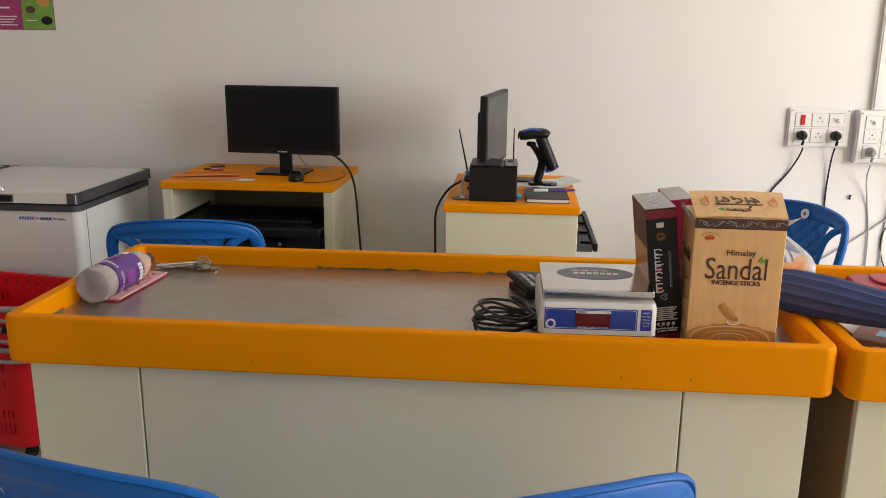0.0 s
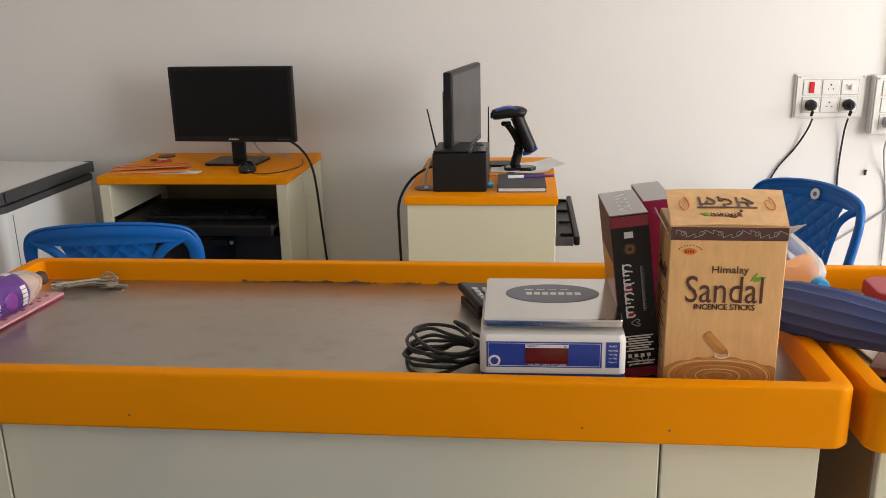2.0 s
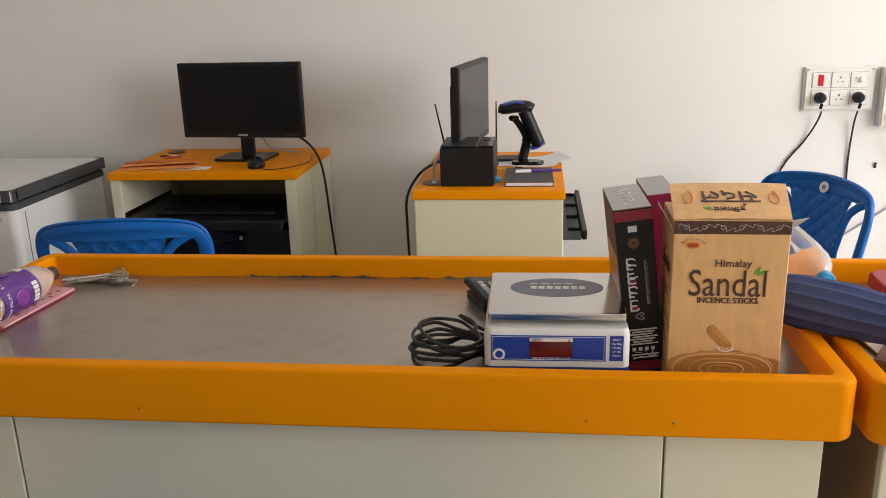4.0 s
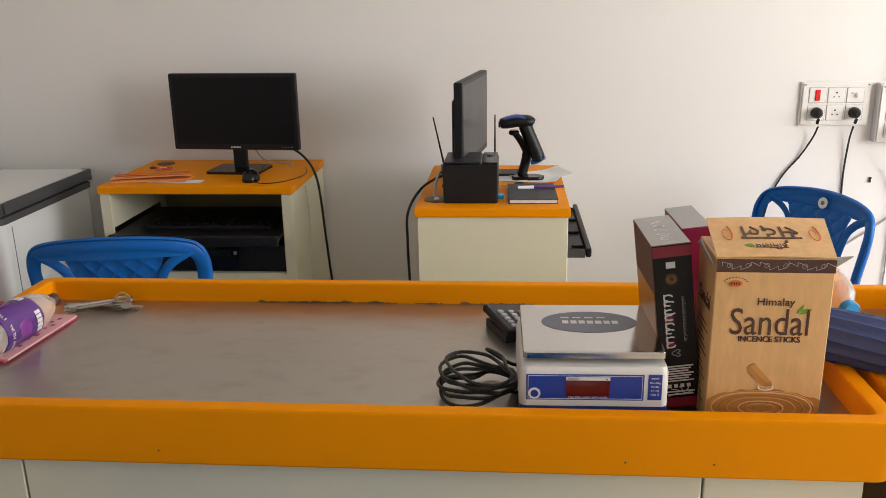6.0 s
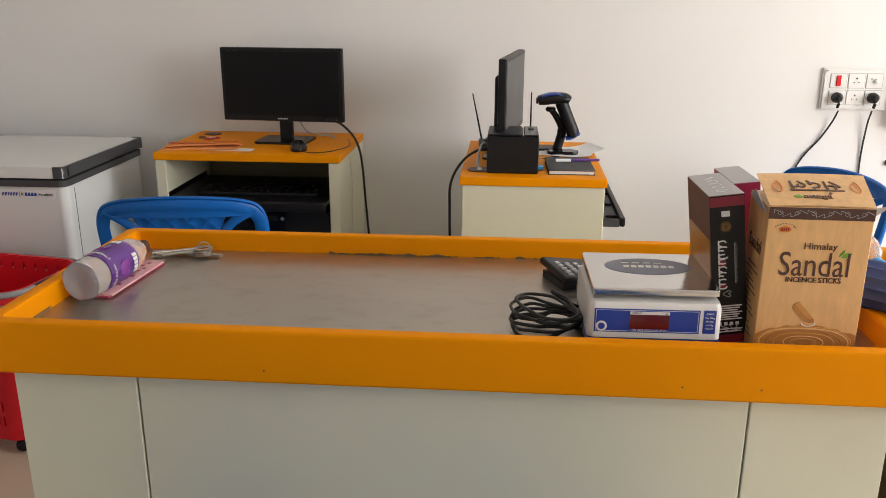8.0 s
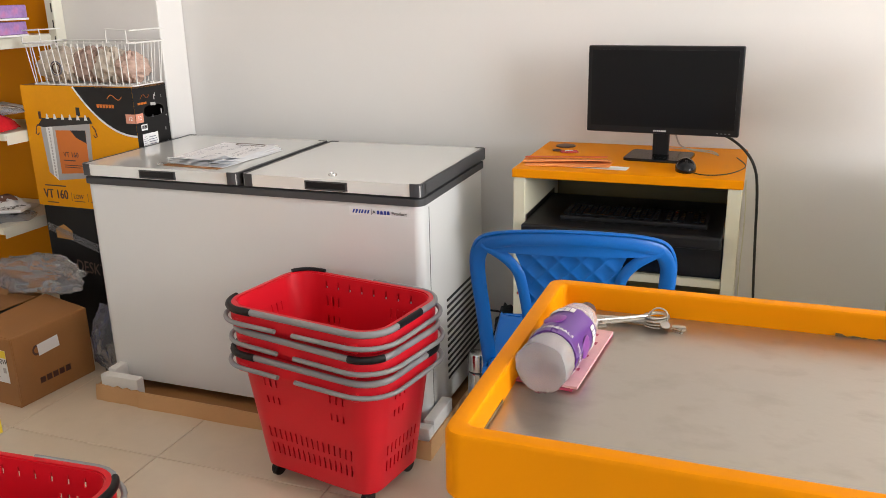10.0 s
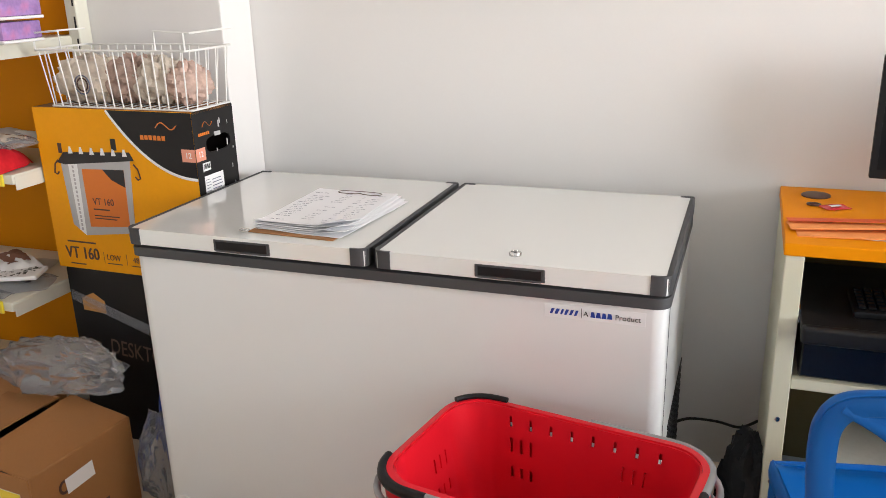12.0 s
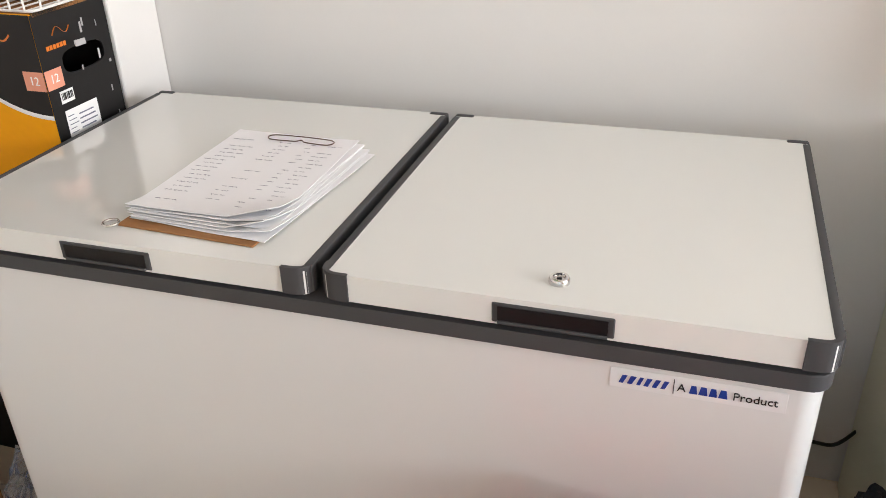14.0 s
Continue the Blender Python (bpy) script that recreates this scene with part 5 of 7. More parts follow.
def side_carton(name_label, x, y, lean, w, d, h, face, side, top, marks):
    c = thing("incense_carton", x, y, CZ, 1.5, name_label, "carton", "incense cartons")
    tilt = pose(0, 0, 0, 0, -lean, 0)
    part("carton", box(0, w, 0, d, 0, h, 0.0012, 1, m=tilt), side, c)
    part("front_print", box(0.0005, w - 0.0005, -0.0006, -0.0001, 0.001, h - 0.001, m=tilt), face, c, "", 0)
    part("top_print", box(0.0005, w - 0.0005, 0.0005, d - 0.0005, h, h + 0.0006, m=tilt), top, c, "grey printed top", 0)
    if marks:
        m = tilt @ front(0, -0.0007, 0)
        part("red_band", flat_bars([(0.001, w - 0.001, h - 0.020, h - 0.003)], m), MAROON, c, "", 0)
        part("foot_band", flat_bars([(0.001, w - 0.001, 0.0, 0.016)], m), MAROON, c, "", 0)
        part("white_tag", flat_bars([(0.020, 0.034, h - 0.038, h - 0.028)], m, 0.0008), PAPER, c, "", 0)
        for i in range(12):
            a = radians(30 * i)
            part("sun_ray", sweep([(tilt @ Vector((0.027 + r * math.cos(a + r * 25), -0.0012, h - 0.056 + r * math.sin(a + r * 25)))) for r in (0.004, 0.007, 0.010)], 0.0009, 0.0004, seg=5, taper=lambda f: 1 - 0.7 * f, up=(0, 1, 0)), GOLD, c)
        rs_ = random.Random(8)

        def glyph(name, x0, z0, size, mt):
            """One letter of a script that runs down the face: a piece of its head line and looping strokes."""
            bm = sweep([tilt @ Vector((x0, -0.0012, z0)), tilt @ Vector((x0, -0.0012, z0 - size))], 0.0011 * size / 0.02, 0.0004, seg=4, up=(0, 1, 0))
            for q in range(2):
                zc, r1, r2, a0 = z0 - size * (0.3 + 0.45 * q), size * rs_.uniform(0.3, 0.42), size * rs_.uniform(0.16, 0.24), rs_.uniform(0, 120)
                sweep([tilt @ Vector((x0 + r1 * 0.9 + r1 * math.cos(radians(a_ + a0)), -0.0012, zc + r2 * math.sin(radians(a_ + a0)))) for a_ in range(0, 270, 25)], 0.0012 * size / 0.02, 0.0004, seg=4, bm=bm, up=(0, 1, 0))
            part(name, bm, mt, c, "unreadable script letter", 0)
        for i in range(4):
            glyph("script_letter", 0.014, h - 0.080 - 0.0235 * i, 0.021, PAPER if i % 3 < 2 else WHITE)
        for i in range(10):
            glyph("script_letter", 0.041, h - 0.086 - 0.0075 * i, 0.0072, RIM)
        for z_ in (0.128, 0.170):
            part("red_print", flat_bars([(0.013, 0.026, h - z_, h - z_ + 0.010)], m, 0.0004), MAROON, c, "", 0)
        part("lotus_mark", sweep([tilt @ Vector((0.028 + 0.008 * math.cos(radians(a_)) * abs(math.sin(radians(1.5 * a_))), -0.0011, h - 0.180 + 0.006 * math.sin(radians(a_)))) for a_ in range(0, 360, 12)], 0.0008, 0.0004, seg=4, closed=True, up=(0, 1, 0)), RIM, c)
        part("small_print", flat_bars([(0.008 + (i % 2) * 0.004, w - 0.008 - (i % 3) * 0.004, 0.070 - 0.0042 * i, 0.0722 - 0.0042 * i) for i in range(7)] + [(0.010 + 0.010 * i, 0.016 + 0.010 * i, 0.034, 0.040) for i in range(4)] + [(0.008, w - 0.008, 0.026, 0.0282), (0.010, w - 0.010, 0.021, 0.0232)], m, 0.0007), WHITE, c, "", 0)
        for i in range(6):
            part("sprig_mark", sweep([tilt @ Vector((0.030 + (0.004 + 0.019 * t) * math.cos(radians(-10 + 38 * i) + 0.5 * t), -0.0011, 0.024 + (0.003 + 0.008 * t) * math.sin(radians(-10 + 38 * i) + 0.5 * t))) for t in [k / 6 for k in range(7)]], 0.0006, seg=4), FOAM, c)
        # side picture: a glow of orange and dark shapes
        ms = tilt @ Matrix.Translation((-0.0002, d, 0)) @ pose(0, 0, 0, 90, 0, -90)
        part("side_picture", flat_bars([(0.004, d - 0.004, 0.05, h - 0.08)], ms, 0.0004), AMBER, c, "", 0)
        for i in range(5):
            bt_ = [tilt @ Vector((0.030 + 0.009 * math.cos(radians(a_ + 70 * i)), 0.030 + 0.024 * i + 0.008 * math.sin(radians(a_ * (1 + 0.3 * (i % 2))) ), h + 0.0010)) for a_ in range(0, 300, 20)]
            part("top_letter", sweep(bt_, 0.0013, 0.0004, seg=4), PAPER, c, "", 0)
    return c


side_carton("narrow black incense carton leaning on another", 0.309, 1.690, 7.0, 0.060, 0.165, 0.274, BOXBLACK, NEWSBROWN, BOXGREY, True)
side_carton("narrow magenta incense carton with a grey top", 0.371, 1.785, 6.5, 0.048, 0.14, 0.276, MAGENTA, MAGENTA, BOXGREY, False)


def water_bottle(x, y, rz, label_mat):
    c = thing("water_bottle", x, y, CZ, rz, "empty plastic water bottle with purple label lying down", "bottle", "plastic bottles")
    R = 0.041
    m = Matrix.Translation((0, 0, R + 0.001)) @ pose(0, 0, 0, -90, 0, 0)
    prof = [(R - 0.0025, 0.012), (R - 0.002, 0.045), (R - 0.002, 0.05), (R - 0.002, 0.165), (R - 0.001, 0.172), (R - 0.003, 0.186), (0.035, 0.204), (0.026, 0.226), (0.017, 0.240), (0.0135, 0.245), (0.0135, 0.250)]
    bm = lathe(prof, 28, m=m)
    for v in bm.verts:
        v.co += noise.noise_vector(v.co * 38) * 0.0016 + noise.noise_vector(v.co * 90) * (0.0022 if v.co.y < 0.04 else 0.0006)
    part("bottle_body", bm, PET, c, "clear crinkled plastic", 60)
    base = lathe([(0.003, 0.010), (0.010, 0.007), (0.018, 0.003), (0.025, 0.0005), (0.031, 0.0), (0.036, 0.003), (0.0395, 0.009), (R, 0.017), (R, 0.032), (R - 0.0015, 0.040), (R, 0.048), (R - 0.0025, 0.056)], 48, m=m)
    for v in base.verts:
        v.co += noise.noise_vector(v.co * 60) * 0.0030 + noise.noise_vector(v.co * 150) * 0.0024
    part("base", base, PETB, c, "cloudy crinkled plastic base", 50)
    # label wraps the middle
    bm = lathe([(R + 0.0002, 0.058)] + [(R + 0.0006, 0.059 + 0.0106 * q) for q in range(11)] + [(R + 0.0002, 0.166)], 48, m=m)
    for v in bm.verts:
        v.co += noise.noise_vector(Vector((v.co.x * 60, v.co.y * 22, v.co.z * 60))) * 0.0012
    lb = part("label", bm, label_mat, c, "purple printed label", 60)
    part("cap", lathe([(0.0145, 0.248), (0.0155, 0.251), (0.0155, 0.263), (0.014, 0.265)], 20, m=m), BROWN if label_mat == PURPLE else CYAN, c)
    # curved white words round the label, and a round print
    for a0, txt, z_, sz in ((-150, "WITH MINERALS", 0.071, 0.011), (-20, "WITH MINERALS", 0.071, 0.011)):
        for i, ch in enumerate(txt):
            if ch == " ":
                continue
            ang = radians(a0 + i * 8.6)
            rm = m @ Matrix.Rotation(ang, 4, "Z") @ Matrix.Translation((R + 0.0022, 0, z_)) @ Matrix.Rotation(radians(90), 4, "Z") @ Matrix.Rotation(radians(90), 4, "X")
            lettering("label_letter", ch, sz, WHITE, lb, rm, 0.0003)
    for a0 in (-125, -20):
        ang = radians(a0 + 20)
        rm = m @ Matrix.Rotation(ang, 4, "Z") @ Matrix.Translation((R - 0.0005, 0, 0.110))
        bm = bmesh.new()
        bmesh.ops.create_uvsphere(bm, u_segments=16, v_segments=8, radius=1)
        for v in bm.verts:
            v.co = rm @ Vector((v.co.x * 0.0035, v.co.y * 0.019, v.co.z * 0.019))
        part("label_print", bm, PURPLEB, lb, "round purple fruit print", 60)
        for k in range(5):
            rm2 = m @ Matrix.Rotation(ang - radians(24 - 12 * k), 4, "Z") @ Matrix.Translation((R + 0.0018, 0, 0.150))
            part("label_mark", box(-0.0002, 0.0006, -0.0036, 0.0036, -0.0075, 0.0075, 0.0, m=rm2), WHITE, lb, "", 0)
    return c


water_bottle(-0.926, 1.785, -5.0, PURPLE)
for i, (dx, rz_) in enumerate(((0.0, -6.0), (0.004, -4.0))):
    bk = thing("booklet", -0.914 + dx, 1.933, CZ + 0.0005 + 0.0045 * i, rz_, "pink printed booklet lying under the bottle", "booklet", "pink booklets")
    part("leaflet", box(-0.045, 0.045, -0.115, 0.115, 0, 0.004), PINK if i else PINKD, bk, "", 0)
    if i:
        part("print_flower", flat_bars([(0.012 + 0.006 * (k % 3), 0.018 + 0.007 * (k % 3), -0.095 + 0.018 * k, -0.086 + 0.018 * k) for k in range(11)], pose(0, 0, 0.004)), PINKD, bk, "", 0)


def keys():
    c = thing("bunch_of_keys", -0.842, 2.106, CZ, 6, "bunch of steel keys on a ring beside the bottle", "keys")
    rnd = random.Random(3)
    part("ring", sweep([(0.055 + 0.016 * math.cos(radians(a)), 0.004, 0.018 + 0.016 * math.sin(radians(a))) for a in range(0, 360, 18)], 0.0016, seg=6, closed=True), KEYSTEEL, c)
    for i in range(5):
        a = radians(172 + 9 * i)
        m = Matrix.Translation((0.045, 0.0 + 0.002 * i, 0.004 + 0.0035 * i)) @ pose(0, 0, 0, rnd.uniform(-12, 12), rnd.uniform(-4, 5), math.degrees(a))
        k = part("key", sweep([m @ Vector((0.012, 0, 0)), m @ Vector((0.112, 0, 0))], 0.0033, seg=8), KEYSTEEL, c, "old steel key")
        bow = [(m @ Vector((0.0 + 0.018 * math.cos(radians(q)), 0.013 * math.sin(radians(q)), 0))) for q in range(0, 360, 20)]
        part("bow", sweep([m @ Vector((-0.006 + 0.020 * math.cos(radians(q)), 0.012 * math.sin(radians(q)), 0)) for q in range(0, 360, 20)], 0.0046, 0.0016, seg=6, closed=True), KEYSTEEL, k)
        part("bit", box(0.088, 0.103, 0.0025, 0.013, -0.001, 0.001, m=m), KEYSTEEL, k, "", 0)
    for i in range(3):
        m = Matrix.Translation((0.066, -0.004 - 0.006 * i, 0.004 + 0.003 * i)) @ pose(0, 0, 0, 10 * i, 6, -35 + 22 * i)
        k = part("key", box(0.012, 0.036, -0.003, 0.003, -0.0008, 0.0008, m=m), KEYSTEEL, c, "small flat key", 0)
        part("bow", lathe([(0.009, -0.0008), (0.009, 0.0008)], 14, m=m), KEYSTEEL, k)
    return c


keys()

# ---- things on the other counter ----
um = thing("folded_umbrella", 0.635, 1.780, 0.8525, -31, "folded navy blue umbrella lying across both counters", "umbrella")
n_ = 14
bm = bmesh.new()
rgs = []
for i in range(25):
    f = i / 24
    r = 0.041 * (0.72 + 0.28 * min(1, f * 4)) * (1 - 0.42 * max(0, f - 0.45) / 0.55)
    rgs.append([bm.verts.new((-0.125 + 0.37 * f, r * (1 + 0.13 * (j % 2)) * math.cos(2 * math.pi * j / 28 + 0.3 * f), 0.044 - 0.014 * f + r * (1 + 0.13 * (j % 2)) * math.sin(2 * math.pi * j / 28 + 0.3 * f))) for j in range(28)])
for a, b in zip(rgs, rgs[1:]):
    for j in range(28):
        bm.faces.new((a[j], a[(j + 1) % 28], b[(j + 1) % 28], b[j]))
bm.faces.new(rgs[0][::-1])
bm.faces.new(rgs[-1])
part("canopy", bm, NAVY, um, "pleated navy cloth", 50)
part("strap", sweep([(0.205, 0.027 * math.cos(radians(a)), 0.033 + 0.027 * math.sin(radians(a))) for a in range(0, 360, 20)], 0.003, 0.011, seg=6, closed=True, up=(1, 0, 0)), NAVY, um)
part("buckle", box(0.197, 0.213, -0.030, -0.025, 0.035, 0.050, 0.001, 1), CHROME, um)
part("handle", sweep(smooth_path([(0.24, 0, 0.030), (0.34, 0, 0.026), (0.44, 0, 0.022)], 4), 0.016, seg=10), NAVY, um)

water_b2 = thing("drink_bottle", 0.735, 2.035, CZ, 0, "clear plastic drink bottle with a bright blue cap", "bottle", "plastic bottles")
mb = Matrix.Translation((-0.040, 0.062, 0.070)) @ pose(0, 0, 0, 100, 0, 12)
part("bottle_body", crumple(lathe([(0.02, -0.15), (0.04, -0.147), (0.044, -0.13), (0.044, 0.0), (0.043, 0.03), (0.034, 0.055), (0.018, 0.075), (0.0145, 0.078), (0.0145, 0.084)], 26, m=mb), 0.004, 0.025), PETC, water_b2, "clear crinkled plastic", 60)
part("cap", lathe([(0.0165, 0.082), (0.018, 0.084), (0.018, 0.098), (0.0165, 0.1), (0.004, 0.1)], 20, m=mb), CYAN, water_b2, "bright blue screw cap", 40)
ca2 = thing("small_carton", 0.650, 2.120, 0.8525, 4, "small green and red printed carton behind the bottle", "carton")
part("carton", box(-0.020, 0.020, -0.018, 0.018, 0, 0.095, 0.001, 1), CARDL, ca2)
part("print", flat_bars([(-0.019, 0.019, 0.012, 0.035)], front(0, -0.0183, 0)), LEAFG, ca2, "", 0)
part("print", flat_bars([(-0.019, 0.019, 0.040, 0.060)], front(0, -0.0183, 0)), MAROON, ca2, "", 0)

rc = thing("price_label_gun", 0.955, 2.060, CZ + 0.012, -4, "crimson plastic hand stapler case on the newspapers", "tool")
part("case", prism([(-0.125, -0.05), (-0.10, -0.075), (0.06, -0.07), (0.11, -0.035), (0.11, 0.035), (0.06, 0.06), (-0.10, 0.06), (-0.125, 0.04)], 0.0, 0.030, bevel=0.008), REDCASE, rc, "", 40)
part("top_plate", prism(rrect(0.15, 0.09, 0.03, 5), 0.030, 0.036, bevel=0.003), REDCASE, rc, "", 40, m=pose(-0.005, 0, 0))
part("arm", box(0.10, 0.36, -0.028, 0.028, 0.006, 0.026, 0.006, 2), REDCASE, rc)
part("stud", lathe([(0.004, 0), (0.004, 0.0012)], 10, m=front(-0.07, -0.0755, 0.015)), INK, rc)

for i, (x_, y_, rz_, mt, w_, d_) in enumerate(((0.965, 1.885, 8, CREASE, 0.50, 0.38), (1.055, 1.845, -6, NEWSBROWN, 0.46, 0.30), (1.015, 1.805, 3, CREASE, 0.44, 0.28), (1.085, 1.915, 12, CREASE, 0.40, 0.26))):
    nw = thing("newspaper", x_, y_, CZ + 0.0004 + 0.006 * i, rz_, "folded newspaper lying on the counter", "newspaper", "newspapers")
    sheet = part("sheet", thicken(grid(14, 10, lambda u, v: Vector(((u - 0.5) * w_, (v - 0.5) * d_, 0.004 + 0.008 * u * (1 - v) + 0.006 * noise.noise(Vector((u * 3, v * 3, i * 2.3)))))), 0.003), mt, nw, "", 60)
    if mt == CREASE:
        part("column_print", flat_bars([(-0.18 + 0.09 * (k % 4), -0.11 + 0.09 * (k % 4), -0.10 + 0.011 * (k // 4), -0.0955 + 0.011 * (k // 4)) for k in range(64)], pose(0, 0.0, 0.0148, -1.2, -0.9, 0), 0.0003), BOXGREY, nw, "", 0)
        part("headline", flat_bars([(-0.16 + 0.03 * k, -0.138 + 0.03 * k, 0.095, 0.112) for k in range(11)], pose(0, 0.0, 0.0155, -1.2, -0.9, 0), 0.0003), INK, nw, "", 0)
bd = thing("notepad", 0.835, 1.705, CZ + 0.003, -32, "dark brown notepad under papers on the counter", "notepad")
part("cover", box(-0.12, 0.12, -0.06, 0.06, 0, 0.014, 0.002, 1), NEWSBROWN, bd)
part("label_print", flat_bars([(-0.08, 0.02, -0.02, 0.02)], pose(0, 0, 0.0142)), SKYBLUE, bd, "", 0)
part("label_print", flat_bars([(0.03, 0.07, -0.02, 0.02)], pose(0, 0, 0.0142)), PAPER, bd, "", 0)

# ---- shelf unit in the corner ----
gd = thing("shelf_unit", -3.92, 3.30, 0, 0, "orange-backed steel shop shelving with yellow price strips", "shelving", "shop shelving")
XR, XL, YB = 0.505, -0.55, 0.185  # right and left end, back plane, local
# back's darker orange carries the shelves' shade
part("back_panel", box(XL, XR - 0.002, YB, YB + 0.016, 0.04, 2.05, 0.002, 1), SHADEDLAM, gd, "orange laminate back darkened for the shelves' shade")
for x0 in (XR, XL - 0.04):
    up = part("upright", box(x0, x0 + 0.04, YB - 0.035, YB + 0.018, 0, 2.1, 0.002, 1), SHELFW, gd, "cream slotted post")
    for k in range(30):
        part("slot", box(x0 + 0.0285, x0 + 0.0345, YB - 0.0358, YB - 0.0352, 0.10 + 0.065 * k, 0.135 + 0.065 * k), INK, up, "", 0)
for z, dep in ((1.25, 0.325), (0.885, 0.345), (0.525, 0.43), (0.15, 0.46), (1.62, 0.3)):
    sh = part("shelf", box(XL, XR + 0.004, YB - dep, YB - 0.002, z - 0.028, z, 0.002, 1), SHELFW, gd, "cream steel shelf")
    part("price_strip", box(XL, XR - 0.0265 + (0.004 if z > 1.3 else 0), YB - dep - 0.008, YB - dep - 0.0005, z - 0.034, z + 0.004, 0.002, 1), PRICE, sh, "yellow price strip")
    part("shelf_bracket", box(XR + 0.0045, XR + 0.007, YB - dep + 0.006, YB - 0.002, z - 0.046, z - 0.006, 0.001, 1), SHELFW, sh)


def packet(x, y, z, rz, w, d, h, body, print_mat, label):
    """A soft, sagging plastic packet with a printed patch."""
    c = thing("packet", x, y, z, rz, label, "packet", "packets on the shelves")
    bm = grid(14, 10, lambda u, v: Vector(((u - 0.5) * w, (v - 0.5) * d, 0.002 + h * max(0.0, math.sin(math.pi * u) * math.sin(math.pi * v)) ** 0.5 + 0.012 * noise.noise(Vector((u * 5, v * 5, x * 9))))))
    for v in bm.verts:
        v.co.z = max(0.0015, v.co.z)
    part("wrapper", thicken(bm, 0.0012), body, c, "", 50)
    part("print_patch", thicken(grid(10, 6, lambda u, v: Vector(((u - 0.5) * w * 0.62, (v - 0.5) * d * 0.6, 0.006 + h * (math.sin(math.pi * (0.19 + u * 0.62)) * math.sin(math.pi * (0.2 + v * 0.6))) ** 0.5 + 0.010 * noise.noise(Vector((u * 5, v * 5, y * 9)))))), 0.0015), print_mat, c, "", 50)
    return c


packet(-3.56, 3.18, 0.886, 10, 0.22, 0.16, 0.085, REDGLOSS, FILMP, "red glossy goods in a clear plastic packet")
packet(-3.72, 3.25, 0.886, -8, 0.24, 0.2, 0.05, FILMP, SLATE, "grey packet lying on the shelf")
packet(-3.62, 3.30, 0.945, 20, 0.26, 0.14, 0.03, PAPER, BOXGREY, "white and grey printed packet on other packets")
packet(-3.66, 3.26, 0.526, 14, 0.28, 0.22, 0.03, CREASE, BOXGREY, "grey printed packet lying on the shelf")
packet(-3.52, 3.16, 0.526, 24, 0.24, 0.12, 0.035, FILMP, INK, "black and white patterned cloth in clear film")
packet(-3.60, 3.02, 0.526, 6, 0.30, 0.16, 0.012, FILMP, PAPER, "flat clear film packet with white cloth")
packet(-3.78, 3.12, 0.886, 30, 0.2, 0.2, 0.06, FILMP, REDGLOSS, "red and clear plastic packet on the shelf")
packet(-3.50, 3.22, 0.955, -12, 0.2, 0.12, 0.02, FILMP, BEIGE, "beige cloth in thin clear film")
packet(-3.80, 3.2, 0.526, -20, 0.26, 0.24, 0.05, PAPER, SLATE, "grey and white packet on the shelf")
packet(-3.58, 3.24, 0.566, -30, 0.2, 0.12, 0.03, PAPER, NEWSBROWN, "white packet with a brown picture")
_r = random.Random(8)
pt = thing("patterned_cloth", -3.53, 3.15, 0.562, 24, "black and white patterned folded cloth", "cloth")
part("fold", box(-0.115, 0.115, -0.05, 0.05, 0, 0.014, 0.005, 2), PAPER, pt)
for i in range(70):
    x_, y_ = _r.uniform(-0.108, 0.10), _r.uniform(-0.045, 0.04)
    part("spot", box(x_, x_ + _r.uniform(0.004, 0.012), y_, y_ + _r.uniform(0.003, 0.008), 0.0142, 0.0148), INK, pt, "", 0)
for i, (x_, y_, rz_) in enumerate(((-3.445, 3.19, 3), (-3.43, 3.19, -2))):
    bx = thing("gift_box", x_, y_, 1.2505 + 0.062 * i, rz_, "lilac clear-topped gift box on the shelf", "box", "lilac gift boxes")
    part("tray", box(-0.115, 0.115, -0.075, 0.075, 0, 0.008, 0.002, 1), PAPER, bx)
    part("lid", box(-0.112, 0.112, -0.072, 0.072, 0.0082, 0.056, 0.004, 2), LILAC, bx)
    part("bow", crumple(box(-0.03, 0.02, -0.0745, -0.0725, 0.018, 0.045, 0.001, 1), 0.002, 0.01), REDGLOSS, bx)
    part("sticker", box(0.06, 0.095, -0.0735, -0.0722, 0.015, 0.048), PAPER, bx, "", 0)
gb = thing("gift_bag", -3.80, 3.30, 1.2505, 5, "brown and lilac gift bag on the shelf", "bag")
part("bag", box(-0.09, 0.09, -0.05, 0.05, 0, 0.27, 0.006, 2), LILAC, gb)
part("print_patch", crumple(box(-0.06, 0.07, -0.0535, -0.0505, 0.04, 0.22, 0.001, 1), 0.003, 0.03), BEIGE, gb)
cb_ = thing("blue_carton", -3.64, 2.965, 0.1505, 8, "blue and white printed carton on the lowest shelf", "carton")
part("carton", box(-0.09, 0.06, -0.05, 0.05, 0, 0.235, 0.002, 1), PAPER, cb_)
part("print_band", flat_bars([(-0.088, 0.058, 0.0, 0.06)], front(0, -0.0503, 0.05)), SKYBLUE, cb_, "", 0)
part("print_band", flat_bars([(-0.088, 0.058, 0.0, 0.006)], front(0, -0.0503, 0.20)), SKYBLUE, cb_, "", 0)
part("print_mark", flat_bars([(-0.07 + 0.036 * i, -0.045 + 0.036 * i, 0.0, 0.026) for i in range(4)], front(0, -0.0506, 0.022)), DARKBLUE, cb_, "", 0)
ob_ = thing("open_carton", -3.47, 3.08, 0.1505, -12, "open brown cardboard carton on the lowest shelf", "carton")
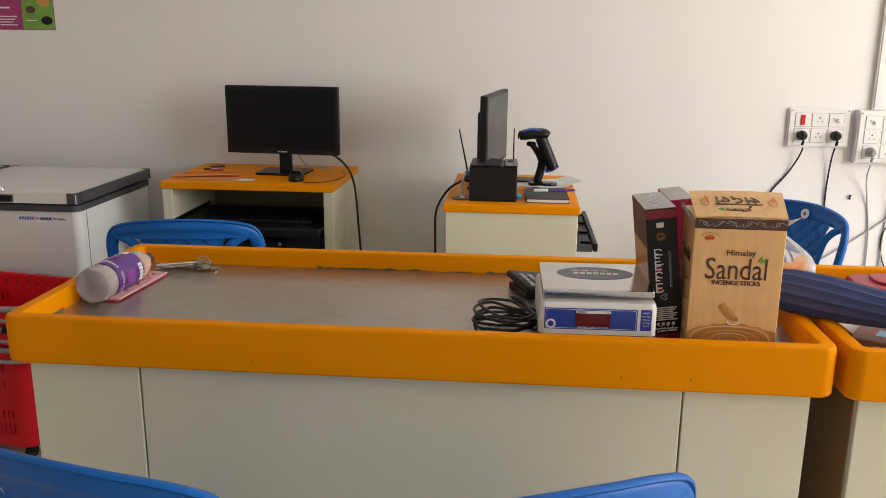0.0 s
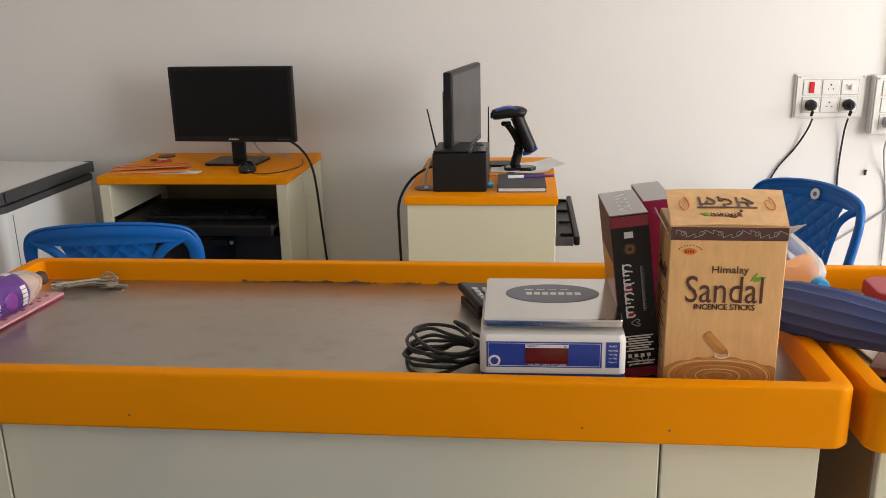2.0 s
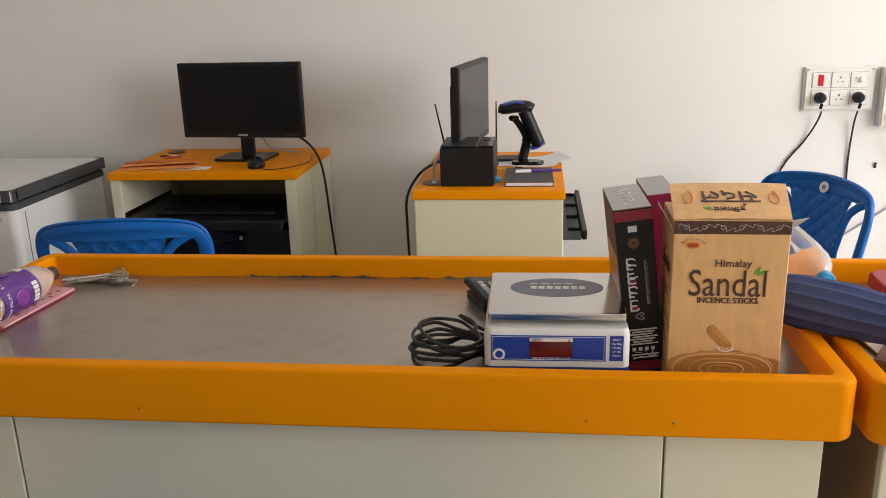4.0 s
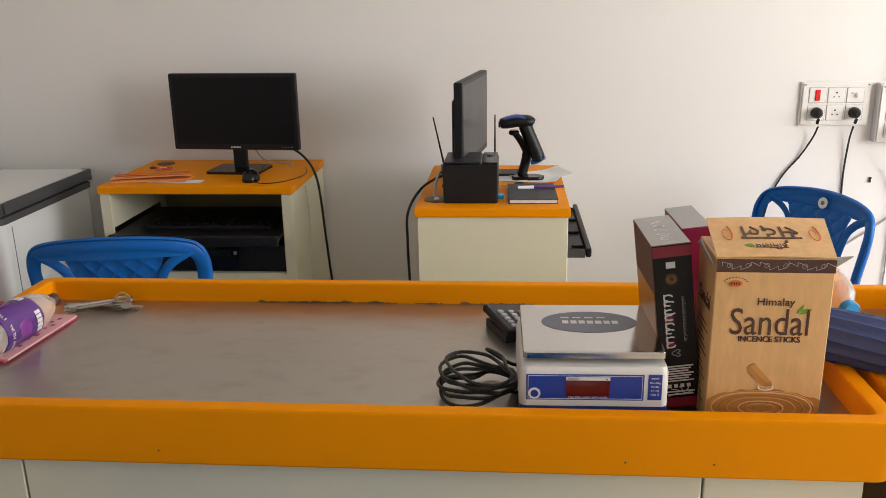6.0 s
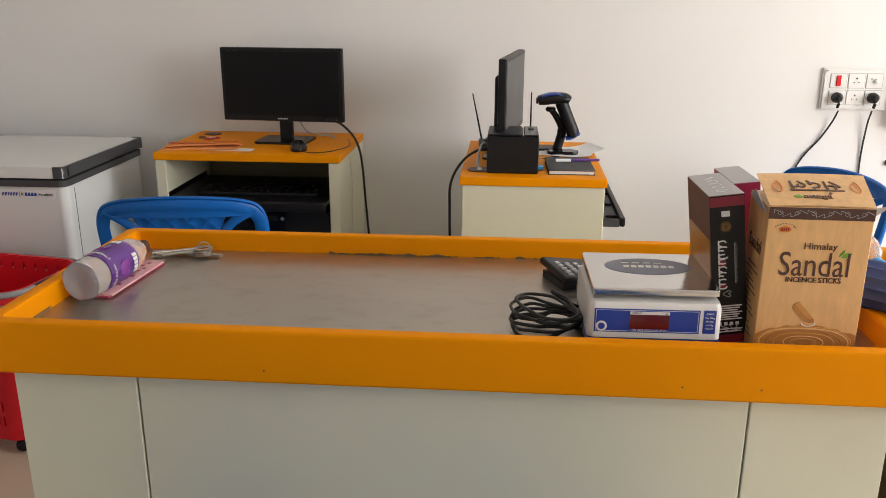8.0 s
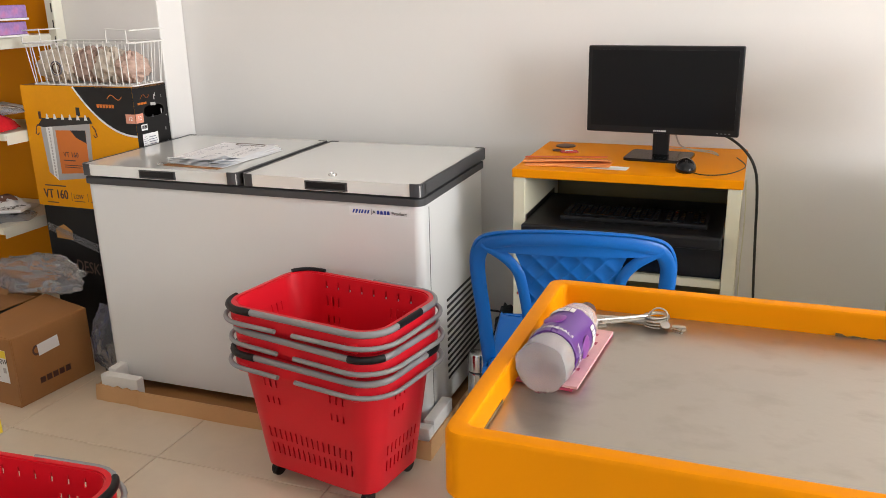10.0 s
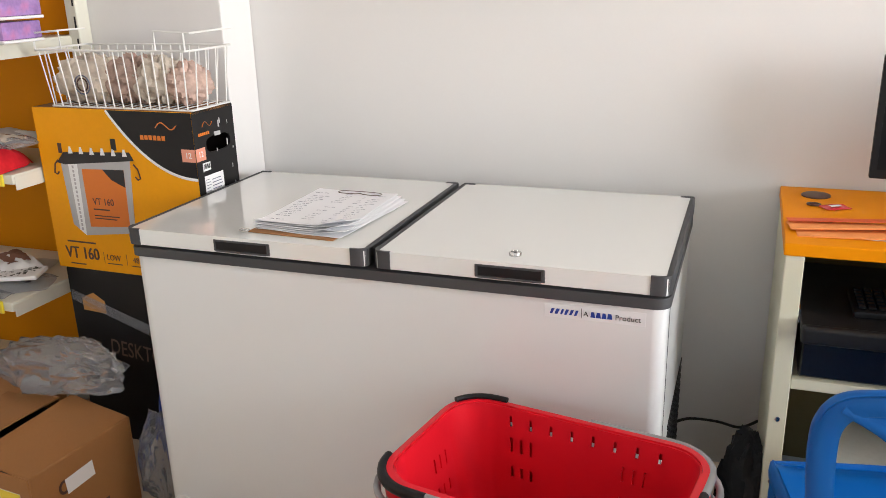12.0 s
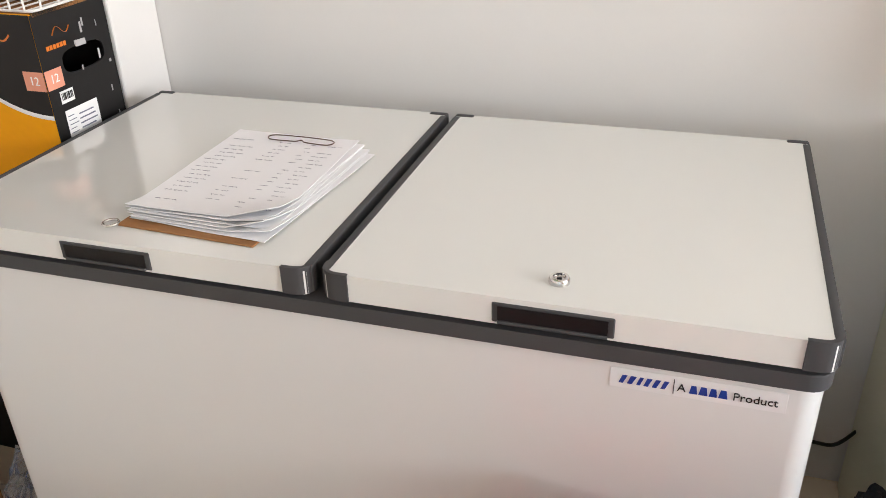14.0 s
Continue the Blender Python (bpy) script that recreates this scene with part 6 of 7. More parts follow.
for a in ((-0.14, 0.10, -0.08, -0.076), (-0.14, 0.10, 0.076, 0.08), (-0.14, -0.136, -0.076, 0.076), (0.096, 0.10, -0.076, 0.076)):
    part("wall_panel", box(*a, 0.0, 0.10), CARD, ob_, "", 0)
for s, tl in ((-1, 35), (1, -40)):
    part("flap", box(-0.14, 0.10, -0.002, 0.002, 0, 0.07, m=Matrix.Translation((0, s * 0.078, 0.10)) @ pose(0, 0, 0, s * 42)), CARD, ob_, "", 0)
part("divider", box(-0.03, -0.027, -0.075, 0.075, 0.004, 0.098), CARD, ob_, "", 0)

# ---- cartons beside the freezer ----


def battery_carton():
    w, d, h = 0.556, 0.19, 0.488
    c = thing("battery_carton", -3.123, 3.335, 0.5765, -1.0, "yellow and black battery carton with a hand hole", "carton")
    y0 = -d / 2
    # shell of separate walls, the end one cut by the hand hole
    fr = part("front_wall", box(-w / 2, w / 2, y0, y0 + 0.006, 0, h, 0.002, 1), YELLOW, c, "yellow printed card")
    part("rear_wall", box(-w / 2, w / 2, -y0 - 0.006, -y0, 0, h, 0.002, 1), BOXBLACK, c, "", 0)
    part("end_wall", box(-w / 2, -w / 2 + 0.006, y0 + 0.0062, -y0 - 0.0062, 0, h), BOXBLACK, c, "", 0)
    part("top_flap", box(-w / 2, w / 2, y0 + 0.0062, -y0 - 0.0062, h - 0.006, h), CARD, c, "", 0)
    part("bottom_wall", box(-w / 2 + 0.0065, w / 2 - 0.0065, y0 + 0.0062, -y0 - 0.0062, 0, 0.006), CARD, c, "", 0)
    # end wall with an oval hole
    bm = bmesh.new()
    X = w / 2
    def outer(a):
        ca, sa = math.cos(radians(a)), math.sin(radians(a))
        k = min((0.089 - 0.012 * (1 if ca > 0 else -1)) / max(abs(ca), 1e-6), (0.098 if sa > 0 else h - 0.105) / max(abs(sa), 1e-6))
        return (0.012 + k * ca, h - 0.098 + k * sa)
    angs = sorted(set(list(range(0, 360, 15)) + [round(math.degrees(math.atan2(dy, dx)) % 360, 3) for dx, dy in ((0.077, 0.098), (-0.101, 0.098), (-0.101, -(h - 0.105)), (0.077, -(h - 0.105)))]))
    inn = [bm.verts.new((X, 0.012 + 0.056 * math.copysign(abs(math.cos(radians(a))) ** 0.62, math.cos(radians(a))), h - 0.098 + 0.0225 * math.copysign(abs(math.sin(radians(a))) ** 0.62, math.sin(radians(a))))) for a in angs]
    out = [bm.verts.new((X, *outer(a))) for a in angs]
    for i in range(len(angs)):
        j = (i + 1) % len(angs)
        bm.faces.new((inn[i], inn[j], out[j], out[i]))
    en = part("end_wall", thicken(bm, 0.005), BOXBLACK, c, "scuffed black card with an oval hand hole", 0)
    part("torn_edge", crumple(box(X - 0.001, X + 0.003, -0.005, 0.022, h - 0.078, h - 0.066, 0.001, 1), 0.003, 0.012), BOXGREY, en)
    part("edge_print", box(X - 0.0002, X + 0.0005, y0 - 0.0002, y0 + 0.0065, 0.002, h - 0.002), BOXBLACK, fr, "", 0)
    # prints on the end: two marks, a barcode and an address label
    me = Matrix.Translation((X + 0.0005, 0, 0)) @ pose(0, 0, 0, 90, 0, 90)
    part("maker_mark", sweep([me @ Vector((-0.055 + 0.045 * t, h - 0.045 + 0.010 * math.sin(t * 6) + 0.012 * t, 0.0006)) for t in [k / 14 for k in range(15)]], 0.0013, 0.0004, seg=5), ORANGEP, en, "leaping animal outline in orange")
    part("maker_bars", flat_bars([(-0.075 + 0.0085 * i, -0.0685 + 0.0085 * i, h - 0.068, h - 0.060) for i in range(6)], me, 0.0006), ORANGEP, en, "", 0)
    pc_ = part("number_patch", flat_bars([(-0.094, -0.052, h - 0.135, h - 0.10)], me, 0.0006), PEACH, en, "peach number patch", 0)
    lettering("number", "12", 0.022, PAPER, pc_, me @ Matrix.Translation((-0.073, h - 0.1175, 0.0008)))
    bc = part("barcode_label", flat_bars([(-0.070, -0.036, h - 0.166, h - 0.143)], me, 0.0005), PAPER, en, "", 0)
    part("barcode", flat_bars([(-0.067 + 0.0032 * i, -0.0655 + 0.0032 * i + 0.0006 * (i % 3), h - 0.160, h - 0.147) for i in range(9)], me @ Matrix.Translation((0, 0, 0.0005)), 0.0004), INK, bc, "", 0)
    al = part("address_label", flat_bars([(-0.068, 0.018, h - 0.262, h - 0.180)], me, 0.0005), PAPER, en, "white address label", 0)
    part("label_print", flat_bars([(-0.064, -0.048 + 0.004 * (i % 3), h - 0.192 - 0.008 * i, h - 0.1905 - 0.008 * i) for i in range(8)] + [(-0.036, 0.004 + 0.003 * (i % 3), h - 0.196 - 0.009 * i, h - 0.1935 - 0.009 * i) for i in range(5)], me @ Matrix.Translation((0, 0, 0.0006)), 0.0004), PAPERB, al, "", 0)
    rs = random.Random(5)
    for i in range(14):
        yy, zz = rs.uniform(0.0, 0.08), rs.uniform(0.18, h - 0.02)
        part("scuff", flat_bars([(yy, yy + rs.uniform(0.002, 0.006), zz - rs.uniform(0.004, 0.02), zz)], me, 0.0003), BOXGREY, en, "", 0)
    # front: black sweep with a pale edge, patches, picture of the battery and words
    mf = front(0, y0 - 0.0003, 0)
    cur = [(-0.009 + 0.286 * t, h - 0.002 - 0.182 * (1 - (1 - t) ** 2.1)) for t in [k / 18 for k in range(19)]]
    part("black_sweep", prism([(w / 2 - 0.001, h - 0.001), (-0.0095, h - 0.001)] + cur + [(w / 2 - 0.001, cur[-1][1])], 0, 0.0004, m=mf), BOXBLACK, fr, "black printed corner", 0)
    part("sweep_edge", sweep([mf @ Vector((x, z, 0.0004)) for x, z in cur], 0.004, 0.0006, seg=6, up=(0, 1, 0)), PAPER, fr)
    part("maker_mark", sweep([mf @ Vector((0.155 + 0.07 * t, h - 0.045 + 0.012 * math.sin(t * 6) + 0.012 * t, 0.0008)) for t in [k / 14 for k in range(15)]], 0.0018, 0.0005, seg=5, up=(0, 1, 0)), ORANGEP, fr, "leaping animal outline in orange")
    part("maker_bars", flat_bars([(0.10 + 0.0145 * i, 0.111 + 0.0145 * i, h - 0.079, h - 0.066) for i in range(6)], mf, 0.0007), ORANGEP, fr, "", 0)
    p2 = part("number_patch", flat_bars([(w / 2 - 0.045, w / 2 - 0.001, h - 0.135, h - 0.10)], mf, 0.0007), PEACH, fr, "peach number patch", 0)
    lettering("number", "12", 0.022, PAPER, p2, mf @ Matrix.Translation((w / 2 - 0.023, h - 0.1175, 0.001)))
    # the pictured battery, in low relief
    mg = mf @ Matrix.Translation((0.030, -0.030, 0)) @ Matrix.Diagonal((1.08, 1.04, 1, 1))
    bt = part("battery_print", prism([(-0.205, 0.165), (-0.165, 0.135), (0.005, 0.155), (0.02, 0.365), (-0.215, 0.355)], 0, 0.0006, m=mg), BOXGREY, fr, "printed picture of a grey battery", 0)
    part("battery_side", prism([(-0.185, 0.15), (-0.165, 0.135), (-0.158, 0.352), (-0.19, 0.353)], 0.0006, 0.0009, m=mg), PAPER, bt, "", 0)
    part("battery_lid", prism([(-0.226, 0.345), (-0.20, 0.375), (0.022, 0.385), (0.034, 0.362), (-0.20, 0.340)], 0.0006, 0.001, m=mg), INK, bt, "", 0)
    for i in range(6):
        part("cell_cap", prism([(-0.182 + 0.036 * i, 0.372), (-0.166 + 0.036 * i, 0.373), (-0.172 + 0.036 * i, 0.392), (-0.177 + 0.036 * i, 0.392)], 0.001, 0.0014, m=mg), PAPER, bt, "", 0)
    part("terminal", flat_bars([(-0.215, -0.203, 0.372, 0.400)], mg, 0.0014), BROWN, bt, "", 0)
    part("terminal", flat_bars([(-0.034, -0.018, 0.388, 0.420)], mg, 0.0014), INK, bt, "", 0)
    part("battery_label", prism([(-0.145, 0.162), (-0.010, 0.172), (-0.004, 0.335), (-0.145, 0.330)], 0.0009, 0.0012, m=mg), ORANGEP, bt, "orange label in the picture", 0)
    part("label_corner", prism([(-0.075, 0.3325), (-0.004, 0.335), (-0.006, 0.285), (-0.05, 0.305)], 0.0013, 0.0015, m=mg), INK, bt, "", 0)
    lettering("label_word", "VT 160", 0.028, BROWN, bt, mg @ Matrix.Translation((-0.088, 0.238, 0.0016)), squeeze=0.85)
    part("label_print", flat_bars([(-0.125, -0.07, 0.214, 0.218), (-0.125, -0.04, 0.196, 0.199), (-0.125, -0.05, 0.188, 0.191)], mg @ Matrix.Translation((0, 0, 0.0013)), 0.0003), BROWN, bt, "", 0)
    for s, x_ in ((-1, -0.222), (1, 0.030)):
        part("carry_loop", sweep([mg @ Vector((x_ + s * 0.018 * t2, 0.352 - 0.042 * t1, 0.0012)) for t1, t2 in ((0, 0), (0.3, 0.7), (0.9, 1), (1, 0.5), (0.8, 0.1))], 0.0028, 0.0005, seg=5, up=(0, 1, 0)), BROWN, bt)
    part("battery_lines", flat_bars([(-0.178, -0.172, 0.15 + 0.012 * i, 0.158 + 0.012 * i) for i in range(16)], mg @ Matrix.Translation((0, 0, 0.0009)), 0.0003), BOXGREY, bt, "", 0)
    for k in range(3):
        lettering("product_word", "VT 160", 0.053, BROWN, fr, mf @ Matrix.Translation((-0.178 + 0.0012 * k, 0.050, 0.0004 + 0.0001 * k)), squeeze=0.80)
    lettering("product_word", "LOW", 0.026, BROWN, fr, mf @ Matrix.Translation((-0.060, 0.046, 0.0004)), squeeze=0.85)
    lettering("product_word", "48", 0.026, BROWN, fr, mf @ Matrix.Translation((0.022, 0.046, 0.0004)), squeeze=0.85)
    part("product_line", flat_bars([(-0.228, -0.12, 0.084, 0.089), (-0.228, -0.17, 0.014, 0.018), (-0.085, -0.03, 0.026, 0.029), (0.002, 0.07, 0.026, 0.029), (-0.097, -0.0955, 0.028, 0.062), (-0.013, -0.0115, 0.028, 0.062)], mf, 0.0004), BROWN, fr, "", 0)
    return c


battery_carton()
dc = thing("desktop_carton", -3.11, 3.37, 0, 0, "black desktop computer carton under the battery carton", "carton")
part("carton", box(-0.27, 0.26, -0.125, 0.125, 0, 0.576, 0.004, 2), BOXBLACK, dc, "black printed card")
md = front(0, -0.1255, 0)
lettering("product_word", "DESKTOP", 0.072, DIMPRINT, dc, md @ Matrix.Translation((-0.035, 0.315, 0.0)) @ pose(0, 0, 0, 0, 0, -5), squeeze=0.72)
part("maker_patch", prism([(-0.225, 0.44), (-0.14, 0.435), (-0.14, 0.475), (-0.18, 0.50), (-0.225, 0.48)], 0, 0.0005, m=md), GOLD, dc, "", 0)
part("tape", thicken(grid(12, 3, lambda u, v: md @ Vector((-0.262 + 0.50 * u, 0.47 - 0.16 * u + 0.035 * v, 0.0012 + 0.003 * noise.noise(Vector((u * 9, v * 2, 1)))))), 0.0006), FILMP, dc, "clear packing tape", 40)

lc = thing("bulb_carton", -3.225, 2.843, 0, -5.0, "brown bulb carton with open flaps on the floor", "carton")
W2, D2, H2 = 0.45, 0.335, 0.262
for nm, a in (("front_wall", (-W2 / 2, W2 / 2, -D2 / 2, -D2 / 2 + 0.006)), ("rear_wall", (-W2 / 2, W2 / 2, D2 / 2 - 0.006, D2 / 2)), ("end_wall", (-W2 / 2, -W2 / 2 + 0.006, -D2 / 2 + 0.0062, D2 / 2 - 0.0062)), ("end_wall", (W2 / 2 - 0.006, W2 / 2, -D2 / 2 + 0.0062, D2 / 2 - 0.0062))):
    part(nm, box(*a, 0, H2, 0.002, 1), CARD, lc)
part("bottom_wall", box(-W2 / 2 + 0.0065, W2 / 2 - 0.0065, -D2 / 2 + 0.0065, D2 / 2 - 0.0065, 0, 0.006), CARD, lc, "", 0)
part("inside", box(-W2 / 2 + 0.007, W2 / 2 - 0.007, -D2 / 2 + 0.007, D2 / 2 - 0.007, 0.05, 0.225), BLACK, lc, "", 0)
bm = grid(10, 5, lambda u, v: Vector((W2 / 2 - 0.002 - 0.205 * v, -D2 / 2 + 0.004 + (D2 - 0.008) * u, H2 + 0.002 + 0.028 * v * (0.4 + 0.6 * u) + 0.003 * noise.noise(Vector((u * 4, v * 3, 2))))))
part("flap", thicken(bm, 0.004), CARD, lc, "raised cardboard flap", 40)
bm = grid(10, 5, lambda u, v: Vector((-W2 / 2 + 0.002 + 0.19 * v, -D2 / 2 + 0.004 + (D2 - 0.008) * u, H2 + 0.002 + 0.010 * v + 0.003 * noise.noise(Vector((u * 4, v * 3, 9))))))
part("flap", thicken(bm, 0.004), CARD, lc, "raised cardboard flap", 40)
mf = front(0, -D2 / 2 - 0.0003, 0)
lb = part("product_label", flat_bars([(0.075, 0.19, 0.09, 0.215)], mf, 0.0006), PAPER, lc, "white and yellow product label", 0)
part("label_band", flat_bars([(0.075, 0.19, 0.185, 0.214)], mf @ Matrix.Translation((0, 0, 0.0006)), 0.0004), PRICE, lb, "", 0)
lettering("label_word", "10W", 0.030, INK, lb, mf @ Matrix.Translation((0.169, 0.170, 0.0008)), squeeze=0.8)
part("label_print", flat_bars([(0.081, 0.145 - 0.008 * (i % 3), 0.168 - 0.010 * i, 0.172 - 0.010 * i) for i in range(7)] + [(0.167, 0.183, 0.128, 0.148), (0.085, 0.115, 0.18, 0.20)], mf @ Matrix.Translation((0, 0, 0.001)), 0.0003), BOXGREY, lb, "", 0)
for k in (-1, 0):
    bulb = [(-0.03 + 0.085 * k + 0.028 * math.sin(radians(a)) * (1 if abs(a) < 130 else 0.62), 0.15 + 0.034 * math.cos(radians(a)) - (0.03 if abs(a) > 150 else 0)) for a in range(-165, 166, 15)]
    part("bulb_drawing", sweep([mf @ Vector((x, z, 0.0004)) for x, z in bulb], 0.0014, 0.0004, seg=5, closed=True, up=(0, 1, 0)), BROWN, lc)
part("string", sweep([mf @ Vector((0.09 + 0.002 * math.sin(k), 0.262 - 0.026 * k, 0.002)) for k in range(11)], 0.0025, seg=6), PINK, lc)
me = Matrix.Translation((W2 / 2 + 0.0003, 0, 0)) @ pose(0, 0, 0, 90, 0, 90)
part("sticker", flat_bars([(-0.045, 0.045, -0.022, 0.022)], me @ Matrix.Translation((-0.02, 0.185, 0.0006)) @ pose(0, 0, 0, 0, 0, 4), 0.0005), PAPER, lc, "white paper sticker", 0)
part("maker_mark", sweep([me @ Vector((-0.07 + 0.014 * math.cos(radians(a)), 0.185 + 0.016 * math.sin(radians(a)), 0.0004)) for a in range(60, 330, 18)], 0.004, 0.0004, seg=6, up=(1, 0, 0)), BROWN, lc)
part("handling_mark", flat_bars([(-0.075 + 0.028 * i, -0.053 + 0.028 * i, 0.055, 0.078) for i in range(5)], me, 0.0004), BROWN, lc, "", 0)


def bag(name, x, y, z, w, d, h, material, label, category, seed, n=22):
    """A crumpled, slumped bag standing on its base."""
    c = thing(name, x, y, z, 0, label, category)
    bm = bmesh.new()
    bmesh.ops.create_uvsphere(bm, u_segments=n * 2, v_segments=n, radius=1)
    for v in bm.verts:
        q = v.co.copy()
        f = 1 + 0.30 * noise.noise(q * 1.7 + Vector((seed, 0, 0))) + 0.16 * noise.noise(q * 5 + Vector((0, seed, 0))) + 0.10 * noise.noise(q * 12 + Vector((0, 0, seed))) + 0.05 * noise.noise(q * 25 + Vector((seed, 0, seed)))
        v.co = Vector((q.x * w / 2 * f, q.y * d / 2 * f, max(0.0, 0.5 * h + q.z * h / 2 * f)))
    part("sack", bm, material, c, "", 35)
    return c


bag("plastic_bag", -3.27, 3.04, 0.285, 0.46, 0.19, 0.14, FILMP, "crumpled clear plastic bag on the bulb carton", "bag", 3.0)
bag("plastic_bag", -2.90, 3.02, 0.0, 0.13, 0.18, 0.27, FILMP, "clear plastic bag squeezed beside the freezer", "bag", 8.0)
bag("blue_bag", -2.93, 3.14, 0.0, 0.12, 0.14, 0.33, DARKBLUE, "blue and white plastic bag beside the freezer", "bag", 5.0)
bag("cloth_bag", -1.375, 3.235, 0.0, 0.155, 0.16, 0.34, CLOTHK, "black cloth bag slumped beside the desk", "bag", 1.5)

th = thing("steel_flask", -1.450, 3.085, 0, 0, "brushed steel vacuum flask standing on the floor", "flask")
part("body", lathe([(0.029, 0), (0.0325, 0.003), (0.0325, 0.175), (0.0315, 0.180)], 28), CHROME, th, "", 40)
part("collar", lathe([(0.0305, 0.1802), (0.0305, 0.186)], 28), GREY, th, "", 40)
part("cup", lathe([(0.0322, 0.1862), (0.0322, 0.235), (0.029, 0.245), (0.018, 0.249)], 28), CHROME, th, "", 40)
fc = thing("freezer_cable", 0, 0, 0, 0, "black power cable running from the freezer", "cable")
part("cord", sweep(smooth_path([(-1.575, 3.44, 0.235), (-1.53, 3.47, 0.24), (-1.46, 3.52, 0.215), (-1.40, 3.56, 0.185), (-1.352, 3.62, 0.18)], 8), 0.004, seg=8), CABLEB, fc)

# ---- wire basket with cloths ----
wb = thing("wire_basket", -3.088, 3.335, 1.0655, -1.0, "white coated wire basket on the battery carton", "basket")
bw, bd_, bh, fl = 0.490, 0.175, 0.16, 0.014
def rail(z, ex, r, name="rail"):
    o = rrect(bw + ex * 2, bd_ + ex * 2, 0.012, 3)
    part(name, sweep([(x, y, z) for x, y in o], r, seg=6, closed=True), WIRE, wb)
rail(0.003, 0.0, 0.0026)
rail(bh, fl, 0.0032, "top_rail")
for i in range(16):
    x_ = -bw / 2 + bw * (i + 0.5) / 16
    for s in (-1, 1):
        part("wire", sweep([(x_, s * bd_ / 2, 0.003), (x_ * (1 + 2 * fl / bw), s * (bd_ / 2 + fl), bh)], 0.002, seg=6), WIRE, wb)
    part("wire", sweep([(x_, -bd_ / 2, 0.003), (x_, bd_ / 2, 0.003)], 0.0018, seg=5), WIRE, wb)
for i in range(4):
    y_ = -bd_ / 2 + bd_ * (i + 0.5) / 4
    for s in (-1, 1):
        part("wire", sweep([(s * bw / 2, y_, 0.003), (s * (bw / 2 + fl), y_, bh)], 0.002, seg=6), WIRE, wb)
for s in (-1, 1):
    xa = s * (bw / 2 + fl)
    xi = s * (bw / 2 - 0.085)
    part("stacking_loop", sweep([(xi, -bd_ / 2 - fl, bh), (xi, -bd_ / 2 - fl, bh + 0.052), (xa + s * 0.012, -bd_ / 2 - fl, bh + 0.046), (xa, bd_ / 2 + fl, bh + 0.046)], 0.0028, seg=6), WIRE, wb)
    part("stacking_post", sweep([(xa - s * 0.006, -bd_ / 2 - fl, bh), (xa - s * 0.006, -bd_ / 2 - fl, bh + 0.046)], 0.0028, seg=6), WIRE, wb)


def cloth(x, y, z, w, d, h, material, label, seed, rz=0):
    c = thing("folded_cloth", x, y, z, rz, label, "cloth", "cloths in the wire basket")
    bm = bmesh.new()
    bmesh.ops.create_uvsphere(bm, u_segments=40, v_segments=24, radius=1)
    for v in bm.verts:
        q = v.co.copy()
        f = 1 + 0.20 * noise.noise(q * 2.1 + Vector((seed, 0, 0))) + 0.20 * noise.noise(Vector((q.x * 6, q.y * 4, q.z * 3 + seed))) + 0.15 * noise.noise(q * 11 + Vector((0, seed, 0)))
        v.co = Vector((q.x * w / 2 * f, q.y * d / 2 * min(1.12, f), max(0.0, h / 2 + q.z * h / 2 * f)))
    part("fold", bm, material, c, "", 40)
    return c


CB = 1.0655 + 0.006
cloth(-3.235, 3.33, CB, 0.25, 0.135, 0.13, BEIGE, "pale printed cotton cloth rolled in the wire basket", 2.0)
cloth(-3.095, 3.335, CB, 0.17, 0.13, 0.13, ROSE, "rose patterned cloth crumpled in the wire basket", 4.0)
cloth(-3.00, 3.33, CB, 0.16, 0.13, 0.13, BEIGE, "beige flowered cloth crumpled in the wire basket", 6.5)
cloth(-2.915, 3.335, CB, 0.12, 0.13, 0.115, ROSE, "brown patterned cloth crumpled in the wire basket", 9.0)
rg_ = thing("cloth_print", -3.215, 3.262, CB + 0.058, 0, "dark round print on pale cloth", "print")
for r_ in (0.018, 0.026):
    part("print_ring", sweep([(r_ * math.cos(radians(a)), -0.004, r_ * math.sin(radians(a))) for a in range(0, 360, 15)], 0.0022, seg=6, closed=True, up=(0, 1, 0)), SLATE if r_ > 0.02 else BROWN, rg_)

# ---- clipboard on the freezer ----
cp_ = thing("clipboard", -2.396, 3.128, 0.8422, -3, "brown clipboard holding handwritten paper sheets", "clipboard")
part("board", box(-0.114, 0.112, -0.177, 0.174, 0, 0.003, 0.001, 1), CARD, cp_, "worn brown hardboard")
for i in range(6):
    dx, dy, rz_ = (0.014 - 0.005 * i, 0.006 + 0.0035 * i, (-2.0, 1.2, -0.6, 2.4, 0.8, 3.4)[i])
    bm = grid(18, 20, lambda u, v: pose(dx, dy, 0.0038 + 0.0019 * i, 0, 0, rz_) @ Vector(((u - 0.5) * 0.230, (v - 0.5) * 0.335, 0.030 * max(0, u - 0.72) * max(0, 0.30 - v) * 4 * (i % 3) + 0.035 * max(0, 0.14 - v) ** 1.3 * (i + 1) * 0.5 + 0.010 * max(0, 0.2 - u) * (i % 2) + 0.0016 * noise.noise(Vector((u * 2.5, v * 2.5, i))))))
    part("sheet", thicken(bm, 0.0008), SHEETS, cp_, "", 50)
rs = random.Random(21)
bars = []
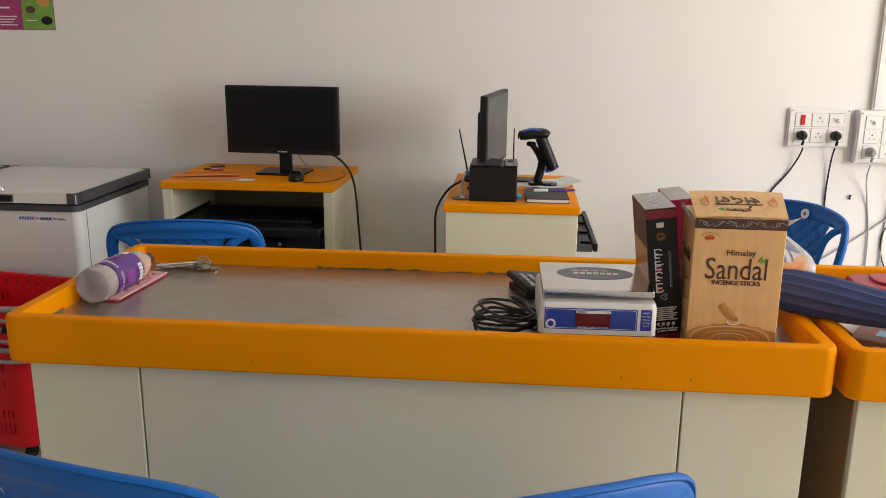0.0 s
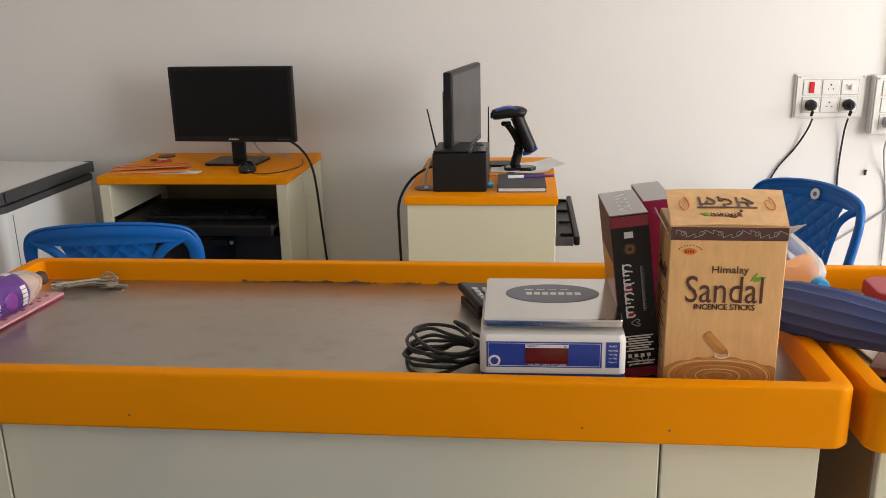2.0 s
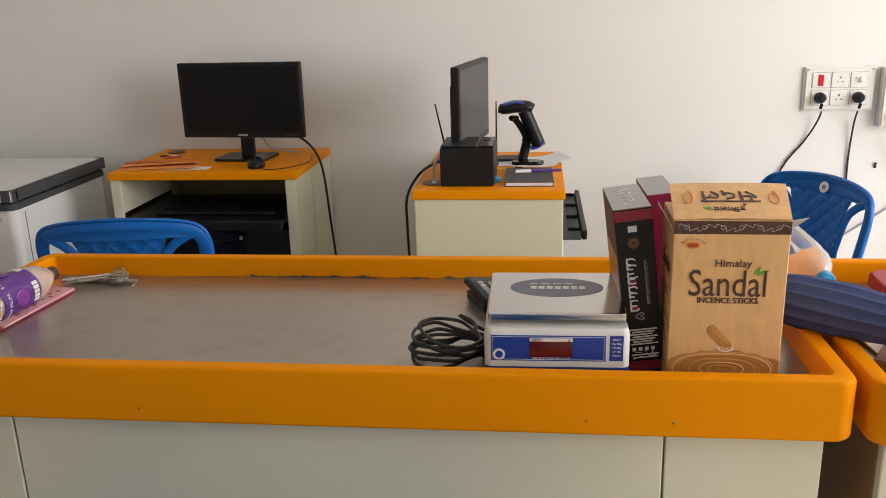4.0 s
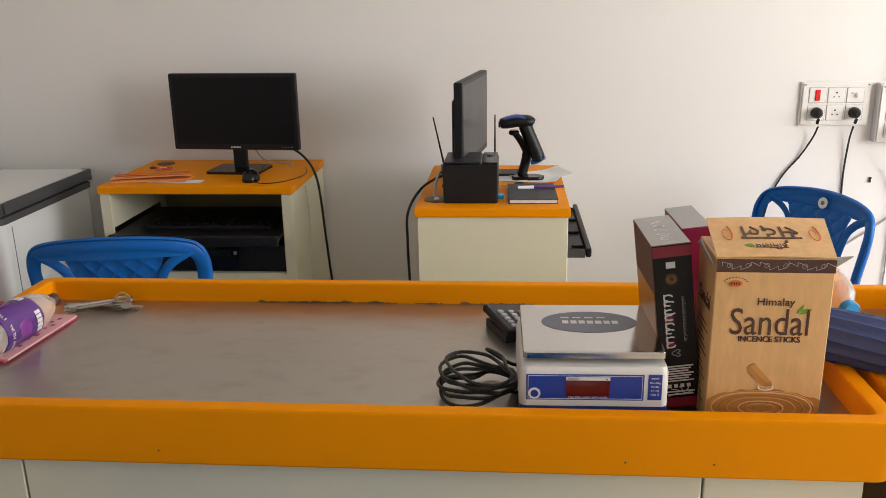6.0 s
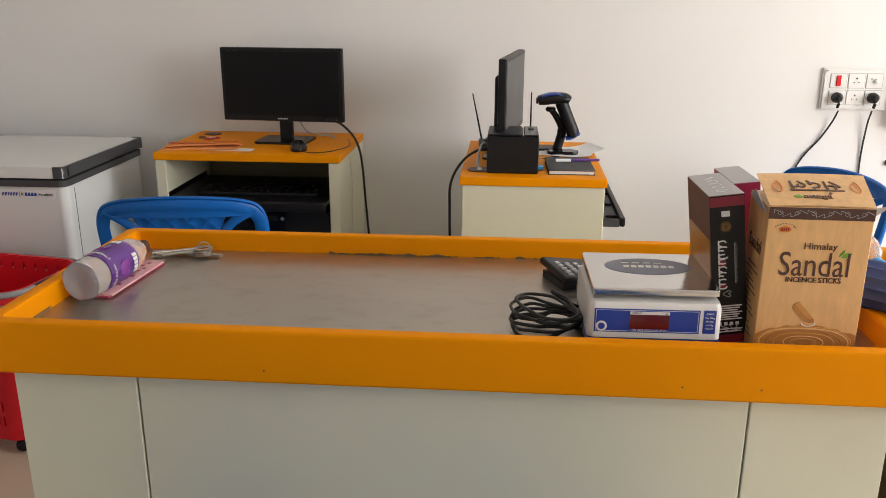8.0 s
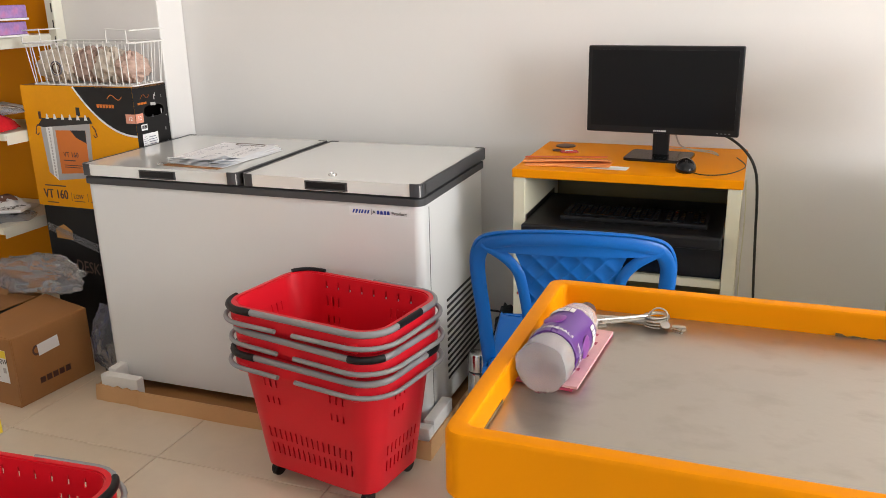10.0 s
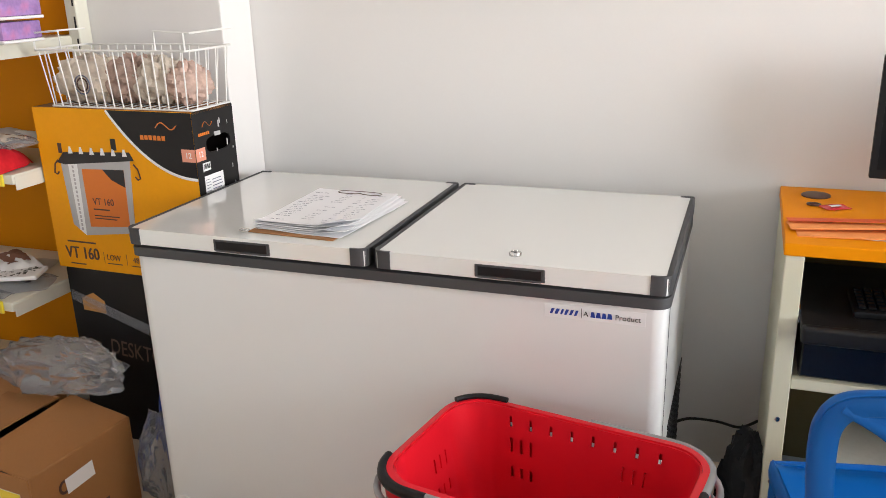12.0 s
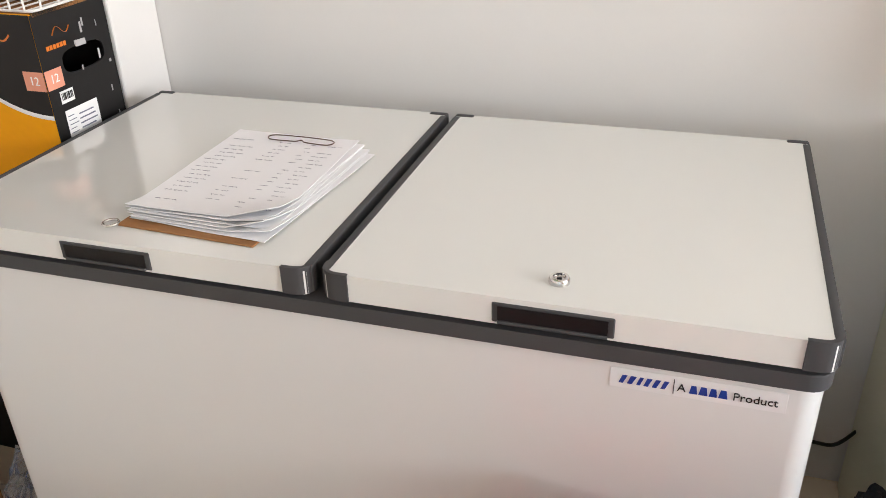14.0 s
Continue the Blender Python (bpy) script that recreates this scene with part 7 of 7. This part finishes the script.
for r in range(17):
    y_ = 0.125 - 0.0155 * r
    for x0, n in ((-0.10, 3), (-0.015, 2), (0.04, 1), (0.07, 2)):
        x_ = x0 + rs.uniform(-0.006, 0.006)
        if rs.random() < 0.2:
            continue
        for k in range(n):
            L = rs.uniform(0.006, 0.014)
            bars.append((x_, L, y_, rs.uniform(0.0012, 0.0026)))
            x_ += L + 0.004
wr = bmesh.new()
for x_, L, y_, a_ in bars:
    n_ = max(4, int(L / 0.0011))
    sweep([pose(-0.010, 0.022, 0.0158, 0, 0, 3.4) @ Vector((x_ + L * k / n_, y_ + a_ * math.sin(k * 2.1 + x_ * 300) * (0.5 + 0.5 * math.cos(k * 0.9 + y_ * 500)), 0)) for k in range(n_ + 1)], 0.00042, 0.0003, seg=4, bm=wr)
tagged(part("handwriting", wr, PAPERB, cp_, "rows of small unreadable handwriting", 0), kind="stuff")
part("clip_wire", sweep(smooth_path([(-0.058, 0.155, 0.0165), (-0.052, 0.172, 0.018), (0.05, 0.174, 0.018), (0.054, 0.156, 0.0165), (0.012, 0.156, 0.0165), (0.0, 0.164, 0.0165), (-0.012, 0.156, 0.0165)], 6, True), 0.0010, seg=6, closed=True), BROWN, cp_, "dark red wire clip")
part("hanging_ring", sweep([(-0.119 + 0.011 * math.cos(radians(a)), -0.182 + 0.011 * math.sin(radians(a)), 0.0065) for a in range(0, 360, 20)], 0.002, seg=6, closed=True), CHROME, cp_)

# ---- low display shelf in the aisle ----
ng = thing("display_shelf", -2.68, 1.65, 0, 0, "low cream display shelf with a bright yellow price strip", "shelving", "shop shelving")
for z in (0.12, 0.335):
    sh = part("shelf", box(-0.22, 0.225, -0.46, 0.46, z - 0.03, z, 0.003, 1), SHELFW, ng, "cream steel shelf")
    part("price_strip", box(0.2255, 0.2335, -0.462, 0.462, z - 0.035, z + 0.028, 0.002, 1), PRICE, sh, "bright yellow price strip")
part("glass_lip", box(0.218, 0.2225, -0.458, 0.458, 0.3355, 0.395), FILMP, ng, "clear plastic guard", 0)
for y_ in (-0.44, 0.42):
    part("end_post", box(-0.24, -0.221, y_, y_ + 0.03, 0, 0.75, 0.002, 1), SHELFW, ng)
part("back_panel", box(-0.2205, -0.2202 + 0.004, -0.405, 0.415, 0.34, 0.75), ORANGE, ng, "", 0)
_r = random.Random(2)
for i in range(5):
    for lv in range(2):
        eg = thing("toy_egg", -2.565 + _r.uniform(-0.01, 0.01), 2.045 - 0.085 * i, 0.3355 + 0.036 + lv * 0.083, _r.uniform(0, 180), "white and red printed toy egg in a pink carton" if not lv else "white and red printed toy egg stacked on another", "toy", "toy eggs")
        part("shell", lathe([(0.004, -0.036), (0.018, -0.032), (0.029, -0.02), (0.034, -0.004), (0.033, 0.01), (0.027, 0.027), (0.017, 0.04), (0.004, 0.046)], 20), PAPER, eg, "", 60)
        part("red_band", lathe([(0.0338, -0.012), (0.0346, -0.005), (0.0344, 0.003)], 20), REDGLOSS, eg, "", 60)
        part("pink_band", lathe([(0.0305, 0.018), (0.0312, 0.016), (0.0275, 0.0275)], 20), PINK, eg, "", 60)
for i in range(4):
    pk = thing("toy_carton", -2.515, 2.06 - 0.09 * i, 0.3355, 4 * i, "small pink and white printed toy carton", "carton", "toy cartons")
    part("carton", box(-0.018, 0.018, -0.035, 0.035, 0, 0.06, 0.002, 1), PINK, pk)
    part("print_patch", box(0.0182, 0.0188, -0.025, 0.025, 0.012, 0.048), PAPER, pk, "", 0)
    part("print_mark", box(0.019, 0.0195, -0.012, 0.014, 0.02, 0.038), PINKD, pk, "", 0)

# ---- sockets, cables and poster on the back wall ----
WY = FY1


def socket_plate(x0, x1, z0, z1, depth, cols, rows, cells, label):
    c = thing("socket_board", (x0 + x1) / 2, WY, (z0 + z1) / 2, 0, label, "socket board", "socket boards")
    w, h = x1 - x0, z1 - z0
    part("box", box(-w / 2, w / 2, -depth, -0.0005, -h / 2, h / 2, 0.004, 2), WHITE, c)
    part("faceplate", box(-w / 2 + 0.006, w / 2 - 0.006, -depth - 0.005, -depth - 0.0002, -h / 2 + 0.006, h / 2 - 0.006, 0.003, 2), WHITE, c)
    yf = -depth - 0.0055
    gx, gz = (w - 0.05) / cols, (h - 0.035) / rows
    for r in range(rows):
        for k in range(cols):
            kind = cells[r][k]
            cx, cz = -w / 2 + 0.025 + gx * (k + 0.5), h / 2 - 0.0175 - gz * (r + 0.5)
            mod = part("module", box(cx - gx * 0.44, cx + gx * 0.44, yf - 0.002, yf + 0.0004, cz - gz * 0.42, cz + gz * 0.42, 0.001, 1), WHITE, c)
            part("module_gap", box(cx - gx * 0.47, cx + gx * 0.47, yf + 0.0001, yf + 0.0006, cz - gz * 0.45, cz + gz * 0.45), BOXGREY, mod, "", 0)
            if kind in "sr":
                part("rocker", box(cx - 0.009, cx + 0.009, yf - 0.006, yf - 0.0021, cz - gz * 0.32, cz + gz * 0.32, 0.002, 1), REDGLOSS if kind == "r" else WHITE, mod, "red lit rocker" if kind == "r" else "")
            elif kind == "k":
                part("knob", lathe([(0.009, 0), (0.009, 0.008), (0.006, 0.010)], 16, m=front(cx + 0.008, yf - 0.002, cz)), WHITE, mod)
                part("mark", box(cx - 0.016, cx - 0.008, yf - 0.0026, yf - 0.0021, cz + 0.004, cz + 0.010), BOXGREY, mod, "", 0)
            else:
                for dx, dz, r_ in ((0, 0.009, 0.0034), (-0.009, -0.006, 0.0026), (0.009, -0.006, 0.0026)):
                    part("pin_hole", lathe([(r_, 0), (r_, 0.0006)], 10, m=front(cx + dx, yf - 0.0021, cz + dz)), INK, mod)
                if kind in "BW":
                    mt = BLACK if kind == "B" else RIM
                    pg = part("plug", lathe([(0.020, 0.0), (0.021, 0.004), (0.019, 0.022), (0.011, 0.036), (0.007, 0.040)], 18, m=front(cx, yf - 0.002, cz)), mt, c, "black power plug" if kind == "B" else "grey power plug", 45)
                    part("plug_tail", sweep(smooth_path([(cx, yf - 0.03, cz), (cx, yf - 0.034, cz - 0.02), (cx, yf - 0.026, cz - 0.035)], 4), 0.006, seg=8), mt, pg)
    for s in (-1, 1):
        part("screw", lathe([(0.0035, 0), (0.0035, 0.0012)], 10, m=front(s * (w / 2 - 0.014), yf, h / 2 - 0.012)), RIM, c)
    return c


socket_plate(1.129, 1.381, 0.974, 1.137, 0.010, 3, 2, ("rok", "BoB"), "white wall socket board with a red switch")
socket_plate(1.398, 1.655, 0.915, 1.131, 0.038, 3, 3, ("kkk", "ooo", "WoW"), "white surface-mounted socket board with grey plugs")
cd = thing("cable_trunking", 1.478, WY, 1.132, 0, "white plastic cable trunking up the wall", "trunking")
part("trunk", box(-0.019, 0.019, -0.022, -0.0005, 0, 3.0 - 1.134, 0.002, 1), WHITE, cd)
part("cover_edge", box(-0.0235, -0.0195, -0.018, -0.0005, 0, 3.0 - 1.134), WHITE, cd, "", 0)


def wall_cable(points, r, material, label):
    c = thing("wall_cable", 0, 0, 0, 0, label, "cable", "cables on the wall")
    part("cord", sweep(smooth_path(points, 8), r, seg=8), material, c)


Y = WY - 0.006
wall_cable([(1.192, Y - 0.036, 0.975), (1.185, Y - 0.012, 0.93), (1.15, Y, 0.86), (1.09, Y, 0.78), (1.05, Y, 0.68), (1.02, Y, 0.5), (1.0, Y, 0.25), (0.98, Y, 0.004)], 0.0035, CABLEB, "black power cable hanging from a wall socket")
wall_cable([(1.318, Y - 0.036, 0.975), (1.318, Y - 0.012, 0.92), (1.316, Y, 0.8), (1.318, Y, 0.66), (1.312, Y, 0.45), (1.30, Y, 0.2), (1.28, Y, 0.004)], 0.0035, CABLEB, "black power cable hanging from a wall socket")
wall_cable([(1.456, Y - 0.064, 0.912), (1.462, Y - 0.03, 0.85), (1.49, Y, 0.74), (1.51, Y, 0.6), (1.515, Y, 0.4), (1.51, Y, 0.15), (1.52, Y, 0.004)], 0.0034, CABLEW, "grey cable hanging from the surface socket board")
wall_cable([(1.597, Y - 0.064, 0.912), (1.595, Y - 0.03, 0.85), (1.575, Y, 0.7), (1.57, Y, 0.5), (1.575, Y, 0.25), (1.57, Y, 0.004)], 0.0034, CABLEW, "grey cable hanging from the surface socket board")
wall_cable([(1.53, Y - 0.02, 1.134), (1.56, Y - 0.02, 1.152), (1.62, Y - 0.01, 1.15), (1.668, Y, 1.10), (1.67, Y, 0.95), (1.655, Y, 0.80), (1.60, Y, 0.68), (1.565, Y, 0.60), (1.58, Y, 0.5), (1.63, Y, 0.40), (1.66, Y, 0.2), (1.66, Y, 0.004)], 0.0028, CABLEB, "thin black cable looping round the socket board")
wall_cable([(2.05, Y, 1.02), (1.85, Y, 0.88), (1.65, Y, 0.735), (1.50, Y, 0.62), (1.35, Y, 0.51), (1.22, Y, 0.43), (1.12, Y, 0.34)], 0.0036, CABLEW, "grey cable running slantwise along the wall")
mk = thing("wall_nail", 1.417, WY, 0.768, 0, "small black nail in the painted wall", "nail")
part("shank", box(-0.003, 0.003, -0.008, -0.0002, -0.010, 0.010, 0.001, 1), INK, mk)
part("head", box(-0.0045, 0.0045, -0.010, -0.0082, 0.006, 0.011, 0.001, 1), INK, mk)

po = thing("poster", -2.27, WY, 1.775, 0, "glossy magenta and green food menu poster on the wall", "poster")
part("sheet", box(-0.27, 0.27, -0.003, -0.0005, -0.355, 0.355), POSTM, po, "", 0)
mp_ = front(0, -0.0031, 0)
part("green_panel", flat_bars([(0.125, 0.268, -0.353, -0.15)], mp_, 0.0004), GREENP, po, "green picture panel", 0)
part("white_print", flat_bars([(0.02, 0.10 - 0.01 * (i % 3), -0.300 - 0.012 * i, -0.296 - 0.012 * i) for i in range(4)] + [(0.14, 0.19, -0.317, -0.312), (0.02, 0.07, -0.265, -0.258)], mp_, 0.0005), PAPER, po, "", 0)
for x_, z_, r_, mt in ((0.225, -0.235, 0.030, GOLD), (0.165, -0.27, 0.022, BROWN), (0.235, -0.315, 0.026, BOXBLACK), (-0.03, -0.25, 0.032, ORANGEP), (-0.12, -0.29, 0.035, GOLD), (0.05, -0.21, 0.03, ORANGEP)):
    part("food_picture", prism([(x_ + r_ * math.cos(radians(a)), z_ + r_ * 0.7 * math.sin(radians(a))) for a in range(0, 360, 20)], 0.0005, 0.001, m=mp_), mt, po, "", 0)
for i in range(3):
    part("stripe", flat_bars([(-0.262 + 0.04 * i, -0.242 + 0.04 * i, -0.350, -0.29)], mp_, 0.0006), ORANGEP, po, "", 0)

# ---- floor tiles ----
_tile = mesh_of("tile", box(-0.2985, 0.2985, -0.2985, 0.2985, -0.0045, 0.0, 0.0012, 1), TILE, 0)
for _i in range(15):
    for _j in range(12):
        _o = new("tile", _tile)
        _o.parent = floor_ob
        _o.location = (FX0 + 0.16 + 0.6 * _i, FY0 + 0.24 + 0.6 * _j, 0)
